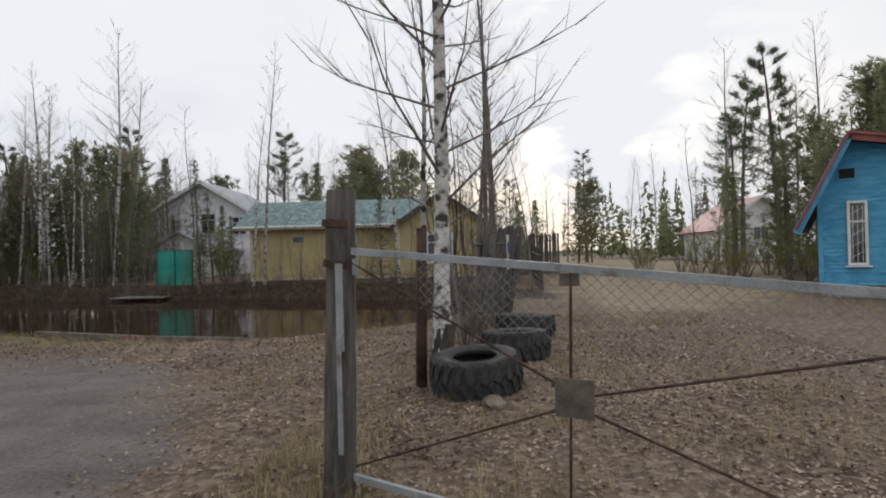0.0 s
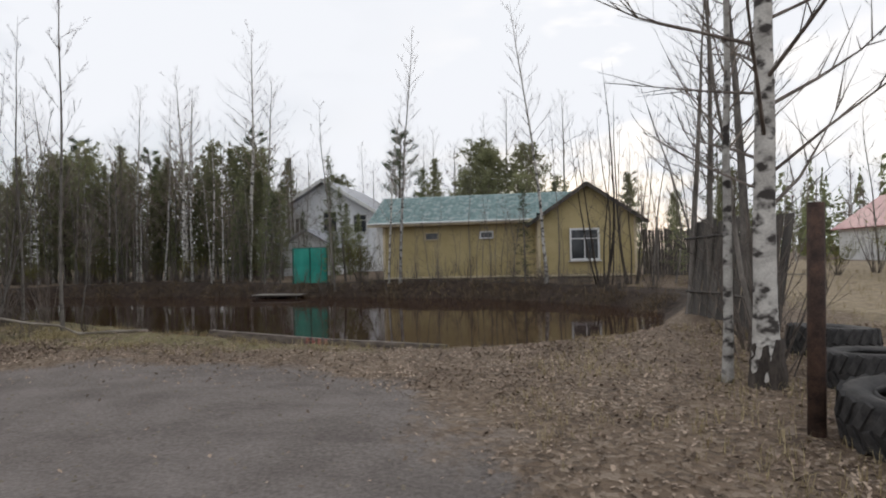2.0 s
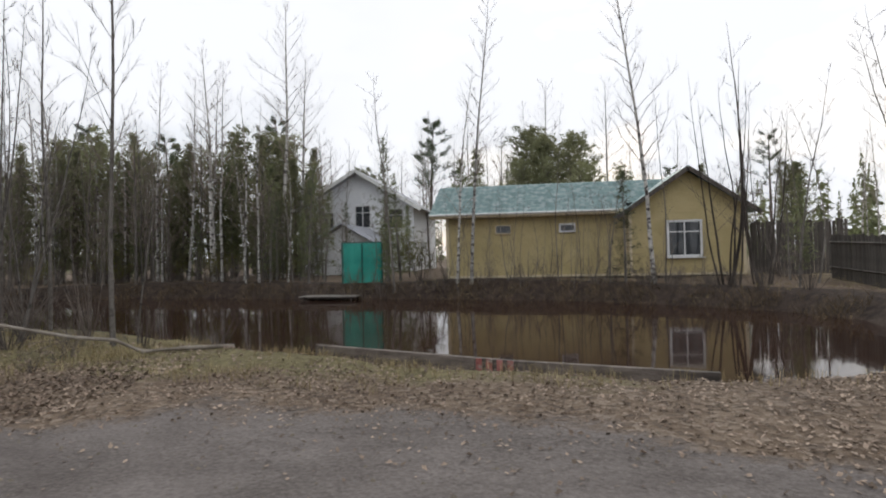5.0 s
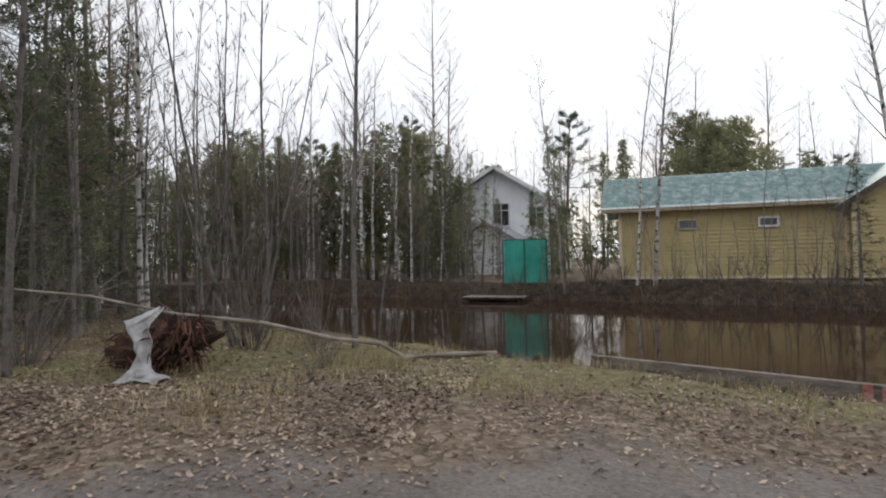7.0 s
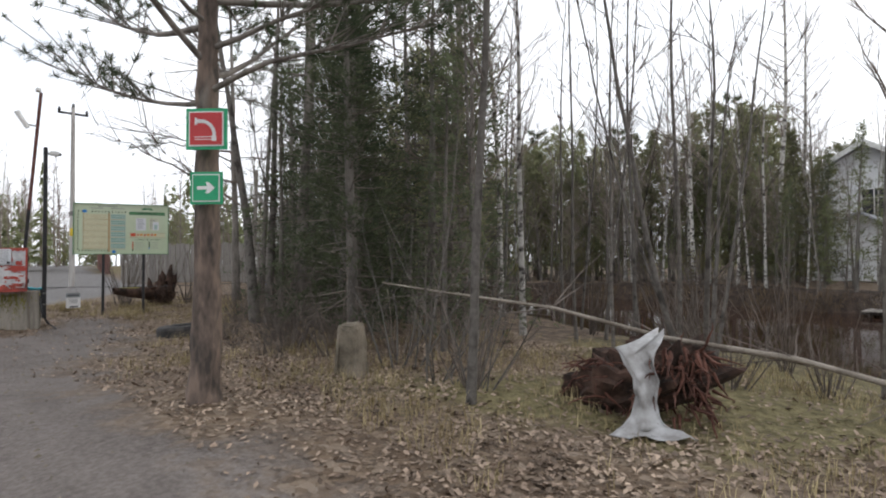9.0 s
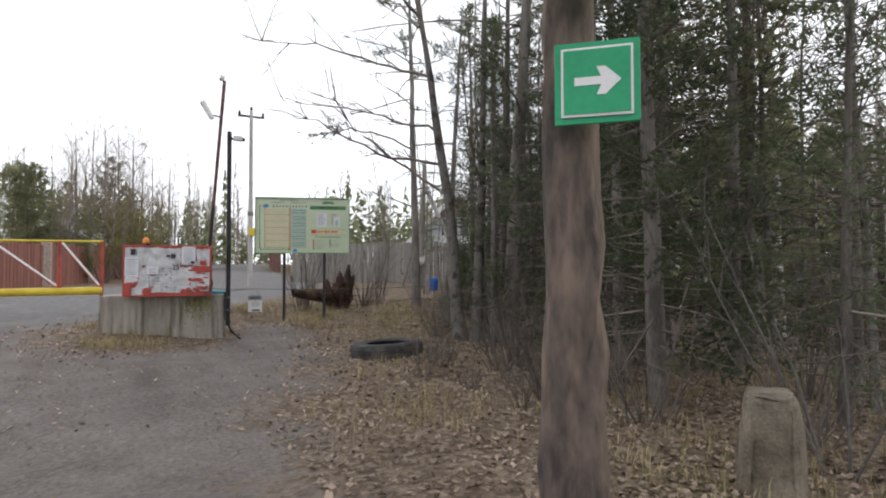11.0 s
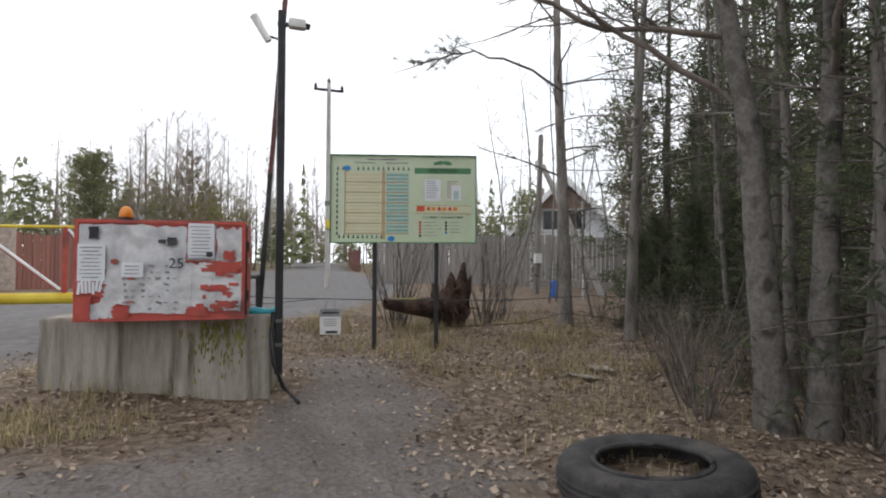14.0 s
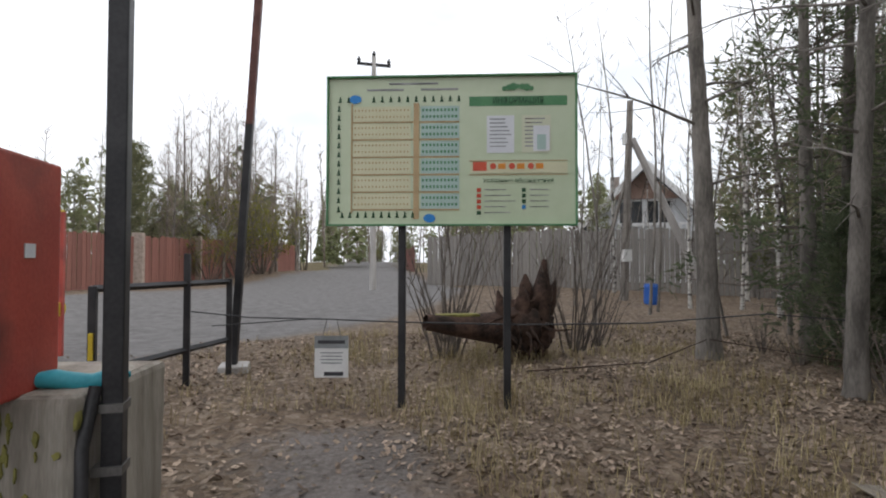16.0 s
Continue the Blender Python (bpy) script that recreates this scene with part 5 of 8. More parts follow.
# where the road bends out of sight
for x, y, k, s in [(-93, 14.6, "haze", 1.1), (-95, 17, "thicket", .9), (-97, 19.4, "haze", 1.1), (-94, 21.4, "thicket", .9), (-99, 22.6, "haze", 1.2), (-98, 16, "bush_y", 1.6), (-91, 12.6, "haze", 1.0), (-96, 24.4, "haze", 1.1)]:
    plant(k, x, y, s)
for k in range(10):
    plant("bush_b", rng.uniform(-22.2, -18.8), rng.uniform(9.3, 10.4), rng.uniform(0.25, 0.4))
# beyond the red fence
for x, y, s in [(-52, 3.4, 1.05), (-54.5, 4.4, 1.1), (-57, 5.2, 1.15), (-60, 6.0, 1.2), (-50.5, 3.0, .9), (-56, 3.6, 1.2)]:
    plant("haze", x, y, s)
for x, y, k, s in [(-53.5, 5.6, "bush_y", 2.6), (-56, 6.6, "bush_y", 3.0), (-59.5, 6.4, "bush_y", 2.8), (-50.5, 4.6, "bush_y", 1.7), (-50.5, 3.8, "thicket", .55), (-52.6, 2.2, "thicket", .6), (-55, 2.2, "thicket", .75), (-57, .4, "thicket", .8), (-55, -2.4, "thicket", .8), (-58, -5, "thicket", .9), (-61, 3.4, "thicket", .8), (-66, 6, "thicket", .8), (-70, 6.6, "haze", 1.1), (-74, 8.4, "thicket", .8), (-62, 5.6, "haze", 1.0), (-59, 2.4, "haze", 1.1), (-63, 1, "haze", 1.1), (-57, -2, "haze", 1.0), (-66, -2, "haze", 1.2), (-70, 2, "haze", 1.2), (-82, 12, "haze", 1.1), (-80, 26, "haze", 1.0), (-63, 19.4, "haze", 1.0), (-59, 21, "thicket", .7), (-68, 23.6, "thicket", .8), (-100, 19, "bush_y", 1.3), (-106, 21, "thicket", .7), (-109, 18, "thicket", .7), (-113, 24, "thicket", .8), (-102, 15.6, "haze", 1.1), (-105, 27, "haze", 1.1), (-52, -4, "spruce_b", .75), (-54, 0, "pine_b", .8), (-50, 1.4, "pine_b", .75), (-56, -7, "spruce_a", .9), (-60, -11, "birch_a", .9), (-63, -3, "birch_b", 1.0), (-53, 4.9, "haze", 1.0), (-56, 5.9, "haze", 1.1), (-58, 4.6, "haze", .9), (-60, 7.2, "haze", 1.1), (-65, 8.4, "haze", 1.2), (-51.5, 2.6, "haze", .75), (-64, -9, "haze", 1.0), (-49, 20.5, "haze", .8), (-56, 20, "haze", .9), (-70, 22, "haze", 1.0), (-104, 17, "haze", 1.1), (-108, 24, "haze", 1.1), (-112, 21, "haze", 1.2), (-14, 47, "haze", 1.1), (-17.5, 52, "haze", 1.2), (-11.6, 50, "haze", 1.1), (-24, 50, "haze", 1.2), (-28.5, 44, "haze", 1.2), (-8, 50, "haze", 1.1), (2, 44, "haze", .9), (-57.5, 4.2, "birch_c", .8), (-54, 3.0, "birch_b", .9), (-66, 8.6, "birch_b", 1.1), (-70, 9, "grey_c", 1.1), (-78, 11, "birch_a", 1.1), (-68, 4, "pine_a", 1.0), (-60, 1, "spruce_b", .8), (-86, 14, "birch_b", 1.3), (-90, 27, "birch_a", 1.2), (-74, 24, "grey_c", 1.0), (-64, 22, "grey_c", .9)]:
    plant(k, x, y, s)

# distant woods: one mass of simple conifers and bare crowns
def far_woods():
    rng = random.Random(77)
    V, F, BV, BF = [], [], [], []
    spots = []
    for i in range(440):
        a = math.radians(rng.uniform(-45, 118))
        r = rng.uniform(75, 130) if rng.random() < 0.7 else rng.uniform(60, 75)
        x, y = -12 - math.sin(a) * r, 14 + math.cos(a) * r
        if (abs(math.degrees(a) - 84) < 4 and r < 108) or (x > -2 and x < 22 and y < 95):
            continue
        spots.append((x, y))
    for i in range(300):
        a = math.radians(rng.uniform(52, 118))
        r = rng.uniform(62, 125)
        if abs(math.degrees(a) - 84) < 4 and r < 108:
            continue
        spots.append((-12 - math.sin(a) * r, 14 + math.cos(a) * r))
    for x, y in spots:
        h, z0 = rng.uniform(6, 11), gz(x, y)
        if rng.random() < 0.55:
            rr = h * rng.uniform(0.13, 0.19)
            fluff = rng.random() < 0.45
            for k in range(100):
                f = rng.random() ** 1.15
                z = z0 + h * (0.05 + 0.93 * f)
                rad = rr * ((1.03 - f) if not fluff else 1.5 * math.sqrt(max(0.02, f * (1.04 - f))))
                b = rng.uniform(0, 6.283)
                ri, ro = rad * rng.uniform(0.0, 0.5), rad * rng.uniform(0.55, 1.2)
                p = Vector((x + math.cos(b) * ri, y + math.sin(b) * ri, z + h * 0.03))
                e = Vector((x + math.cos(b) * ro, y + math.sin(b) * ro, z - h * rng.uniform(-0.02, 0.05)))
                s = Vector((-math.sin(b), math.cos(b), rng.uniform(-0.6, 0.6))) * (ro * 0.24 + 0.09)
                m = (p + e) / 2 + Vector((0, 0, 0.08))
                i0 = len(V)
                V.extend((p, m + s, e, m - s))
                F.append((i0, i0 + 1, i0 + 2, i0 + 3))
        else:
            top = bend(rng, Vector((x, y, z0)), Vector((0, 0, 1)), h * 1.15, 5, 0.05, 0.04)
            tube(BV, BF, top, [0.09, 0.075, 0.06, 0.045, 0.03, 0.012], 4)
            for k in range(26):
                f = rng.uniform(0.25, 0.97)
                i = min(int(f * 5), 4)
                p = top[i].lerp(top[i + 1], f * 5 - i)
                b = rng.uniform(0, 6.28)
                lm = bend(rng, p, Vector((math.cos(b), math.sin(b), 1.0)), h * 0.2 * (1.2 - f), 2, 0.05, 0.15)
                tube(BV, BF, [lm[0], lm[2]], [0.03, 0.012], 3)
                for _ in range(1):
                    tube(BV, BF, bend(rng, lm[1], Vector((rng.uniform(-1, 1), rng.uniform(-1, 1), 0.8)), h * 0.09, 1, 0, 0.1), [0.02, 0.01], 3)
    woods = thing("distant_woods", "distant mixed woods of conifers and bare birches", "woods", kind="stuff")
    part("conifers", raw("conifers", V, F, M["spruce_light"], False), None, woods)
    part("bare_crowns", raw("bare_crowns", BV, BF, M["twig_birch"]), None, woods)


far_woods()

# ---- houses ----
def siding(width, height, pitch, top=None, lap=0.018):
    """Lapped boards on a wall in x and z, facing -y; top(z) gives the x range under a gable."""
    bm = bmesh.new()
    k = int(math.ceil(height / pitch))
    for i in range(k):
        z0, z1 = i * pitch, min((i + 1) * pitch, height)
        a0, b0 = top(z0) if top else (0, width)
        a1, b1 = top(z1) if top else (0, width)
        vs = [bm.verts.new(c) for c in ((a0, -lap, z0), (b0, -lap, z0), (b1, 0, z1), (a1, 0, z1), (a0, 0.03, z0), (b0, 0.03, z0))]
        bm.faces.new(vs[:4])
        bm.faces.new((vs[0], vs[4], vs[5], vs[1]))
    return bm


def tile_roof(width, length, rows, waves_n, mat_name, amp=0.018):
    """Pressed metal tiles: steps up the slope, waves along it; in x and y, rising in y."""
    V, F = [], []
    nxr = waves_n * 4 + 1
    for r in range(rows):
        for side in (0, 1):
            y = length * (r + side) / rows
            lift = 0.05 * (1 - side)
            for i in range(nxr):
                V.append((width * i / (nxr - 1), y, lift + amp * math.cos(i * math.pi / 2)))
    n = nxr
    for r in range(rows * 2 - 1):
        for i in range(n - 1):
            F.append((r * n + i, r * n + i + 1, (r + 1) * n + i + 1, (r + 1) * n + i))
    return raw("roof", V, F, M[mat_name])


def window(parent, x, z, w, h, y, frame_m, bars=1, cross=False, sill=True, fw=0.07):
    """A window with frame, panes, mullions and sill, in a wall that faces -y."""
    win = part("window", new_box((x + w / 2, y + 0.02, z + h / 2), (w, 0.03, h)), M["dark"], parent)
    bm = bmesh.new()
    for c, s in (((x + w / 2, y - 0.03, z + fw / 2), (w, 0.06, fw)), ((x + w / 2, y - 0.03, z + h - fw / 2), (w, 0.06, fw)), ((x + fw / 2, y - 0.03, z + h / 2), (fw, 0.06, h - 2 * fw)), ((x + w - fw / 2, y - 0.03, z + h / 2), (fw, 0.06, h - 2 * fw))):
        box(bm, c, s, 0.006)
    part("frame", bm, frame_m, win)
    k = bars + 1
    pw = (w - 2 * fw) / k
    for i in range(k):
        part("pane", new_box((x + fw + pw * (i + 0.5), y, z + h / 2), (pw - 0.02, 0.012, h - 2 * fw)), M["glass"], win)
        if i:
            part("mullion", new_box((x + fw + pw * i, y - 0.02, z + h / 2), (0.05, 0.05, h - 2 * fw)), frame_m, win)
    if cross:
        part("transom", new_box((x + w / 2, y - 0.02, z + h * 0.68), (w - 2 * fw, 0.045, 0.045)), frame_m, win)
    if sill:
        part("sill", new_box((x + w / 2, y - 0.07, z - 0.03), (w + 0.14, 0.16, 0.04), 0.008), frame_m, win)
    return win


def yellow_house():
    h = thing("yellow_house", "single-storey yellow clapboard house with a green metal roof by the pond", "house", (-9.95, 28.5, 0.34))
    W, E = 7.65, 2.7
    part("foundation", new_box((6.0, 2.6, -0.2), (12.0, 5.1, 0.5)), M["concrete"], h)
    part("body", new_box((W / 2, 2.6, E / 2 + 0.06), (W, 5.1, E - 0.1)), M["yellow"], h)
    bm = siding(W, E, 0.145, None, 0.05)
    bmesh.ops.translate(bm, vec=(0, 0.03, 0.06), verts=bm.verts)
    part("siding", bm, M["yellow"], h)
    for x in (0.05, W - 0.05):
        part("corner_board", new_box((x, -0.0, E / 2), (0.13, 0.07, E + 0.1), 0.01), M["yellow_trim"], h)
    part("base_board", new_box((W / 2, -0.03, 0.03), (W, 0.05, 0.09)), M["yellow_trim"], h)
    # cross gable
    G0, G1, PK, PX = 7.65, 12.1, 4.16, 9.9
    gable = lambda z: (G0, G1) if z < 2.75 else (G0 + (PX - G0) * (z - 2.75) / (PK - 2.75), G1 - (G1 - PX) * (z - 2.75) / (PK - 2.75))
    bm = siding(0, PK, 0.145, gable, 0.034)
    bmesh.ops.translate(bm, vec=(0, -0.35, 0.06), verts=bm.verts)
    part("gable_siding", bm, M["yellow"], h)
    bm = prism([(G0, 0), (G1, 0), (G1, 2.75), (PX, PK), (G0, 2.75)], 5.0)
    bmesh.ops.translate(bm, vec=(0, -0.31, 0.06), verts=bm.verts)
    part("gable_body", bm, M["yellow"], h)
    for x in (G0 + 0.04, G1 - 0.04):
        part("corner_board", new_box((x, -0.37, 1.4), (0.12, 0.08, 2.8), 0.01), M["yellow_trim"], h)
    part("base_board", new_box(((G0 + G1) / 2, -0.38, 0.03), (G1 - G0, 0.05, 0.09)), M["yellow_trim"], h)
    # roofs
    roof = part("roof", tile_roof(W + 0.6, 3.75, 11, 34, "green_roof"), None, h)
    roof.matrix_basis = pose(-0.65, -0.55, E + 0.0, 25.5)
    valley = part("roof", tile_roof(PX - W + 0.05, 3.05, 9, 10, "green_roof"), None, h)
    valley.matrix_basis = pose(W - 0.05, -0.55 + 0.7 * math.cos(radians(25.5)), E + 0.7 * math.sin(radians(25.5)), 25.5)
    back = part("roof", tile_roof(W + 2.85, 3.75, 11, 44, "green_roof"), None, h)
    back.matrix_basis = pose(W + 2.2, 6.2, E, 25.5, 0, 180)
    part("eave_board", new_box((W / 2 - 0.45, -0.56, E - 0.03), (W + 0.4, 0.03, 0.16)), M["yellow_trim"], h)
    part("gutter", new_rod((-0.65, -0.62, E - 0.0), (W - 0.4, -0.62, E - 0.0), 0.045, n=8), M["white_paint"], h, "white gutter")
    part("soffit", new_box((W / 2 - 0.45, -0.25, E - 0.11), (W + 0.4, 0.6, 0.03)), M["yellow_trim"], h)
    for sx, end in ((-1, G0 - 0.55), (1, G1 + 0.45)):
        d = Vector((end - PX, 0, -(PK - 2.62) * abs(end - PX) / abs((G0 if sx < 0 else G1) - PX)))
        ang = math.degrees(math.atan2(d.z, d.x))
        ln = d.length
        part("gable_roof", new_box((PX + d.x / 2, 1.8, PK + 0.18 + d.z / 2), (ln, 5.2, 0.07), 0.0, Matrix.Rotation(-math.atan2(d.z, d.x), 4, "Y")), M["green_roof"], h)
        part("barge_board", new_box((PX + d.x / 2, -0.83, PK + 0.11 + d.z / 2), (ln, 0.03, 0.17), 0.0, Matrix.Rotation(-math.atan2(d.z, d.x), 4, "Y")), M["wood_dark"], h)
    window(h, 9.1, 0.72, 1.36, 1.5, -0.42, M["white_sign"], 1, True, True, 0.09)
    for x, fw in ((2.15, 0.04), (4.85, 0.07)):
        window(h, x, 1.86, 0.68, 0.38, -0.035, M["white_sign"] if fw > 0.05 else M["yellow_trim"], 0, False, False, fw)
    return h


yellow_house()


def white_house():
    h = thing("white_house", "two-storey white house with a grey gable roof", "house", (-22.2, 42, 0.3))
    W, E, PX, PK = 8.0, 4.6, 4.1, 7.0
    bm = prism([(0, 0), (W, 0), (W, E), (PX, PK), (0, E)], 9)
    part("body", bm, M["white_wall"], h)
    g = lambda z: (0, W) if z < E else (PX * (z - E) / (PK - E), W - (W - PX) * (z - E) / (PK - E))
    part("siding", siding(W, PK, 0.2, g, 0.02), M["white_wall"], h)
    for sx, end in ((-1, -0.7), (1, W + 0.7)):
        k = (PK - E) / (PX if sx < 0 else W - PX)
        d = Vector((end - PX, 0, -k * abs(end - PX)))
        rot = Matrix.Rotation(-math.atan2(d.z, d.x), 4, "Y")
        part("roof", new_box((PX + d.x / 2, 4.2, PK + 0.1 + d.z / 2), (d.length, 10.2, 0.1), 0.0, rot), M["grey_roof"], h)
        part("barge_board", new_box((PX + d.x / 2, -0.92, PK + 0.04 + d.z / 2), (d.length, 0.04, 0.24), 0.0, rot), M["white_paint"], h)
    window(h, 3.8, 3.1, 1.15, 1.6, -0.03, M["white_sign"], 1, True)
    window(h, 1.5, 3.1, 0.8, 1.2, -0.03, M["white_paint"], 1, True)
    window(h, 6.2, 3.0, 1.1, 1.4, -0.03, M["white_paint"], 1, True)
    window(h, 1.2, 0.7, 1.3, 1.4, -0.03, M["white_paint"], 1, True)
    # porch with a small gable
    bm = prism([(2.7, 0), (6.5, 0), (6.5, 1.9), (4.6, 3.0), (2.7, 1.9)], 5)
    bmesh.ops.translate(bm, vec=(0, -5, 0), verts=bm.verts)
    part("porch", bm, M["white_wall"], h)
    for sx, end in ((-1, 2.2), (1, 7.0)):
        d = Vector((end - 4.6, 0, -0.58 * abs(end - 4.6)))
        rot = Matrix.Rotation(-math.atan2(d.z, d.x), 4, "Y")
        part("porch_roof", new_box((4.6 + d.x / 2, -2.7, 3.12 + d.z / 2), (d.length, 5.6, 0.08), 0.0, rot), M["grey_roof"], h)
    return h


white_house()


def teal_gate():
    g = thing("teal_gate", "teal sheet-metal double gate by a small jetty", "gate", (-14.5, 28.0, 0.1))
    for i in (0, 1):
        leaf = part("leaf", new_box((0.44 + 0.87 * i, 0, 0.95), (0.85, 0.03, 1.8), 0.005), M["teal"], g)
        for k in range(7):
            part("rib", new_box((0.06 + 0.87 * i + 0.125 * k, -0.022, 0.95), (0.03, 0.014, 1.76)), M["teal"], leaf)
    for x in (-0.03, 0.87, 1.77):
        part("post", new_box((x, -0.03, 0.92), (0.055, 0.06, 1.95)), M["teal_dark"], g)
    part("top_bar", new_box((0.87, 0, 1.88), (1.8, 0.05, 0.05)), M["teal_dark"], g)


teal_gate()


def jetty():
    j = thing("jetty", "small weathered plank jetty over the water", "jetty", (-15.7, 26.0, -0.24))
    for k in range(9):
        part("plank", new_box((0.14 + 0.27 * k, 0.6, 0), (0.25, 1.5, 0.035), 0.005), M["wood_grey"], j)
    for x, y in ((0.2, 0), (2.2, 0), (0.2, 1.2), (2.2, 1.2)):
        part("pile", new_rod((x, y, -0.8), (x, y, -0.02), 0.05), M["wood_dark"], j)
    for y in (0.05, 1.2):
        part("beam", new_box((1.2, y, -0.06), (2.4, 0.09, 0.08)), M["wood_dark"], j)


jetty()


def blue_house():
    h = thing("blue_house", "old blue clapboard house with a red roof and a barred window", "house", (10.75, 15.75, -0.05), -36)
    W, E, PX, PK = 4.2, 2.85, 0.75, 4.4
    RE = 3.55
    part("foundation", new_box((W / 2, 2.5, 0.1), (W - 0.1, 4.9, 0.6)), M["concrete"], h)
    def g(z):
        z = z + 0.4
        a = 0 if z < E else PX * (z - E) / (PK - E)
        b = W if z < RE else W - (W - PX) * (z - RE) / (PK - RE)
        return a, max(a, b)
    bm = prism([(0, 0.4), (W, 0.4), (W, RE), (PX, PK), (0, E)], 5)
    bmesh.ops.translate(bm, vec=(0, 0.03, 0), verts=bm.verts)
    part("body", bm, M["blue"], h)
    bm = siding(W, PK - 0.4, 0.115, g, 0.022)
    bmesh.ops.translate(bm, vec=(0, 0, 0.4), verts=bm.verts)
    part("siding", bm, M["blue"], h)
    part("corner_board", new_box((0.04, -0.03, 1.6), (0.12, 0.07, 2.4), 0.01), M["blue_trim"], h)
    for end, ez in ((-0.5, E - (PK - E) / PX * 0.5), (W + 0.5, RE - 0.12)):
        d = Vector((end - PX, 0, ez - PK))
        rot = Matrix.Rotation(-math.atan2(d.z, d.x), 4, "Y")
        part("roof", new_box((PX + d.x / 2, 2.3, PK + 0.16 + d.z / 2), (d.length, 6.0, 0.07), 0.0, rot), M["red_roof"], h)
        part("barge_board", new_box((PX + d.x / 2, -0.6, PK + 0.06 + d.z / 2), (d.length, 0.04, 0.2), 0.0, rot), M["blue_trim"] if end < 0 else M["red_roof"], h)
        part("soffit", new_box((PX + d.x / 2, -0.3, PK + 0.09 + d.z / 2), (d.length, 0.6, 0.03), 0.0, rot), M["blue_trim"], h)
    w = window(h, 0.66, 0.95, 0.46, 1.78, -0.05, M["white_paint"], 0, True, True, 0.07)
    bm = bmesh.new()
    for i in range(3):
        x = 0.77 + i * 0.11
        rod(bm, (x, -0.09, 1.05), (x + 0.02, -0.09, 2.6), 0.008, n=5)
    for i in range(5):
        z = 1.15 + i * 0.3
        rod(bm, (0.74, -0.095, z), (1.04, -0.095, z + 0.2), 0.007, n=5)
    part("grille", bm, M["white_paint"], w, "white window grille")
    v = part("attic_vent", new_box((0.68, -0.03, 3.5), (0.46, 0.05, 0.36), 0.01), M["blue_trim"], h)
    part("louvre", new_box((0.68, -0.06, 3.5), (0.36, 0.02, 0.27)), M["dark"], v)


blue_house()


def far_house(x, y, w, d, e, pk, wall, roof, label, turn=0):
    h = thing("house", label, "house", (x, y, gz(x, y) - 0.1), turn)
    part("body", prism([(0, 0), (w, 0), (w, e), (w / 2, pk), (0, e)], d), wall, h)
    for sx, end in ((-1, -0.5), (1, w + 0.5)):
        dd = Vector((end - w / 2, 0, -(pk - e) / (w / 2) * abs(end - w / 2)))
        rot = Matrix.Rotation(-math.atan2(dd.z, dd.x), 4, "Y")
        part("roof", new_box((w / 2 + dd.x / 2, d / 2, pk + 0.08 + dd.z / 2), (dd.length, d + 1, 0.08), 0.0, rot), roof, h)
        part("barge_board", new_box((w / 2 + dd.x / 2, -0.52, pk + 0.02 + dd.z / 2), (dd.length, 0.04, 0.22), 0.0, rot), M["white_paint"], h)
    window(h, w * 0.5 - 0.65, e * 0.62, 1.3, 1.15, -0.03, M["white_paint"], 1)
    return h


far_house(24.0, 48, 7, 9, 3.0, 5.6, M["white_paint"], M["maroon_roof"], "distant pale house with a maroon roof", -6)
blue_roof = surf("blue_roof_sheet", (0.08, 0.14, 0.19), (0.14, 0.2, 0.26), 2, 0.5, 0.05)


def balcony_house():
    h = thing("house", "white house with blue-grey roof and balcony behind a fence", "house", (-48.8, 22.8, 0.3), 58)
    w, e, pk, d = 5.6, 2.9, 5.75, 9.0
    part("body", prism([(0, 0), (w, 0), (w, e), (w / 2, pk), (0, e)], d), M["white_wall"], h)
    bm = siding(w, pk, 0.22, lambda z: (0, w) if z < e else (w / 2 * (z - e) / (pk - e), w - w / 2 * (z - e) / (pk - e)), 0.02)
    part("siding", bm, M["white_wall"], h)
    bm = prism([(1.2, 4.15), (w - 1.2, 4.15), (w / 2, 5.55)], 0.06)
    bmesh.ops.translate(bm, vec=(0, -0.1, 0), verts=bm.verts)
    part("gable_panel", bm, surf("pinkish_gable_boards", (0.4, 0.27, 0.22), (0.5, 0.35, 0.29), 3, 0.75, 0.1), h, "pinkish board gable")
    for end in (-0.7, w + 0.7):
        dd = Vector((end - w / 2, 0, -(pk - e) / (w / 2) * abs(end - w / 2)))
        rot = Matrix.Rotation(-math.atan2(dd.z, dd.x), 4, "Y")
        part("roof", new_box((w / 2 + dd.x / 2, d / 2 - 0.4, pk + 0.1 + dd.z / 2), (dd.length, d + 1.6, 0.1), 0.0, rot), blue_roof, h)
        part("barge_board", new_box((w / 2 + dd.x / 2, -1.22, pk + 0.02 + dd.z / 2), (dd.length, 0.05, 0.28), 0.0, rot), M["white_sign"], h)
    for x in (1.55, 2.85):
        window(h, x, 2.85, 1.2, 1.25, -0.04, M["white_sign"], 1)
    part("balcony_floor", new_box((w / 2, -0.55, 2.15), (w - 0.6, 1.0, 0.12)), M["white_sign"], h)
    rail = part("balcony_rail", new_box((w / 2, -1.0, 2.85), (w - 0.6, 0.06, 0.08)), M["white_sign"], h)
    for k in range(18):
        part("baluster", new_box((0.45 + k * 0.277, -1.0, 2.52), (0.1, 0.04, 0.6)), M["white_sign"], rail)
    part("chimney", new_box((1.4, 3.5, 5.2), (0.5, 0.5, 1.2), 0.02), M["brick"], h, "brick chimney")


balcony_house()
far_house(-58, -1, 5.5, 6, 2.0, 3.9, M["wood_dark"], M["grey_roof"], "low dark cabin with a pale roof edge", 80)


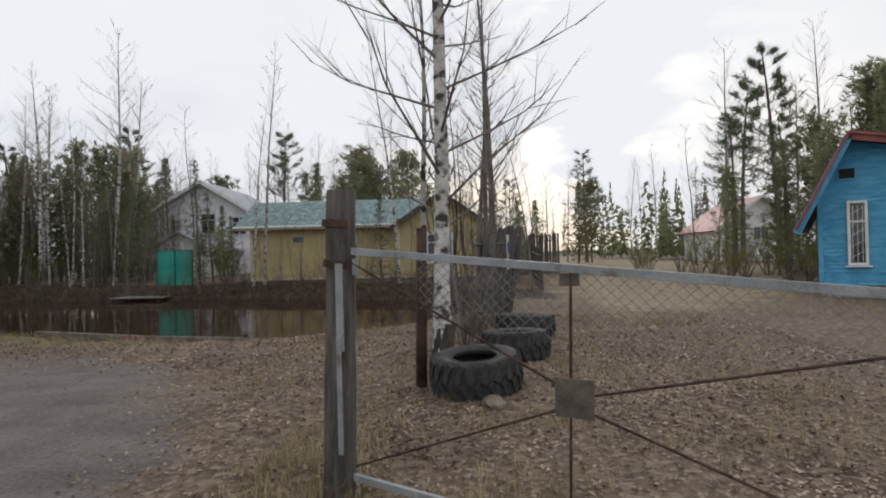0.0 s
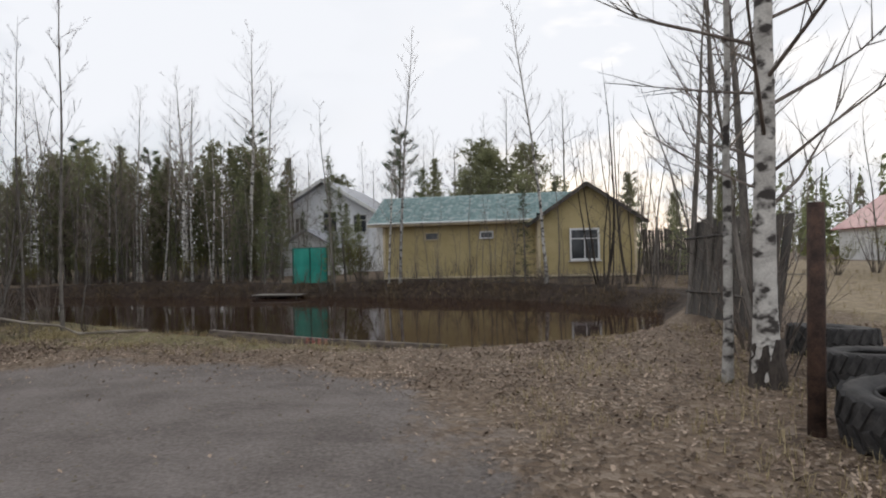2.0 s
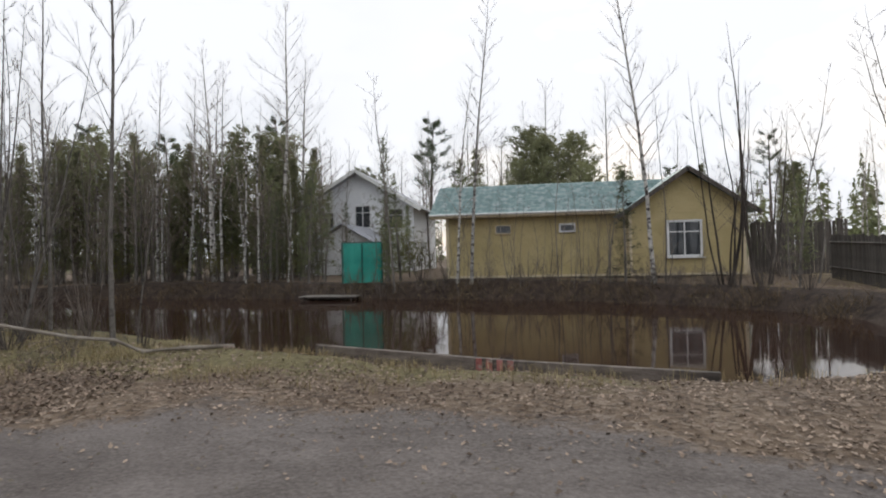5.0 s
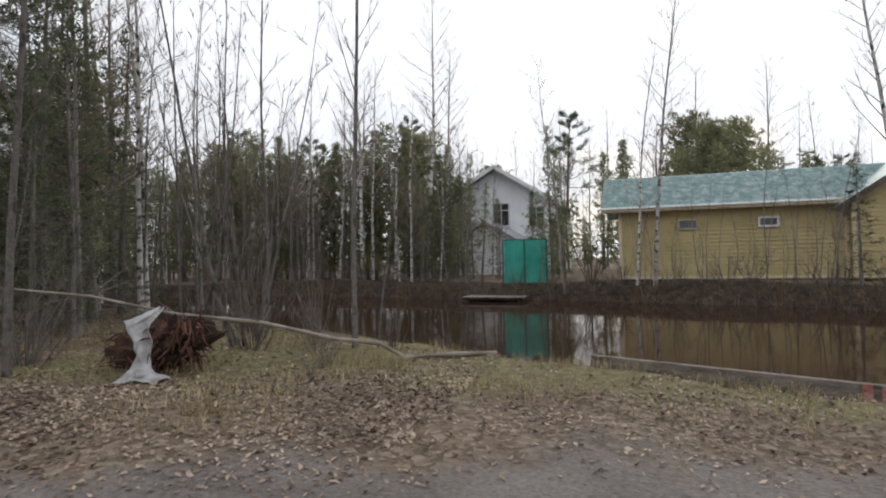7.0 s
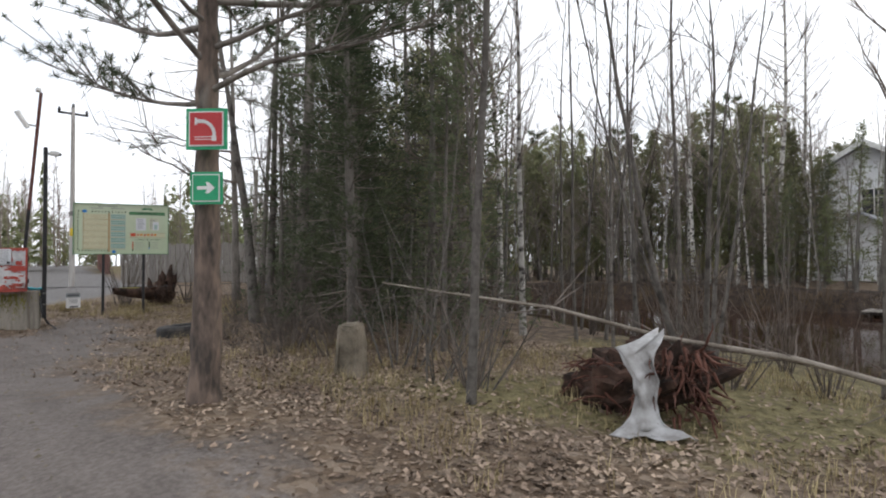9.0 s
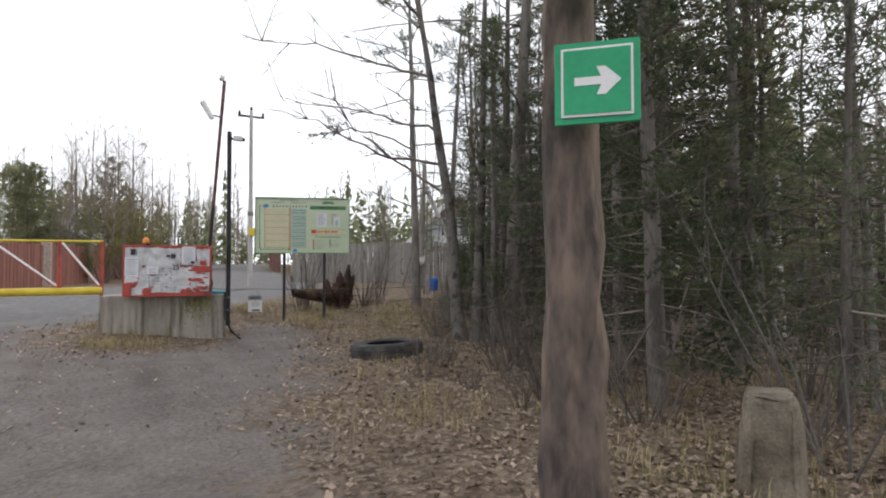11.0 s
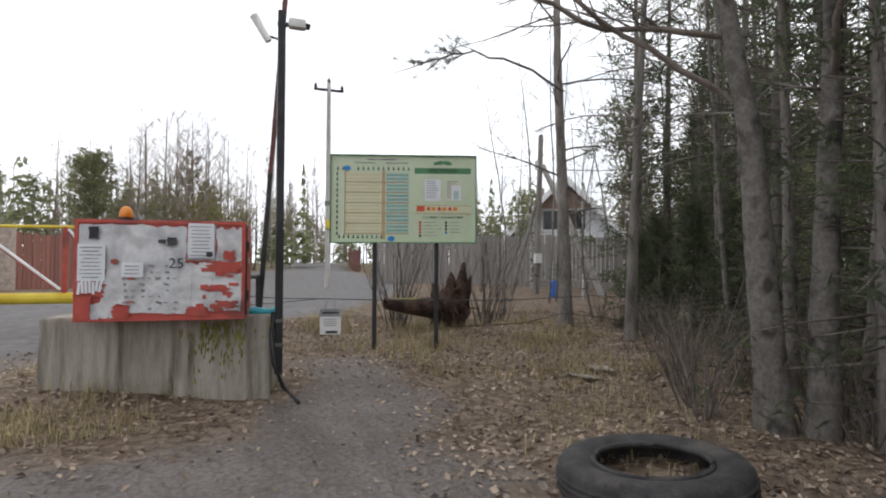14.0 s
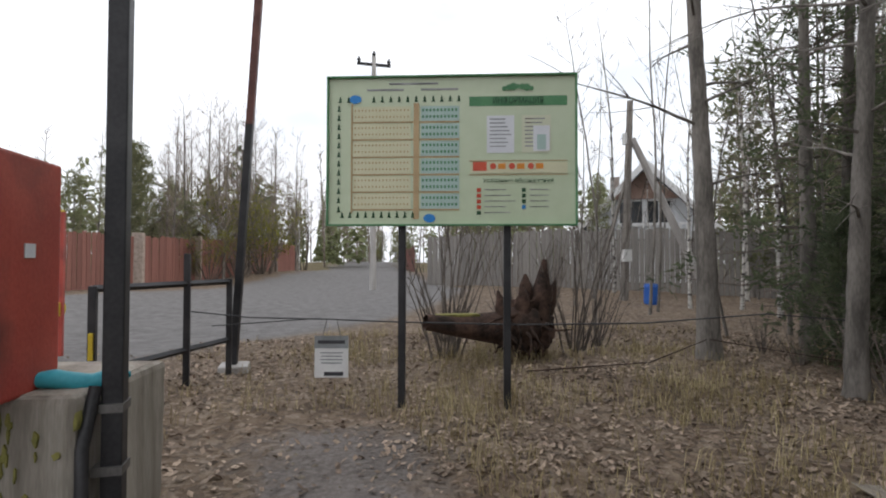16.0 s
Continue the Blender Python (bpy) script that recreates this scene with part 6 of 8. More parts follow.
# ---- fences ----
def plank_fence(name, pts, height, mat, label, plank=0.13, gap=0.012, rail=True, lean=0.0, posts=None, rng_seed=3, loose=0.012):
    """A run of upright planks along a line on the ground."""
    rng = random.Random(rng_seed)
    f = thing(name, label, "fence")
    me = finish(new_box((0, 0, 0.5), (1, 0.022, 1)), "plank", mat)
    for (x0, y0), (x1, y1) in zip(pts, pts[1:]):
        ln = math.hypot(x1 - x0, y1 - y0)
        ang = math.atan2(y1 - y0, x1 - x0)
        k = int(ln / (plank + gap))
        for i in range(k):
            t = (i + 0.5) / k
            x, y = x0 + (x1 - x0) * t, y0 + (y1 - y0) * t
            ob = new("plank", me)
            ob.parent = f
            ob.matrix_basis = Matrix.Translation((x, y, gz(x, y) - 0.04)) @ Matrix.Rotation(ang, 4, "Z") @ Matrix.Rotation(lean + rng.uniform(-0.01, 0.01), 4, "X") @ Matrix.Rotation(rng.uniform(-loose, loose), 4, "Y") @ Matrix.Diagonal((plank * rng.uniform(0.93, 1.0), 1, height * rng.uniform(0.97, 1.02), 1))
        if rail:
            za, zb = gz(x0, y0), gz(x1, y1)
            off = Vector((-math.sin(ang), math.cos(ang), 0)) * 0.05
            for hh in (0.25, 0.8):
                part("rail", new_rod(Vector((x0, y0, za + height * hh)) + off, Vector((x1, y1, zb + height * hh)) + off, 0.03, n=4), mat, f)
        if posts:
            for (px, py) in ((x0, y0),):
                part("pillar", new_box((px, py, gz(px, py) + height / 2), (0.38, 0.38, height + 0.15), 0.02), posts, f, "brick pillar")
    return f


plank_fence("plank_fence", [(2.5, 28.6), (6.0, 28.4)], 2.15, M["dark_fence"], "dark weathered plank fence beside the yellow house", 0.12)
plank_fence("leaning_fence", [(0.75, 14.7), (1.1, 13.3), (1.35, 11.4)], 2.1, M["dark_fence"], "old dark grey board fence leaning outwards", 0.24, 0.02, True, -0.16, loose=0.05)
plank_fence("plank_fence", [(3.6, 20), (4.2, 26)], 1.6, M["dark_fence"], "old dark board fence", 0.14)
plank_fence("plank_fence", [(-46.5, 13.9), (-42.0, 16.8), (-38.6, 20.0), (-34.8, 25.5)], 2.1, M["fence_grey"], "tall grey plank fence in front of a house", 0.14)
RED_LINE = [(-41.0, -16), (-41.5, -7.5), (-42.2, -3.5), (-43.4, 0.2), (-46.8, 2.6), (-51, 4.0), (-56, 5.6), (-62, 6.9), (-70, 8.4)]
plank_fence("red_fence", RED_LINE, 2.05, M["fence_red"], "brown-red plank fence with brick pillars", 0.16, 0.008, True, 0.0, M["brick"])
plank_fence("red_fence", [(-62, 16.6), (-80, 19.2)], 1.9, M["fence_red"], "distant brown-red plank fence along the road", 0.3, 0.01)

# ---- entrance: concrete block, red box, poles, board ----
def text_mesh(body, size, material, parent, name, m, width=None):
    cu = bpy.data.curves.new(name, "FONT")
    cu.body, cu.size, cu.align_x, cu.align_y = body, size, "CENTER", "CENTER"
    cu.extrude = 0.0008
    tmp = bpy.data.objects.new(name, cu)
    scene.collection.objects.link(tmp)
    bpy.context.view_layer.update()
    me = bpy.data.meshes.new_from_object(tmp.evaluated_get(bpy.context.evaluated_depsgraph_get()))
    bpy.data.objects.remove(tmp)
    me.materials.clear()
    me.materials.append(material)
    ob = new(name, me)
    ob.parent = parent
    sx = width / max(0.01, ob.dimensions.x) if width else 1
    ob.matrix_basis = m @ Matrix.Diagonal((sx, 1, 1, 1))
    return ob


def block():
    b = thing("concrete_block", "stained concrete block with mossy patches that carries a red box", "concrete block", (-25.72, 6.82, -0.12), 80)
    bm = new_box((0.04, 0.36, 0.45), (1.88, 0.72, 0.9), 0.03)
    bmesh.ops.subdivide_edges(bm, edges=[e for e in bm.edges if e.calc_length() > 0.4], cuts=9, use_grid_fill=True)
    for v in bm.verts:
        n = noise.noise(v.co * 3.1) * 0.008 + noise.noise(v.co * 11) * 0.004
        v.co += Vector((n, n, n * 0.6))
        if v.co.z < 0.12 and v.co.y < 0.2:
            v.co.y -= 0.05 * (0.12 - v.co.z) / 0.12
    part("body", bm, M["concrete"], b)
    part("top_skim", new_box((0.04, 0.36, 0.897), (1.82, 0.66, 0.012), 0.004), M["log"], b, "pale crumbling top layer")
    rng = random.Random(8)
    for k in range(190):
        x, z = rng.gauss(0.55, 0.14), 0.84 - abs(rng.gauss(0, 0.19))
        mm = bmesh.new()
        w, hh = rng.uniform(0.003, 0.011), rng.uniform(0.01, 0.04)
        ring = [mm.verts.new((x + math.cos(a) * w * rng.uniform(0.4, 1.3), -0.0105, z + math.sin(a) * hh * rng.uniform(0.5, 1.3))) for a in [i * 0.571 for i in range(11)]]
        f = mm.faces.new(ring)
        r = bmesh.ops.extrude_face_region(mm, geom=[f])
        bmesh.ops.translate(mm, vec=(0, 0.04, 0), verts=[v for v in r["geom"] if isinstance(v, bmesh.types.BMVert)])
        bmesh.ops.recalc_face_normals(mm, faces=mm.faces)
        part("moss_patch", mm, M["moss"], b, "yellow-green moss streak")


block()


def torn(rng, x0, z0, w, h, y, jag=0.05, n=9, cut=0.0):
    """A torn sheet of paper: an uneven outline, slightly thick."""
    pts = []
    for a, b in (((0, 0), (1, 0)), ((1, 0), (1, 1)), ((1, 1), (0, 1)), ((0, 1), (0, 0))):
        for i in range(n):
            t = i / n
            pts.append((x0 + w * (a[0] + (b[0] - a[0]) * t) + rng.uniform(-jag, jag) * w, z0 + h * (a[1] + (b[1] - a[1]) * t) + rng.uniform(-jag, jag) * h))
    bm = prism(pts, 0.004)
    bmesh.ops.translate(bm, vec=(0, y, 0), verts=bm.verts)
    return bm


def red_box():
    b = thing("red_box", "red sheet-metal control box plastered with torn white notices", "metal box", (-25.42, 6.92, 0.775), 83)
    W, D, H = 1.3, 0.5, 0.83
    part("body", new_box((0, D / 2, H / 2), (W, D, H), 0.012), M["red_metal"], b)
    part("sticker", new_box((W / 2 + 0.003, 0.3, 0.5), (0.004, 0.06, 0.05)), M["paper_white"], b, "small white sticker")
    part("door_gap", new_box((W / 2 + 0.002, 0.06, H / 2), (0.012, 0.02, H - 0.06)), M["dark"], b)
    for z in (0.2, 0.62):
        part("hinge", new_box((W / 2 + 0.01, 0.05, z), (0.03, 0.05, 0.09), 0.006), M["black_steel"], b)
    for c, s in (((0, -0.006, 0.015), (W, 0.014, 0.03)), ((0, -0.006, H - 0.015), (W, 0.014, 0.03)), ((-W / 2 + 0.015, -0.006, H / 2), (0.03, 0.014, H - 0.06)), ((W / 2 - 0.015, -0.006, H / 2), (0.03, 0.014, H - 0.06))):
        part("edge_strip", new_box(c, s, 0.003), M["red_metal"], b)
    rng = random.Random(4)
    y = -0.003
    for x, z, w, h, j in [(-.62, .42, .24, .37, .015), (-.42, .36, .34, .43, .025), (-.1, .3, .28, .48, .025), (.19, .5, .22, .3, .02), (.42, .42, .21, .35, .05), (-.26, .06, .44, .34, .03), (.17, .09, .22, .38, .06), (.39, .07, .23, .32, .03), (-.56, .02, .1, .13, .12), (-.48, .03, .12, .13, .1), (-.46, .1, .22, .28, .05), (.3, .36, .14, .12, .1), (.02, .1, .2, .3, .05)]:
        y -= 0.0012
        part("torn_notice", torn(rng, x, z, w, h, y, j), M["paper"], b, "torn weathered paper notice")
    sheets = [(-.62, .33, .2, .3), (.2, .52, .2, .29), (-.3, .36, .16, .12), (-.3, .06, .42, .24), (.36, .1, .22, .2)]
    for i, (x, z, w, h) in enumerate(sheets[:3]):
        s = part("notice", torn(rng, x, z, w, h, -0.026, 0.004), M["paper_white"], b, "white printed notice")
        for r in range(int(h / 0.032)):
            part("text_line", new_box((x + w * 0.48, -0.029, z + h - 0.03 - r * 0.03), (w * rng.uniform(0.55, 0.85), 0.002, 0.008)), M["ink_faded"], s)
        if i == 0:
            for k in range(7):
                part("tear_strip", new_box((x + 0.015 + k * 0.026, -0.032, z - 0.04 + rng.uniform(-0.02, 0.01)), (0.02, 0.002, 0.1), 0.0, Matrix.Rotation(rng.uniform(-0.2, 0.2), 4, "Y")), M["paper_white"], s)
    for x, z, w, h in [(.34, .53, .05, .04), (.04, .62, .07, .07), (-.03, .64, .06, .03), (-.54, .67, .07, .1)]:
        part("photo_print", torn(rng, x, z, w, h, -0.031, 0.06), M["ink"], b, "dark printed picture")
    for r in range(8):
        for k in range(7):
            if rng.random() < 0.65:
                part("handwriting", new_box((-.27 + k * .062 + rng.uniform(-.01, .01), -0.0245, 0.1 + r * 0.05), (rng.uniform(.015, .045), 0.002, rng.uniform(0.006, 0.024)), 0.0, Matrix.Rotation(rng.uniform(-0.5, 0.5), 4, "Y")), M["ink_faded"], b, "faded marker writing")
    for x, z, w, h in [(.36, .4, .25, .09), (.2, .04, .16, .07), (.42, .1, .18, .06), (-.63, .2, .2, .1), (-.63, .02, .1, .2), (-.36, .03, .12, .1), (.36, .24, .16, .05), (.48, .5, .09, .08)]:
        part("bare_patch", torn(rng, x, z, w, h, -0.0228, 0.16, 8), M["red_metal"], b)
    for k in range(22):
        x, z = rng.choice((rng.uniform(.35, .58), rng.uniform(.2, .55), rng.uniform(-.58, .55))), rng.uniform(.06, .5)
        part("bare_patch", torn(rng, x, z, rng.uniform(.02, .09), rng.uniform(.012, .045), -0.0225, 0.16, 4), M["red_metal"], b)
    text_mesh("25", 0.12, M["ink"], b, "marker_number", Matrix.Translation((0.11, -0.027, 0.47)) @ Matrix.Rotation(radians(90), 4, "X"))
    return b


red_box()


def beacon():
    b = thing("warning_beacon", "orange warning beacon on top of the red box", "beacon", (-25.72, 6.6, 1.606))
    bm = bmesh.new()
    bmesh.ops.create_uvsphere(bm, u_segments=14, v_segments=9, radius=0.055)
    for v in bm.verts:
        v.co.z = max(v.co.z, -0.02) * 1.4 + 0.06
    part("dome", bm, M["orange"], b, "orange plastic dome", True)
    part("base", new_rod((0, 0, 0), (0, 0, 0.035), 0.06, n=14), M["black_steel"], b)


beacon()


def glove():
    V, F = [], []
    pts = [Vector((0, -0.16 + 0.04 * i, 0.03 + 0.012 * math.sin(i))) for i in range(9)]
    tube(V, F, pts, [0.012, 0.03, 0.036, 0.034, 0.037, 0.034, 0.036, 0.03, 0.01], 9)
    ob = new("plastic_wrap", raw("plastic_wrap", V, F, M["cyan_plastic"]))
    ob.matrix_basis = pose(-25.72, 7.74, 0.775, 0, 0, 6)
    tagged(ob, "crumpled turquoise plastic roll on the concrete block", "plastic wrap")


glove()


def box_pole():
    p = thing("camera_pole", "black square steel pole with a camera beside the concrete block", "pole", (-25.66, 7.87, 0.0))
    part("pole", new_box((0, 0, 1.93), (0.07, 0.07, 3.4), 0.006), M["black_steel"], p)
    for z in (0.5, 0.72):
        part("strap", new_box((0, -0.01, z), (0.1, 0.1, 0.03)), M["wire"], p, "galvanised strap")
    c = part("camera_head", new_box((0.02, 0.14, 3.52), (0.09, 0.16, 0.09), 0.02), M["white_paint"], p, "white surveillance camera")
    part("bracket", new_box((0, 0.04, 3.51), (0.04, 0.16, 0.03)), M["black_steel"], c)
    part("lens", new_rod((0.03, 0.22, 3.51), (0.04, 0.25, 3.5), 0.03, n=10), M["dark"], c)
    V, F = [], []
    tube(V, F, [Vector(q) for q in ((0.04, -0.05, 0.8), (0.1, -0.07, 0.6), (0.16, -0.05, 0.35), (0.22, 0.03, 0.15), (0.36, 0.14, 0.04), (0.45, 0.2, -0.06))], [0.022] * 6, 7)
    part("cable", raw("cable", V, F, M["black_steel"]), None, p, "thick black cable")


box_pole()


def tall_pole():
    p = thing("lamp_pole", "tall thin maroon and black steel pole with a floodlight", "pole", (-29.7, 7.84, gz(-29.7, 7.84)))
    m = Matrix.Rotation(radians(-1.2), 4, "X")
    part("lower_pole", new_rod((0, 0, -0.1), (0.25, 0.17, 2.6), 0.052, n=4), M["black_steel"], p)
    part("upper_pole", new_rod((0.25, 0.17, 2.6), (0.52, 0.36, 5.55), 0.05, n=4), M["maroon_steel"], p, "maroon rusty pole section")
    part("foot", new_box((0, 0.02, 0.03), (0.34, 0.3, 0.1), 0.02), M["concrete_light"], p)
    f = part("floodlight", new_rod((0.52, 0.1, 4.62), (0.5, -0.12, 5.0), 0.055, 0.065, 12), M["white_paint"], p, "white tubular floodlight")
    part("arm", new_rod((0.43, 0.3, 4.7), (0.5, 0.04, 4.72), 0.018), M["black_steel"], f)
    part("camera_head", new_box((0.55, 0.3, 5.6), (0.16, 0.1, 0.09), 0.02), M["white_paint"], p)


tall_pole()


def railing():
    r = thing("steel_railing", "short black steel railing beside the pole", "railing")
    a, b = Vector((-28.1, 7.02, gz(-28.1, 7.02))), Vector((-29.45, 7.83, gz(-29.4, 7.8)))
    for q, h in ((a, 0.95), (a.lerp(b, 0.62), 1.22), (b, 0.98)):
        part("post", new_box(q + Vector((0, 0, h / 2 - 0.05)), (0.055, 0.055, h + 0.1), 0.004), M["black_steel"], r)
    for h0, h1 in ((0.93, 0.95), (0.3, 0.36)):
        part("rail", new_rod(a + Vector((0, 0, h0)), b + Vector((0, 0, h1)), 0.028, n=4), M["black_steel"], r)
    part("clamp", new_box(a + Vector((0.03, 0, 0.5)), (0.03, 0.03, 0.2)), M["yellow_pipe"], r, "yellow tape")


railing()


def notice_board():
    b = thing("notice_board", "large pale green settlement plan board on two black posts", "notice board", (-28.12, 8.74, 0.0), 72)
    # local x runs along the board, -y faces the path
    W, Z0, Z1 = 2.06, 1.55, 2.79
    H = Z1 - Z0
    part("panel", new_box((W / 2, 0.02, (Z0 + Z1) / 2), (W, 0.03, H)), M["board_green"], b)
    for c, s in (((W / 2, 0.0, Z0), (W + 0.02, 0.05, 0.015)), ((W / 2, 0.0, Z1), (W + 0.02, 0.05, 0.015)), ((0, 0.0, (Z0 + Z1) / 2), (0.014, 0.05, H)), ((W, 0.0, (Z0 + Z1) / 2), (0.014, 0.05, H))):
        part("frame", new_box(c, s, 0.004), M["map_green"], b, "green frame strip")
    for x in (0.62, 1.5):
        z = gz(-28.0, 9.7)
        part("post", new_box((x, 0.08, (Z1 + z) / 2 - 0.1), (0.06, 0.06, Z1 - z), 0.005), M["black_steel"], b)

    def flat(name, u0, v0, u1, v1, m, k=1, label=""):
        """A printed field: u and v run over the board from its top left corner."""
        y = 0.0045 - 0.0016 * k
        return part(name, new_box((W * (u0 + u1) / 2, y, Z1 - H * (v0 + v1) / 2), (W * (u1 - u0), 0.0012, H * (v1 - v0))), m, b, label)

    rows = 6
    for r in range(rows):
        v0 = 0.2 + r * 0.118
        flat("plot_strip", 0.105, v0, 0.34, v0 + 0.1, M["board_cream"], 2)
        flat("plot_strip", 0.38, v0, 0.535, v0 + 0.1, M["board_blue"], 2)
        flat("lane", 0.1, v0 + 0.102, 0.535, v0 + 0.112, M["board_brown"], 2)
        for k in range(16):
            u = 0.11 + k * 0.0143
            flat("plot_mark", u, v0 + 0.02, u + 0.005, v0 + 0.032, M["board_brown"], 3)
            flat("plot_mark", u, v0 + 0.064, u + 0.005, v0 + 0.076, M["board_brown"], 3)
        for k in range(10):
            u = 0.385 + k * 0.0148
            flat("plot_mark", u, v0 + 0.018, u + 0.008, v0 + 0.036, M["map_green"], 3)
            flat("plot_mark", u, v0 + 0.062, u + 0.008, v0 + 0.08, M["map_green"], 3)
    flat("map_road", 0.35, 0.18, 0.373, 0.96, M["board_brown"], 3)
    flat("map_road", 0.095, 0.18, 0.102, 0.92, M["board_brown"], 3)
    def fir(u, v):
        bm = prism([(-0.016, -0.026), (0.016, -0.026), (0.006, 0.0), (0.011, 0.0), (0, 0.03), (-0.011, 0.0), (-0.006, 0.0)], 0.0012)
        bmesh.ops.translate(bm, vec=(W * u, -0.002, Z1 - H * v), verts=bm.verts)
        part("printed_fir", bm, M["map_dark"], b)
    for k in range(15):
        if not 2 <= k <= 3:
            fir(0.05 + k * 0.0345, 0.15)
    for k in range(12):
        fir(0.045, 0.21 + k * 0.062)
    for k in range(10):
        fir(0.06 + k * 0.032, 0.93)
    for u, v in ((0.113, 0.15), (0.415, 0.955)):
        bm = bmesh.new()
        bmesh.ops.create_circle(bm, cap_ends=True, segments=18, radius=1)
        bmesh.ops.transform(bm, matrix=Matrix.Translation((W * u, -0.004, Z1 - H * v)) @ Matrix.Rotation(radians(90), 4, "X") @ Matrix.Diagonal((0.05, 0.036, 1, 1)), verts=bm.verts)
        part("printed_pond", bm, M["map_blue"], b, "blue pond mark")
    flat("title_bar", 0.575, 0.14, 0.965, 0.205, M["map_green"], 1)
    up = lambda u, v, y=-0.006: Matrix.Translation((W * u, y, Z1 - H * v)) @ Matrix.Rotation(radians(90), 4, "X")
    text_mesh("ИНФОРМАЦИЯ", 0.075, M["map_dark"], b, "title_text", up(0.77, 0.172), W * 0.2)
    text_mesh("Условные обозначения", 0.05, M["map_dark"], b, "legend_text", up(0.77, 0.705), W * 0.28)
    rng = random.Random(6)
    for u0, v in ((0.25, 0.045), (0.16, 0.085), (0.38, 0.085)):
        flat("small_print", u0, v - 0.004, u0 + 0.2 if v < 0.05 else u0 + 0.15, v + 0.008, M["ink_faded"], 2)
    for k in range(7):
        bm = bmesh.new()
        bmesh.ops.create_circle(bm, cap_ends=True, segments=9, radius=0.02 + 0.006 * (k % 3))
        bmesh.ops.transform(bm, matrix=Matrix.Translation((W * (0.715 + k * 0.018), -0.003, Z1 - H * (0.09 - 0.014 * math.sin(k * 0.52)))) @ Matrix.Rotation(radians(90), 4, "X"), verts=bm.verts)
        part("emblem_leaf", bm, M["map_green"], b, "green tree emblem")
    for u0, u1, tint in ((0.645, 0.755, "paper_white"), (0.785, 0.9, "board_pale")):
        s = flat("pinned_sheet", u0, 0.27, u1, 0.52, M[tint], 2, "pinned paper sheet")
        for k in range(8):
            flat("small_print", u0 + 0.012, 0.29 + k * 0.026, u1 - 0.012 - 0.03 * rng.random(), 0.298 + k * 0.026, M["steel_grey"], 3)
    flat("pinned_picture", 0.83, 0.34, 0.895, 0.51, M["paper_white"], 4)
    flat("pinned_picture", 0.845, 0.4, 0.88, 0.5, M["board_blue"], 5)
    flat("number_band", 0.575, 0.57, 0.965, 0.576, M["board_brown"], 2)
    flat("number_band", 0.575, 0.662, 0.965, 0.668, M["board_brown"], 2)
    flat("number_band", 0.58, 0.582, 0.965, 0.655, M["board_cream"], 3)
    for k in range(3):
        bm = bmesh.new()
        bmesh.ops.create_circle(bm, cap_ends=True, segments=14, radius=0.026)
        bmesh.ops.transform(bm, matrix=Matrix.Translation((W * (0.67 + k * 0.075), -0.006, Z1 - H * 0.61)) @ Matrix.Rotation(radians(90), 4, "X"), verts=bm.verts)
        part("red_mark", bm, M["map_red"], b, "red round mark")
        flat("orange_mark", 0.69 + k * 0.075, 0.592, 0.72 + k * 0.075, 0.628, M["orange"], 5)
    flat("small_print", 0.59, 0.58, 0.645, 0.64, M["map_red"], 4)
    for r in range(5):
        flat("legend_mark", 0.605, 0.755 + r * 0.038, 0.622, 0.78 + r * 0.038, M["map_red" if r < 4 else "map_dark"], 3)
        flat("small_print", 0.635, 0.763 + r * 0.038, 0.72 + 0.02 * (r % 3), 0.768 + r * 0.038, M["ink_faded"], 3)
        if r < 4:
            flat("legend_mark", 0.785, 0.755 + r * 0.038, 0.8, 0.78 + r * 0.038, M["map_blue" if r == 3 else "map_dark"], 3)
            flat("small_print", 0.815, 0.763 + r * 0.038, 0.89, 0.768 + r * 0.038, M["ink_faded"], 3)


notice_board()


def wire_line(name, pts, r, mat, label, category):
    V, F = [], []
    tube(V, F, [Vector(p) for p in pts], [r] * len(pts), 5)
    ob = new(name, raw(name, V, F, mat))
    return tagged(ob, label, category)


wire_line("wire", [(-29.0, 7.55, .78), (-28.7, 8.1, .74), (-28.4, 8.75, .74), (-28.1, 9.35, .73), (-27.75, 10.3, .72), (-27.6, 11.4, .72), (-27.9, 13.0, .74), (-27.1, 13.2, .74)], 0.007, M["black_steel"], "black wire strung between posts and trees", "wire")
wire_line("wire", [(-29.2, 7.7, .62), (-28.9, 8.3, .68), (-28.5, 8.7, .74)], 0.006, M["black_steel"], "slack black wire loop", "wire")
wire_line("wire", [(-27.6, 10.3, .36), (-27.8, 11.6, .34), (-28.6, 12.9, .4), (-27.1, 13.15, .38)], 0.006, M["rust"], "low rusty wire between trees", "wire")


def hanging_sign():
    s = thing("hanging_sign", "small white warning sign hung upside down from a wire", "sign", (-28.42, 8.8, 0.2), 75)
    part("panel", new_box((0, 0, 0.2), (0.3, 0.008, 0.36), 0.004), M["white_sign"], s)
    part("band", new_box((0, -0.007, 0.335), (0.3, 0.004, 0.11)), M["steel_grey"], s, "dark grey band")
    part("band", new_box((0, -0.0075, 0.335), (0.24, 0.004, 0.03)), M["ink"], s)
    for r in range(4):
        part("text_line", new_box((0.0, -0.0065, 0.24 - r * 0.03), (0.2 - 0.02 * (r % 2), 0.003, 0.01)), M["steel_grey"], s)
    part("brand_mark", new_box((0.02, -0.0065, 0.055), (0.17, 0.003, 0.035)), M["ink"], s)
    for x in (-0.08, 0.08):
        part("hook", new_rod((x, 0, 0.38), (x * 0.5, 0.0, 0.55), 0.004, n=5), M["wire"], s)


hanging_sign()


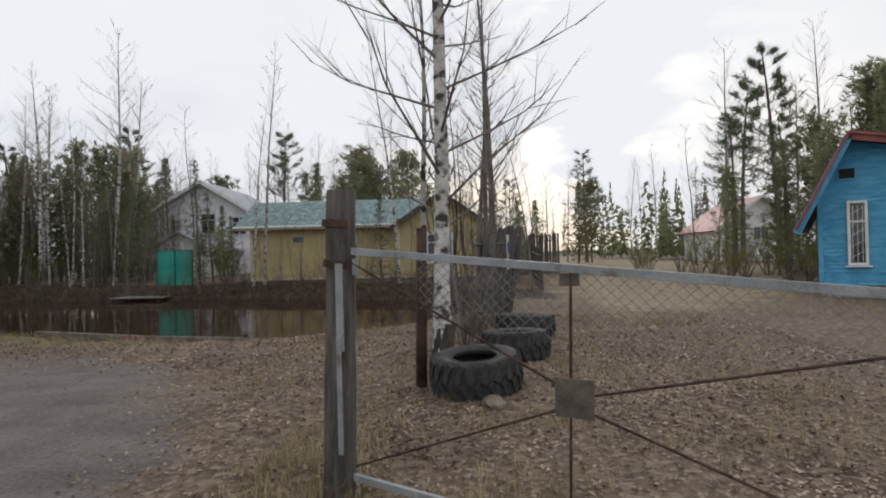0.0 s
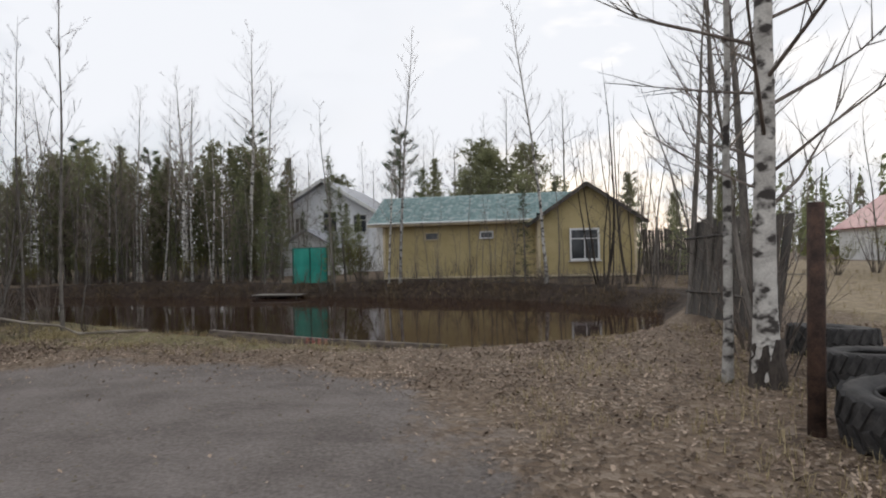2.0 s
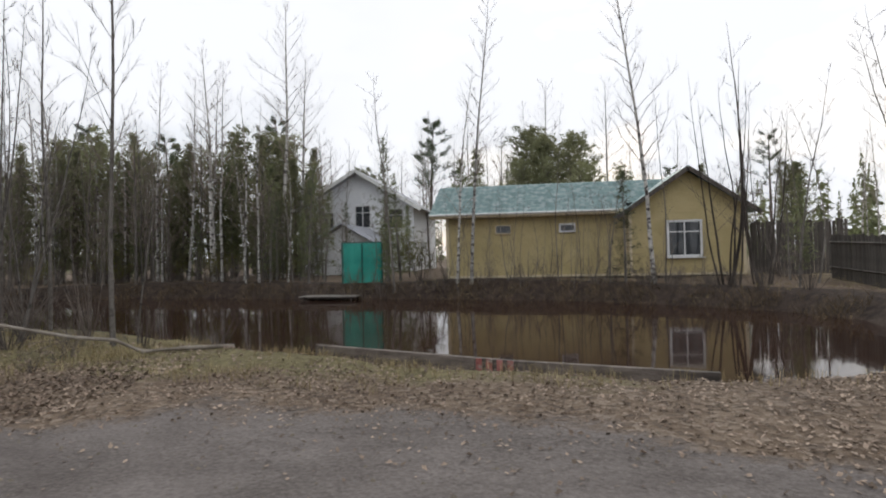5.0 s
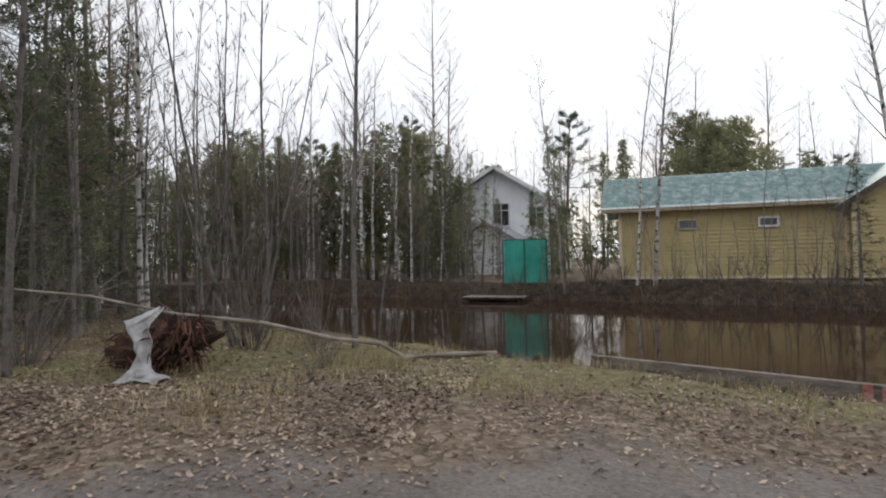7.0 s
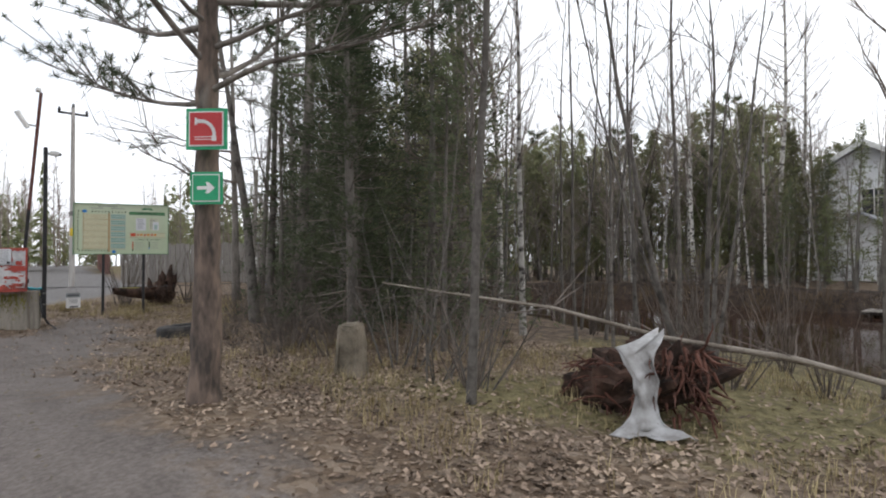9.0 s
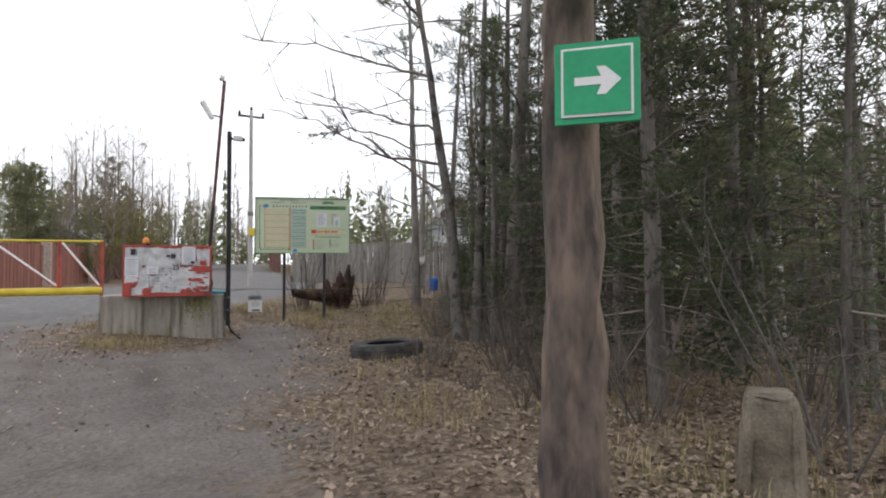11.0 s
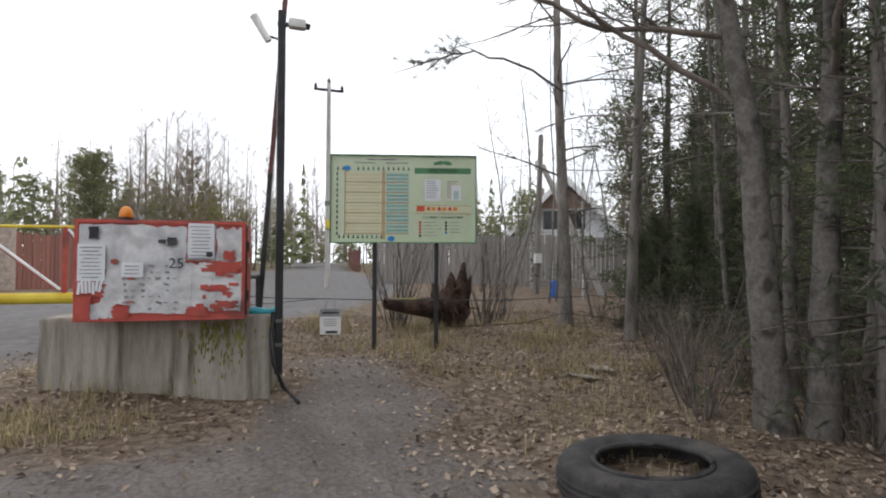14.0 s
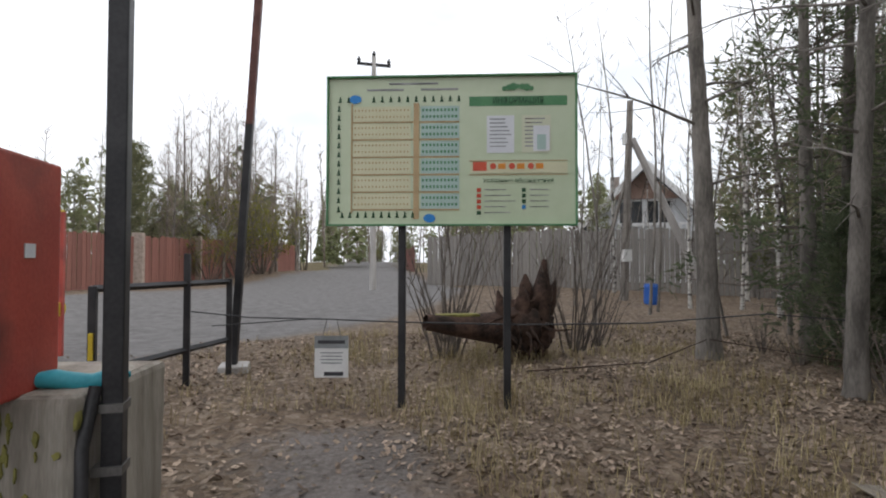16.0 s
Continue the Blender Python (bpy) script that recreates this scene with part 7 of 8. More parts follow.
def barrier_gate():
    g = thing("barrier_gate", "red and yellow steel barrier gate across the road", "gate", (-31.2, 5.7, 0.0))
    way = Vector((-0.132, -0.991, 0))
    up = lambda s, z: way * s + Vector((0, 0, z))
    part("beam", new_rod(up(0, 0.66), up(9.2, 0.62), 0.095, n=12), M["yellow_pipe"], g, "yellow bottom pipe")
    part("top_rail", new_rod(up(0, 1.86), up(9.2, 1.86), 0.028, n=8), M["yellow_pipe"], g, "thin yellow top rail")
    stops = [0.02, 0.9, 2.25, 3.6, 4.95, 6.3, 7.65, 9.1]
    for k, q in enumerate(stops):
        low = gz(-31.2 + way.x * q, 5.7 + way.y * q) - 0.05 if k in (0, 7) else 0.7
        part("post", new_box(up(q, (low + 1.86) / 2), (0.07, 0.07, 1.86 - low), 0.004), M["red_metal"], g)
        if k:
            a, b = up(q - 0.05, 1.8), up(stops[k - 1] + 0.06, 0.78)
            part("brace", new_rod(a, b, 0.035, n=6), M["red_metal"], g, "red brace")
            part("brace_strip", new_rod(a + Vector((0.025, 0, 0.02)), b + Vector((0.025, 0, 0.02)), 0.026, n=6), M["white_sign"], g, "white stripe")


barrier_gate()


def utility_pole():
    p = thing("utility_pole", "grey concrete power pole with a crossarm and three insulators", "utility pole", (-43.83, 11.2, 0.2))
    part("pole", new_rod((0, 0, -0.3), (0, 0, 8.75), 0.13, 0.08, 8), M["concrete_light"], p)
    part("crossarm", new_box((0, 0, 8.45), (0.09, 1.25, 0.09)), M["black_steel"], p)
    for y, z in ((-0.56, 8.5), (0.0, 8.75), (0.56, 8.5)):
        i = part("insulator", new_rod((0, y, z), (0, y, z + 0.2), 0.055, 0.035, 10), M["dark"], p)
        part("skirt", new_rod((0, y, z + 0.08), (0, y, z + 0.12), 0.085, 0.06, 10), M["dark"], i)
    part("meter_box", new_box((0.16, 0.05, 2.7), (0.2, 0.34, 0.36), 0.02), M["yellow_pipe"], p, "yellow plate")
    part("band", new_rod((0, 0, 3.5), (0, 0, 3.7), 0.14, n=8), M["wire"], p)


utility_pole()


def braced_pole():
    z = gz(-36.4, 16.9)
    p = thing("braced_pole", "short concrete pole with two slanted struts and wires", "utility pole", (-36.4, 16.9, z))
    part("pole", new_rod((0, 0, -0.2), (0.2, 0.1, 5.3), 0.13, 0.09, 6), M["wood_grey"], p)
    part("strut", new_rod((0.9, 2.1, -0.2), (0.2, 0.15, 4.3), 0.12, 0.09, 6), M["concrete_light"], p)
    part("strut", new_rod((-0.5, -0.7, -0.2), (0.15, 0.05, 3.4), 0.05, 0.05, 6), M["wood_grey"], p)
    part("box", new_box((0.12, 0.05, 4.3), (0.16, 0.2, 0.3), 0.01), M["white_paint"], p)
    part("meter", new_box((0.15, 0.0, 1.2), (0.14, 0.24, 0.32), 0.01), M["white_paint"], p)


braced_pole()


def barrel():
    bm = bmesh.new()
    for z0, z1, r0, r1 in ((0, .1, .17, .19), (.1, .12, .2, .2), (.12, .4, .19, .19), (.4, .43, .2, .2), (.43, .5, .19, .17)):
        rod(bm, (0, 0, z0), (0, 0, z1), r0, r1, 16)
    solo("plastic_barrel", bm, M["blue_plastic"], "small blue plastic barrel by the fence", "barrel", (-35.2, 16.9, gz(-35.2, 16.9)))


barrel()


# ---- tyres ----
def tyre(name, R, r_in, h, at, turn, label, lugs=0, tilt=(0, 0)):
    """A lying tyre: rounded carcass, hollow inside, tread lugs."""
    t = thing(name, label, "tyre", at, turn, group="old tyres")
    t.matrix_basis = pose(*at, tilt[0], tilt[1], turn)
    prof = [(r_in, h * 0.16), (r_in + 0.03, h * 0.08), (R * 0.8, 0), (R * 0.94, h * 0.04), (R * 0.99, h * 0.14), (R, h * 0.5), (R * 0.99, h * 0.86), (R * 0.94, h * 0.96), (R * 0.8, h), (r_in + 0.03, h * 0.92), (r_in, h * 0.84), (r_in + 0.03, h * 0.78), (R * 0.9, h * 0.84), (R * 0.92, h * 0.16), (r_in + 0.03, h * 0.22)]
    V, F, n, k = [], [], 44, len(prof)
    for i in range(n):
        a = 2 * math.pi * i / n
        for r, z in prof:
            V.append(Vector((r * math.cos(a), r * math.sin(a), z)))
    for i in range(n):
        for j in range(k):
            F.append((i * k + j, ((i + 1) % n) * k + j, ((i + 1) % n) * k + (j + 1) % k, i * k + (j + 1) % k))
    part("carcass", raw("carcass", V, F, M["rubber"]), None, t)
    for zz in (0.1, 0.9):
        V, F = [], []
        tube(V, F, [Vector((r_in * 1.02 * math.cos(k * math.pi / 18), r_in * 1.02 * math.sin(k * math.pi / 18), h * zz)) for k in range(37)], [0.018] * 37, 6)
        part("bead", raw("bead", V, F, M["rubber"]), None, t)
    if not lugs:
        for zz in (0.3, 0.42, 0.58, 0.7):
            V, F = [], []
            tube(V, F, [Vector((R * 1.002 * math.cos(k * math.pi / 24), R * 1.002 * math.sin(k * math.pi / 24), h * zz)) for k in range(49)], [0.009] * 49, 5)
            part("tread_rib", raw("tread_rib", V, F, M["rubber"]), None, t)
    if lugs:
        me = finish(new_box((0, 0, 0), (0.05, 2 * math.pi * R / lugs * 0.48, h * 0.5), 0.008), "tread_lug", M["rubber"])
        for i in range(lugs):
            for lv in (0, 1):
                a = 2 * math.pi * (i + 0.5 * lv) / lugs
                ob = new("tread_lug", me)
                ob.parent = t
                ob.matrix_basis = Matrix.Rotation(a, 4, "Z") @ Matrix.Translation((R * 0.985, 0, h * (0.27 + 0.46 * lv))) @ Matrix.Rotation(0.45 * (1 - 2 * lv), 4, "X") @ Matrix.Rotation(0.12 * (1 - 2 * lv), 4, "Y")
    return t


tyre("tractor_tyre", 0.52, 0.27, 0.44, (0.36, 6.45, gz(0.36, 6.45) - 0.03), 10, "large worn tractor tyre lying on dry leaves", 22, (3, -4))
tyre("tractor_tyre", 0.5, 0.26, 0.42, (1.05, 8.25, gz(1.05, 8.25) - 0.03), 50, "worn tractor tyre lying beside a tree", 22, (-3, 2))
tyre("tractor_tyre", 0.52, 0.27, 0.42, (1.45, 10.0, gz(1.45, 10.0) - 0.03), 80, "old tractor tyre half sunk in grass", 22, (2, 3))
tyre("truck_tyre", 0.52, 0.31, 0.26, (-22.8, 9.68, gz(-22.8, 9.68) - 0.06), 0, "worn black truck tyre lying at the path's edge", 0, (2, -3))


# ---- field gate by the start ----
def field_gate():
    A, D = Vector((-0.72, 4.02, 0)), Vector((0.874, -0.485, 0))
    at = lambda s, z: A + D * s + Vector((0, 0, z))
    g = thing("field_gate", "sagging grey steel gate with rusty rods and chain-link mesh", "gate")
    g.matrix_basis = pose(0.01, 0, 0.0645) @ Matrix.Scale(0.957, 4)
    top = lambda s: 1.54 - 0.087 * s
    ang = math.atan2(D.y, D.x)
    L = 3.9

    def bar(name, s0, z0, s1, z1, w, d, m, label=""):
        a, b = at(s0, z0), at(s1, z1)
        q = (b - a)
        rot = Matrix.Rotation(ang, 4, "Z") @ Matrix.Rotation(-math.atan2(z1 - z0, s1 - s0), 4, "Y")
        return part(name, new_box((a + b) / 2, (q.length, d, w), 0.003, rot), m, g, label)

    bar("top_rail", -0.02, top(0), L, top(L), 0.05, 0.035, M["steel_grey"])
    bar("bottom_rail", 0, -0.1, L, -0.28, 0.05, 0.035, M["steel_grey"])
    part("stile", new_box(at(0.0, 0.72), (0.05, 0.035, 1.62), 0.003, Matrix.Rotation(ang, 4, "Z")), M["steel_grey"], g)
    part("stile", new_box(at(L, 0.45), (0.05, 0.035, 1.5), 0.003, Matrix.Rotation(ang, 4, "Z")), M["steel_grey"], g)
    part("upright", new_rod(at(1.62, -0.2), at(1.66, top(1.66)), 0.009, n=7), M["rust"], g, "rusty upright rod")
    part("gusset", new_box(at(1.65, 1.33), (0.12, 0.012, 0.075), 0.003, Matrix.Rotation(ang, 4, "Z")), M["rust_plate"], g)
    part("gusset", new_box(at(0.06, 1.42), (0.1, 0.012, 0.12), 0.003, Matrix.Rotation(ang, 4, "Z")), M["steel_grey"], g)
    part("centre_plate", new_box(at(1.66, 0.64) + Vector((0, -0.012, 0)), (0.23, 0.012, 0.23), 0.004, Matrix.Rotation(ang, 4, "Z")), M["rust_plate"], g, "rusty square plate")
    for s0, z0, s1, z1 in ((0.05, 1.45, 1.58, 0.7), (0.05, -0.02, 1.56, 0.56), (1.76, 0.66, L - 0.05, 1.15), (1.76, 0.56, L - 0.05, -0.15)):
        part("brace_rod", new_rod(at(s0, z0), at(s1, z1), 0.008, n=7), M["rust"], g, "rusty diagonal rod")
    for s0, s1 in ((0.62, 1.6), (1.7, L - 0.05)):
        bm = bmesh.new()
        cell = 0.075
        k = int((s1 - s0) / cell)
        zig = lambda i, j: at(s0 + i * cell, top(s0 + i * cell) - 0.02 - j * cell * 0.9)
        for i in range(k):
            for j in range(6):
                if j > 4 - i * 0.0 and (i * 7 + j * 3) % 5 == 0:
                    continue
                a, b, c = zig(i, j), zig(i + 0.5, j + 0.5), zig(i + 1, j)
                rod(bm, a, b, 0.0022, n=3)
                rod(bm, b, c, 0.0022, n=3)
                rod(bm, zig(i, j + 1), b, 0.0022, n=3)
                rod(bm, b, zig(i + 1, j + 1), 0.0022, n=3)
        part("chain_link", bm, M["wire"], g, "torn chain-link mesh")


field_gate()


def wooden_post():
    p = thing("wooden_post", "thick weathered wooden gate post with wire bands", "post", (-0.765, 3.87, -0.2))
    bm = bmesh.new()
    V, F = [], []
    rng = random.Random(2)
    pts = [Vector((0.012 * i * 0.6, 0.0, 0.27 * i)) for i in range(9)]
    tube(V, F, pts, [0.12, 0.115, 0.112, 0.11, 0.108, 0.108, 0.106, 0.107, 0.104], 14)
    V = [v + Vector((noise.noise(v * 9) * 0.012, noise.noise(v * 7 + Vector((3, 3, 3))) * 0.012, 0)) for v in V]
    F.append(tuple(range(len(V) - 14, len(V))))
    part("shaft", raw("shaft", V, F, M["wood_dark"]), None, p)
    for z in (1.9, 1.62):
        part("band", new_rod((0.03, 0, z), (0.035, 0, z + 0.05), 0.116, 0.114, 14), M["rust"], p, "rusty iron band")
    part("hinge_strip", new_box((0.05, -0.105, 1.35), (0.05, 0.03, 0.6), 0.004), M["steel_grey"], p)
    part("hinge_strip", new_box((0.04, -0.112, 0.75), (0.035, 0.03, 0.8), 0.004), M["steel_grey"], p)


wooden_post()

rp = bmesh.new()
rod(rp, (0, 0, -0.2), (0.05, 0.0, 1.9), 0.07, 0.065, 9)
solo("rusty_post", rp, M["rust"], "dark rusty steel pipe post beside the tyres", "post", (-0.3, 6.65, gz(-0.3, 6.65)), smooth=True)


np_ = thing("number_plate", "small blue and white house plate on a board fence", "plate", (1.32, 11.62, 0.0), 70)
part("panel", new_box((0, -0.05, 1.5), (0.2, 0.015, 0.72), 0.004), M["white_sign"], np_)
part("field", new_box((0, -0.06, 1.6), (0.17, 0.01, 0.22)), M["map_blue"], np_, "blue field")
part("field", new_box((0, -0.06, 1.28), (0.17, 0.01, 0.12)), M["map_blue"], np_, "blue field")

# ---- pond edge ----
def beam():
    b = thing("edge_beam", "long low timber edging along the pond with a red striped end", "edging")
    P = [(-9.95, 13.42), (-7.2, 12.5), (-6.6, 12.28), (-4.15, 11.72)]
    z = [-0.17, -0.2, -0.2, -0.22]
    beam_wood = surf("weathered_beam_wood", (0.09, 0.073, 0.062), (0.21, 0.175, 0.15), 3, 0.85, 0.4, fine=24, stretch=(1, 1, 4), stain=(0.05, 0.042, 0.036), stain_scale=2)
    faded = surf("faded_red_paint", (0.25, 0.075, 0.065), (0.38, 0.16, 0.14), 9, 0.85, 0.2, fine=40, stain=(0.3, 0.26, 0.23), stain_at=(0.52, 0.66), stain_scale=8)
    for i, m in ((0, "wood_grey"), (1, "white_paint"), (2, "wood_dark")):
        a, c = Vector((*P[i], z[i])), Vector((*P[i + 1], z[i + 1]))
        d = c - a
        rot = Matrix.Rotation(math.atan2(d.y, d.x), 4, "Z") @ Matrix.Rotation(-math.asin(d.z / d.length), 4, "Y")
        bm = new_box((a + c) / 2 + Vector((0, 0, -0.12)), (d.length, 0.1, 0.3), 0.012, rot)
        part("timber", bm, beam_wood, b, "" if i != 1 else "faded white painted section")
        if i == 1:
            for k in range(4):
                q = a.lerp(c, 0.12 + 0.25 * k)
                part("stripe", new_box(q + Vector((-0.02, -0.062, -0.06)), (0.09, 0.012, 0.18), 0.0, rot), faded, b, "faded red stripe")


beam()


def fallen_log():
    pts = [Vector(p) for p in ((-11.15, 12.9, 0.03), (-11.75, 12.4, 0.08), (-12.1, 12.0, 0.12), (-12.3, 11.7, 0.19), (-12.8, 11.5, 0.26), (-13.5, 11.05, 0.49), (-14.26, 10.52, 0.63), (-15.1, 10.16, 0.85), (-16.1, 9.84, 0.96), (-16.8, 9.6, 1.05))]
    for p in pts[:3]:
        p.z = gz(p.x, p.y) + 0.05
    V, F = [], []
    tube(V, F, pts, [0.032, 0.034, 0.032, 0.028, 0.025, 0.022, 0.019, 0.015, 0.011, 0.006], 8)
    tree = thing("fallen_birch", "fallen bare birch pole propped over the ground", "fallen tree")
    part("trunk", raw("trunk", V, F, M["log"]), None, tree)
    V, F = [], []
    rng = random.Random(9)
    for k in range(16):
        i = rng.randint(4, 8)
        tube(V, F, bend(rng, pts[i], Vector((rng.uniform(-1, 0.2), rng.uniform(-0.8, 0.8), rng.uniform(-0.2, 0.5))), rng.uniform(0.4, 1.0), 4, 0, 0.15), [0.009, 0.007, 0.005, 0.004, 0.002], 4)
    tagged(part("twig_mass", raw("twig_mass", V, F, M["twig"]), None, tree), kind="stuff")


fallen_log()


def root_plate():
    """An upturned root mass half wrapped in a plastic sheet."""
    x, y = -14.4, 10.48
    r = thing("root_mass", "upturned rotten tree root with dark earth", "root", (x, y, gz(x, y)))
    bm = bmesh.new()
    bmesh.ops.create_icosphere(bm, subdivisions=4, radius=0.5)
    for v in bm.verts:
        n = noise.fractal(v.co * 4.2, 0.6, 2.2, 6) * 0.36
        v.co = Vector((v.co.x * 1.08, v.co.y * 0.75, (v.co.z + 0.35) * 0.68)) * (1 + n)
        v.co.x -= 0.9 * max(0, 0.4 - v.co.z)
        v.co.y += 0.12
    part("earth", bm, M["root"], r)
    V, F = [], []
    rng = random.Random(17)
    for k in range(150):
        a = rng.uniform(0, 6.28)
        p = Vector((0.22 + math.cos(a) * rng.uniform(0.1, 0.3), -0.02 + math.sin(a) * 0.25, rng.uniform(0.08, 0.6)))
        tube(V, F, bend(rng, p, Vector((p.x * 0.8, p.y - 0.25, rng.uniform(-0.9, 0.3))), rng.uniform(0.1, 0.34), 4, -0.06, 0.3), [0.016, 0.013, 0.01, 0.006, 0.003], 4)
    for k in range(110):
        a = rng.uniform(0, 6.28)
        p = Vector((-0.25 + math.cos(a) * rng.uniform(0.1, 0.45), 0.1 + math.sin(a) * 0.35, rng.uniform(0.05, 0.45)))
        tube(V, F, bend(rng, p, Vector((rng.gauss(-0.3, 0.6), rng.gauss(-0.4, 0.5), rng.uniform(-0.6, 0.5))), rng.uniform(0.1, 0.4), 4, -0.08, 0.35), [0.012, 0.01, 0.008, 0.005, 0.002], 4)
    tagged(part("root_tangle", raw("root_tangle", V, F, M["root_red"]), None, r, "red-brown torn roots"), kind="stuff")
    s = bmesh.new()
    # height, left edge, right edge and forward reach of the hanging sheet
    rows = [(.72, .1, .16, -.02), (.66, -.04, .12, -.1), (.58, -.24, .06, -.16), (.5, -.19, .05, -.19), (.38, -.11, .08, -.2), (.24, -.1, .06, -.2), (.13, -.13, .08, -.22), (.05, -.22, .16, -.25), (.015, -.28, .26, -.31), (.012, -.16, .28, -.38)]
    nu, sub = 14, 4
    grid = []
    for j in range((len(rows) - 1) * sub + 1):
        q = min(j // sub, len(rows) - 2)
        f = j / sub - q
        z, a, b, y0 = [p + (n - p) * f for p, n in zip(rows[q], rows[q + 1])]
        line = []
        for i in range(nu + 1):
            u = i / nu
            px = a + (b - a) * u
            k = Vector((px * 4, y0 * 3, z * 4 + 7))
            fold = 0.035 * math.sin(u * 9 + 2.5 * z) + noise.noise(k * 1.7) * 0.05 + noise.noise(k * 4.3) * 0.022
            line.append(s.verts.new((px + 0.4 * fold, y0 + fold * (1 if z > 0.06 else 0.2), max(0.012, z + 0.5 * fold))))
        grid.append(line)
    for j in range(len(grid) - 1):
        for i in range(nu):
            s.faces.new((grid[j][i], grid[j][i + 1], grid[j + 1][i + 1], grid[j + 1][i]))
    ob = solo("plastic_sheet", s, M["film"], "torn whitish plastic sheet draped over the root", "plastic sheet", (-14.28, 10.18, gz(-14.1, 9.95)), 36, smooth=True)
    sol = ob.modifiers.new("thickness", "SOLIDIFY")
    sol.thickness = 0.004


root_plate()

sb = bmesh.new()
box(sb, (0, 0, 0.25), (0.3, 0.26, 0.6), 0.06)
bmesh.ops.subdivide_edges(sb, edges=sb.edges[:], cuts=2)
for v in sb.verts:
    v.co += Vector((noise.noise(v.co * 6), noise.noise(v.co * 5 + Vector((4, 0, 0))), 0.6 * noise.noise(v.co * 8))) * 0.05
    v.co.x *= 1.05 - 0.5 * max(0, v.co.z)
    v.co.y *= 1.05 - 0.5 * max(0, v.co.z)
solo("stone_stub", sb, M["stone"], "short pale weathered stone stub in dry grass", "stone", (-17.1, 9.42, gz(-17.1, 9.42)), 30)


def tree_sign(name, z, size, face, motif, label):
    s = thing(name, label, "sign", (-16.63, 7.775, z), 46)
    part("backing", new_box((0, 0.012, 0), (size, 0.014, size), 0.003), M["sign_green"], s, "green backing board")
    part("face", new_box((0, 0.0, 0), (size * 0.84, 0.008, size * 0.84)), M["white_sign"], s)
    part("field", new_box((0, -0.0055, 0), (size * 0.78, 0.004, size * 0.78)), face, s)
    u = size
    if motif == "tap":
        bm = bmesh.new()
        for k in range(8):
            a = math.pi / 2 * (1 - k / 7)
            box(bm, (-0.12 * u + 0.32 * u * math.cos(a), -0.009, -0.14 * u + 0.32 * u * math.sin(a)), (0.08 * u, 0.003, 0.11 * u), 0.0, Matrix.Rotation(-a, 4, "Y"))
        box(bm, (-0.19 * u, -0.009, 0.18 * u), (0.13 * u, 0.003, 0.09 * u))
        box(bm, (-0.24 * u, -0.0095, 0.18 * u), (0.05 * u, 0.003, 0.17 * u))
        box(bm, (0.2 * u, -0.009, -0.24 * u), (0.11 * u, 0.003, 0.12 * u))
        part("tap_mark", bm, M["white_sign"], s)
        for k in range(2):
            part("water_line", new_box((-0.02 * u, -0.009, (-0.2 - 0.06 * k) * u), (0.5 * u, 0.003, 0.015 * u)), M["white_sign"], s)
    else:
        bm = prism([(-0.26 * u, -0.05 * u), (0.05 * u, -0.05 * u), (0.0, -0.17 * u), (0.1 * u, -0.17 * u), (0.28 * u, 0), (0.1 * u, 0.17 * u), (0.0, 0.17 * u), (0.05 * u, 0.05 * u), (-0.26 * u, 0.05 * u)], 0.003)
        bmesh.ops.translate(bm, vec=(0, -0.0105, 0), verts=bm.verts)
        part("arrow", bm, M["white_sign"], s)


tree_sign("water_point_sign", 2.31, 0.325, M["sign_red"], "tap", "square red sign with a white pipe bend in a green frame")
tree_sign("arrow_sign", 1.845, 0.255, M["sign_green"], "arrow", "small green sign with a white arrow")


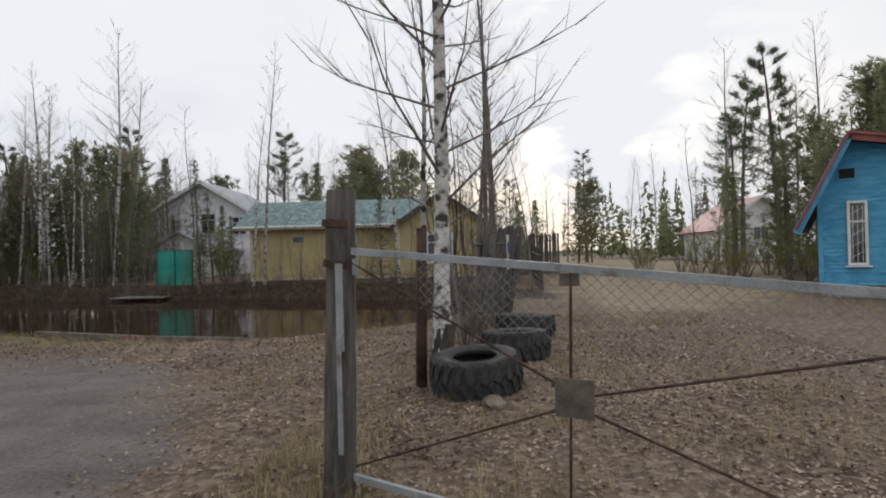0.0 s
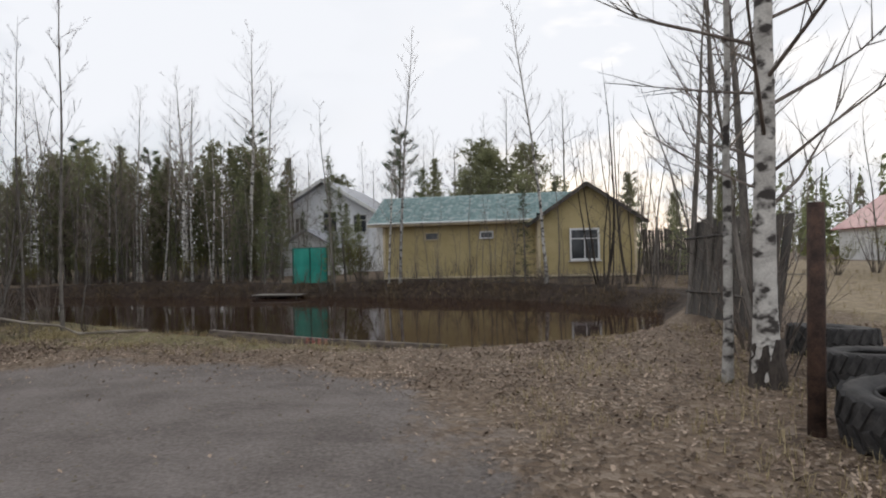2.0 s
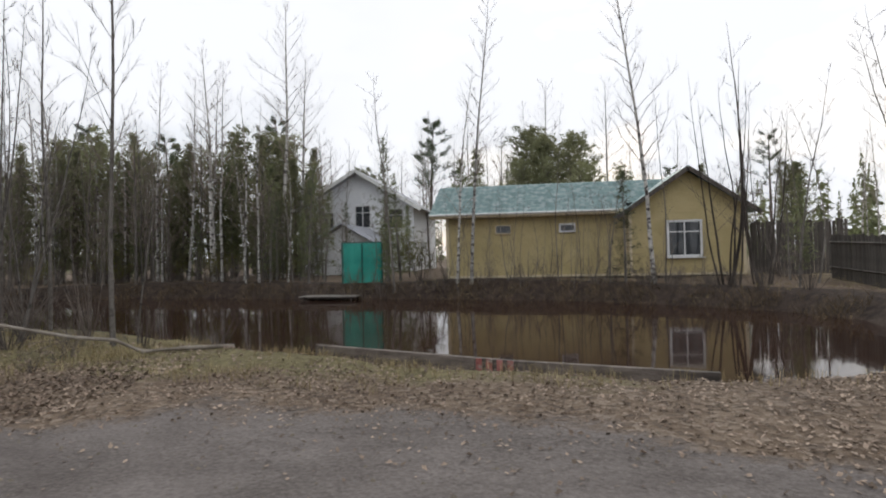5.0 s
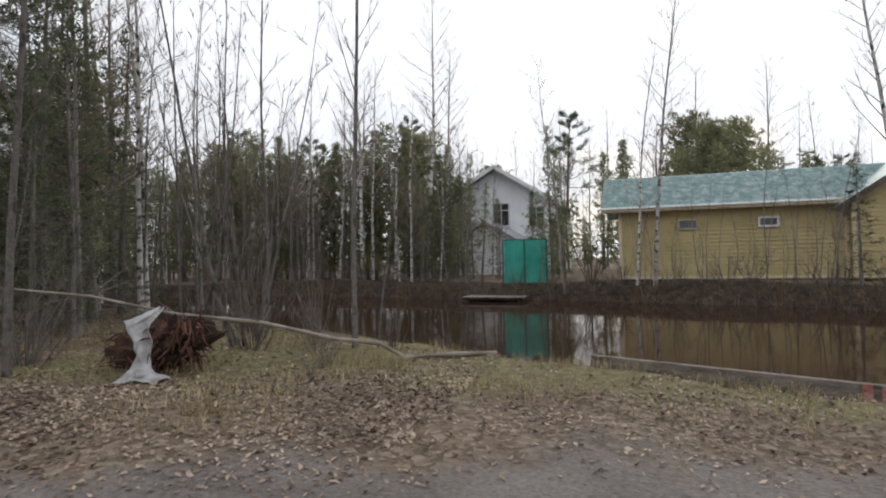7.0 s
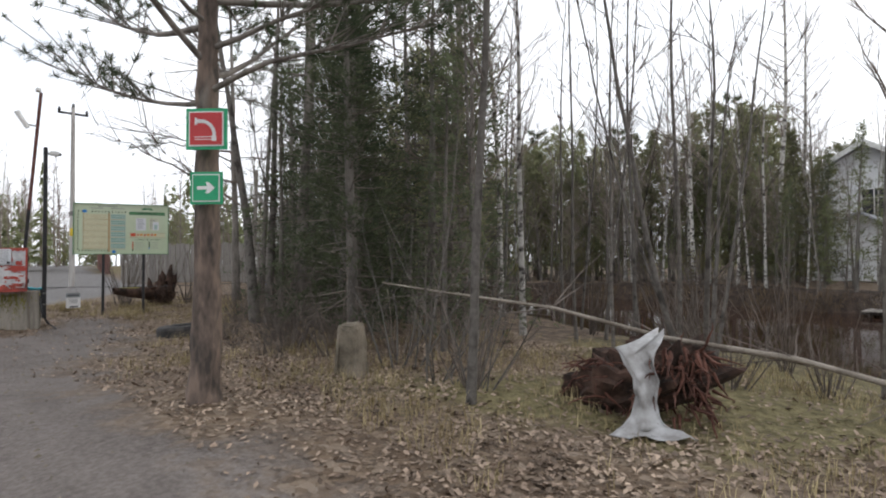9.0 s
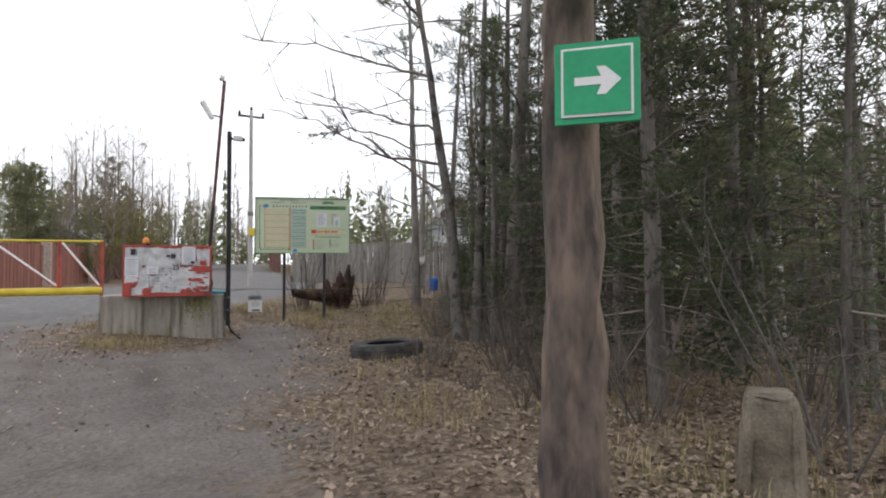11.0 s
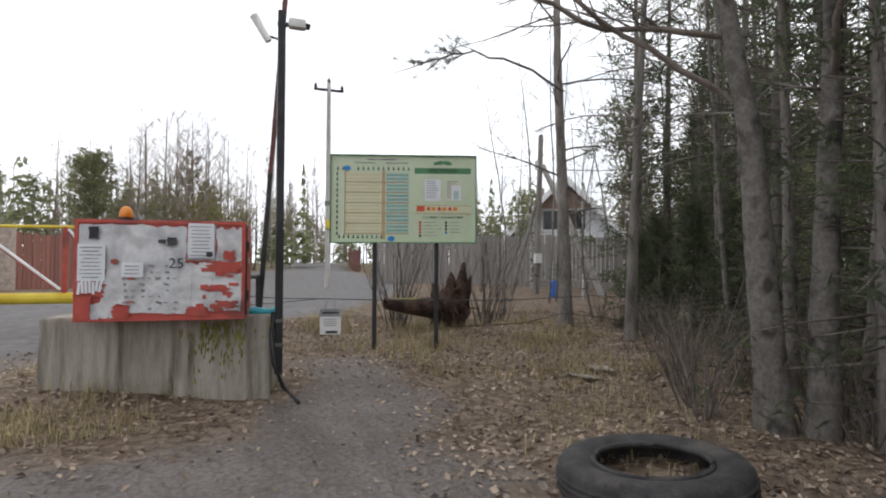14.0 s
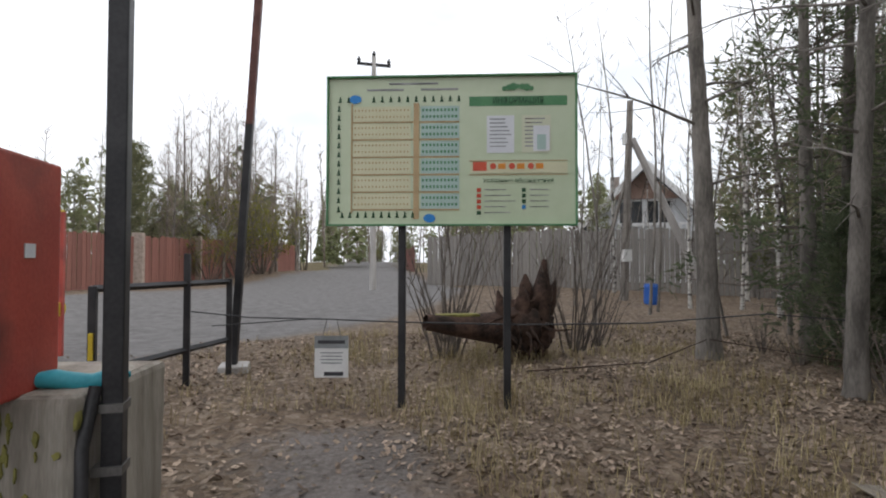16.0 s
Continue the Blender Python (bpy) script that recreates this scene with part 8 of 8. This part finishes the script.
def root_stump():
    """The upturned stump behind the notice board."""
    x, y = -29.6, 10.9
    r = thing("upturned_stump", "upturned mossy tree stump with jagged roots", "stump", (x, y, gz(x, y)))
    V, F = [], []
    rng = random.Random(23)
    tube(V, F, [Vector(p) for p in ((0.1, -1.0, 0.48), (0.05, -0.6, 0.42), (0, -0.1, 0.38), (0, 0.35, 0.42))], [0.09, 0.13, 0.2, 0.26], 10)
    bm = bmesh.new()
    bmesh.ops.create_icosphere(bm, subdivisions=4, radius=0.3)
    for v in bm.verts:
        k = noise.fractal(v.co * 5.0, 0.6, 2.2, 6)
        v.co = Vector((v.co.x * 0.6, v.co.y * 0.7, v.co.z * 0.95 * (1 + 0.35 * max(0, v.co.z)))) * (1 + 0.7 * k) + Vector((0, 0.3, 0.38))
        v.co.z = max(-0.05, v.co.z)
    part("root_plate", bm, M["root"], r)
    for k in range(46):
        a = rng.uniform(0, 6.28)
        p = Vector((rng.uniform(-0.2, 0.2), 0.25 + rng.uniform(-0.35, 0.2), 0.35 + rng.uniform(-0.2, 0.25)))
        d = Vector((math.cos(a) * 0.6, rng.uniform(-0.5, 0.6), -0.5 + 0.5 * math.sin(a)))
        r0 = rng.uniform(0.01, 0.035)
        tube(V, F, bend(rng, p, d, rng.uniform(0.25, 0.6), 4, -0.06, 0.5), [r0, r0 * 0.9, r0 * 0.75, r0 * 0.5, r0 * 0.2], 5)
    for x0, y0, h0, r0, lean in [(0.0, 0.42, 0.8, 0.13, 0.12), (0.1, 0.2, 0.5, 0.1, -0.1), (-0.1, 0.3, 0.62, 0.11, 0.02), (0.05, 0.0, 0.42, 0.09, -0.25), (-0.05, 0.52, 0.55, 0.08, 0.3)]:
        up = [Vector((x0, y0 + lean * h0 * u + rng.gauss(0, .02), 0.4 + h0 * u)) for u in (0, .25, .5, .75, 1)]
        b = len(V)
        tube(V, F, up, [r0 * 1.3, r0, r0 * rng.uniform(.7, 1.0), r0 * rng.uniform(.4, .8), r0 * .15], 8)
        for q in range(b, len(V)):
            V[q] = V[q] + Vector((noise.noise(V[q] * 9), noise.noise(V[q] * 9 + Vector((5, 0, 0))), 0.5 * noise.noise(V[q] * 12))) * 0.05
    tagged(part("root_wood", raw("root_wood", V, F, M["root"]), None, r), kind="stuff")
    part("moss", new_box((0.03, -0.6, 0.545), (0.16, 0.5, 0.03), 0.012), M["moss"], r)


root_stump()

for x, y, w, t in [(-25.35, 11.0, 0.34, 10), (-25.5, 11.35, 0.3, -20)]:
    solo("board_scrap", torn(random.Random(3), -w / 2, -0.12, w, 0.24, 0, 0.02), M["log"], "pale scrap of board lying on leaves", "scrap").matrix_basis = pose(x, y, gz(x, y) + 0.025, 84, 0, t)
for x, y, dx, dy in [(8.0, 27.0, 2.6, -0.4), (5.4, 26.2, 2.2, -0.2)]:
    solo("plank", new_box((0, 0, 0.06), (math.hypot(dx, dy), 0.14, 0.05), 0.006), M["log"], "pale plank lying in the dry field", "plank", (x, y, gz(x, y)), math.degrees(math.atan2(dy, dx)))
rk = bmesh.new()
bmesh.ops.create_icosphere(rk, subdivisions=2, radius=0.13)
for v in rk.verts:
    v.co *= 1 + noise.noise(v.co * 8) * 0.4
    v.co.z *= 0.6
solo("stone", rk, M["stone"], "rough grey stone beside a tractor tyre", "stone", (0.5, 5.75, gz(0.5, 5.75) + 0.03))

# ---- leaf litter, grass, pebbles ----
def scatter(count, seed, areas, size, mat, name, label, lift=0.012):
    """Curled dry leaves strewn where they gather."""
    g = np.random.default_rng(seed)
    X, Y = [], []
    for x0, x1, y0, y1, share in areas:
        k = int(count * share)
        X.append(g.uniform(x0, x1, k))
        Y.append(g.uniform(y0, y1, k))
    X, Y = np.concatenate(X), np.concatenate(Y)
    dens = np.clip(0.55 + 0.5 * np.sin(1.3 * X + 2 * np.sin(0.8 * Y)) * np.sin(1.1 * Y + 1.5 * np.sin(0.6 * X)), 0.4, 1)
    dens *= 1 - 0.93 * step(-0.9, 0.9, inside_distance(ROAD, X, Y))
    dens *= 1 - 0.95 * step(-0.2, 0.3, inside_distance(ASPHALT, X, Y))
    dens *= 1 - 0.6 * step(-0.2, 0.6, inside_distance(GRASS, X, Y))
    dens *= inside_distance(POND, X, Y) < -0.4
    keep = g.random(len(X)) < dens
    X, Y = X[keep], Y[keep]
    Z = ground_height(X, Y) + lift
    n = len(X)
    a, s = g.uniform(0, 6.283, n), size * g.uniform(0.55, 1.3, n)
    ca, sa = np.cos(a), np.sin(a)
    tx, ty = g.normal(0, 0.35, n), g.normal(0, 0.35, n)
    loc = np.array([(-0.5, 0, 0), (0, 0.33, 0.18), (0.55, 0, 0.05), (0, -0.33, 0.18)])
    V = np.zeros((n, 4, 3))
    for i, (lx, ly, lz) in enumerate(loc):
        px, py = (lx * ca - ly * sa) * s, (lx * sa + ly * ca) * s
        V[:, i, 0], V[:, i, 1], V[:, i, 2] = X + px, Y + py, Z + lz * s * g.uniform(-0.4, 1.2, n) + px * tx + py * ty
    b = np.arange(n) * 4
    F = np.stack([np.stack([b, b + 1, b + 2], 1), np.stack([b, b + 2, b + 3], 1)], 1).reshape(-1, 3)
    me = raw(name, V.reshape(-1, 3).tolist(), F.tolist(), mat, False)
    return tagged(new(name, me), label, "leaves", kind="stuff")


scatter(215000, 5, [(-3, 6, 2, 13, .26), (-12, -2, 8, 13.5, .14), (-20, -11, 7.4, 13, .2), (-32, -20, 4.5, 15.5, .34), (-14, -3, -1, 9, .06)], 0.045, M["leaf"], "fallen_leaves", "dry brown birch leaves strewn on the ground")


def grass(count, seed, areas, h, mat, name, label):
    g = np.random.default_rng(seed)
    V, F = [], []
    for x0, x1, y0, y1, share in areas:
        k = int(count * share)
        X, Y = g.uniform(x0, x1, k), g.uniform(y0, y1, k)
        ok = (inside_distance(POND, X, Y) < -0.15) & (inside_distance(ROAD, X, Y) < -0.2) & (inside_distance(ASPHALT, X, Y) < -0.2)
        ok &= g.random(k) < np.clip(0.35 + 0.7 * np.sin(2.1 * X + Y) * np.sin(1.7 * Y - 0.8 * X), 0.03, 1)
        X, Y = X[ok], Y[ok]
        Z = ground_height(X, Y)
        for x, y, z in zip(X, Y, Z):
            for _ in range(5):
                a, l = g.uniform(0, 6.283), h * g.uniform(0.4, 1.2)
                bx, by = x + g.normal(0, 0.035), y + g.normal(0, 0.035)
                ox, oy = math.cos(a) * l, math.sin(a) * l
                b = len(V)
                w = 0.0028
                bendy = g.uniform(0.25, 0.95)
                mx, my, mz = bx + ox * 0.35 * bendy, by + oy * 0.35 * bendy, z + l * 0.6
                sx, sy = w * math.sin(a), w * math.cos(a)
                V.extend(((bx - sx, by + sy, z - 0.01), (bx + sx, by - sy, z - 0.01), (mx + 0.7 * sx, my - 0.7 * sy, mz), (mx - 0.7 * sx, my + 0.7 * sy, mz), (bx + ox * bendy, by + oy * bendy, z + l * (1 - 0.55 * bendy))))
                F.extend(((b, b + 1, b + 2), (b, b + 2, b + 3), (b + 3, b + 2, b + 4)))
    return tagged(new(name, raw(name, V, F, mat, False)), label, "grass", kind="stuff")


grass(15000, 9, [(-3, 5, 3.5, 13, .2), (-14, -3, 10.5, 14, .16), (-20, -12, 8.4, 13.5, .2), (-32, -19, 6.5, 15, .26), (-16, 3, 22, 29, .18)], 0.17, M["dry_grass"], "dry_grass", "tufts of dry yellow grass")
grass(2600, 19, [(3, 14, 11, 30, .6), (-32, -27, 8.8, 12, .2), (-1.4, 0.6, 2.9, 5.2, .2)], 0.3, M["dry_grass"], "tall_dry_grass", "taller tufts of dry straw-coloured grass")


def pebbles(count, seed):
    g = np.random.default_rng(seed)
    X = np.concatenate([g.uniform(-12, 0, count // 2), g.uniform(-29, -11, count // 2)])
    Y = np.concatenate([g.uniform(1.5, 10, count // 2), g.uniform(5, 10, count // 2)])
    ok = inside_distance(ROAD, X, Y) > 0
    X, Y = X[ok], Y[ok]
    Z = ground_height(X, Y)
    V, F = [], []
    base = [(1, 0, 0), (0, 1, 0), (-1, 0, 0), (0, -1, 0), (0, 0, 0.7), (0, 0, -0.5)]
    tri = [(0, 1, 4), (1, 2, 4), (2, 3, 4), (3, 0, 4), (1, 0, 5), (2, 1, 5), (3, 2, 5), (0, 3, 5)]
    for x, y, z in zip(X, Y, Z):
        s = 0.006 + 0.02 * g.random() ** 3
        a, b = g.uniform(0, 6.28), len(V)
        for px, py, pz in base:
            px, py = px * g.uniform(0.6, 1.3), py * g.uniform(0.6, 1.3)
            V.append((x + s * (px * math.cos(a) - py * math.sin(a)), y + s * (px * math.sin(a) + py * math.cos(a)), z + s * pz))
        F.extend(tuple(i + b for i in t) for t in tri)
    return tagged(new("pebbles", raw("pebbles", V, F, M["stone"], False)), "small stones pressed into the dirt road", "pebbles", kind="stuff")


grass(4200, 29, [(-32, -24, 8.6, 13, .7), (-27, -23.5, 5.6, 7, .3)], 0.19, M["dry_grass"], "dry_grass", "flattened dry grass round the notice board")
pebbles(5000, 3)


def bank_grass():
    """Dead grass and roots hanging over the far water's edge."""
    g = random.Random(33)
    P = [(0.6, 18.6), (-0.3, 20.4), (-2.2, 22.2), (-5, 24.2), (-10, 25.6), (-15.5, 26.2), (-20.5, 27.3), (-25, 28.0), (-28.6, 27.6), (-30.4, 25.8)]
    V, F = [], []
    for (ax, ay), (cx, cy) in zip(P, P[1:]):
        n = Vector((cy - ay, -(cx - ax), 0)).normalized()
        ln = math.hypot(cx - ax, cy - ay)
        for k in range(int(ln * 210)):
            f = g.random()
            clump = 0.5 + 0.5 * math.sin(f * ln * 2.3 + ax) * math.sin(f * ln * 0.9 + 1)
            if g.random() > 0.25 + clump:
                continue
            q = Vector((ax + (cx - ax) * f, ay + (cy - ay) * f, 0)) + n * g.uniform(-0.1, 1.5)
            q.z = gz(q.x, q.y) - 0.01
            h = g.uniform(0.1, 0.34) * (0.5 + clump)
            d = Vector((g.gauss(0, 0.5), g.gauss(0, 0.5), 1)) - n * g.uniform(0.1, 0.9)
            m = q + d.normalized() * h
            e = m - n * h * g.uniform(0.1, 0.6) + Vector((g.gauss(0, 0.05), g.gauss(0, 0.05), -h * g.uniform(0.0, 0.7)))
            s = Vector((g.uniform(-1, 1), g.uniform(-1, 1), 0)).normalized() * 0.007
            b = len(V)
            V.extend((q - s, q + s, m + s * 0.8, m - s * 0.8, e))
            F.extend(((b, b + 1, b + 2, b + 3), (b + 3, b + 2, b + 4)))
    mat = surf("wet_dead_grass", (0.07, 0.05, 0.032), (0.22, 0.165, 0.1), 1.5, 0.85, 0.0, vary=0.4, island=True, spec=0.2)
    tagged(new("bank_grass", raw("bank_grass", V, F, mat, False)), "dead brown grass hanging over the pond's bank", "grass", kind="stuff")


bank_grass()
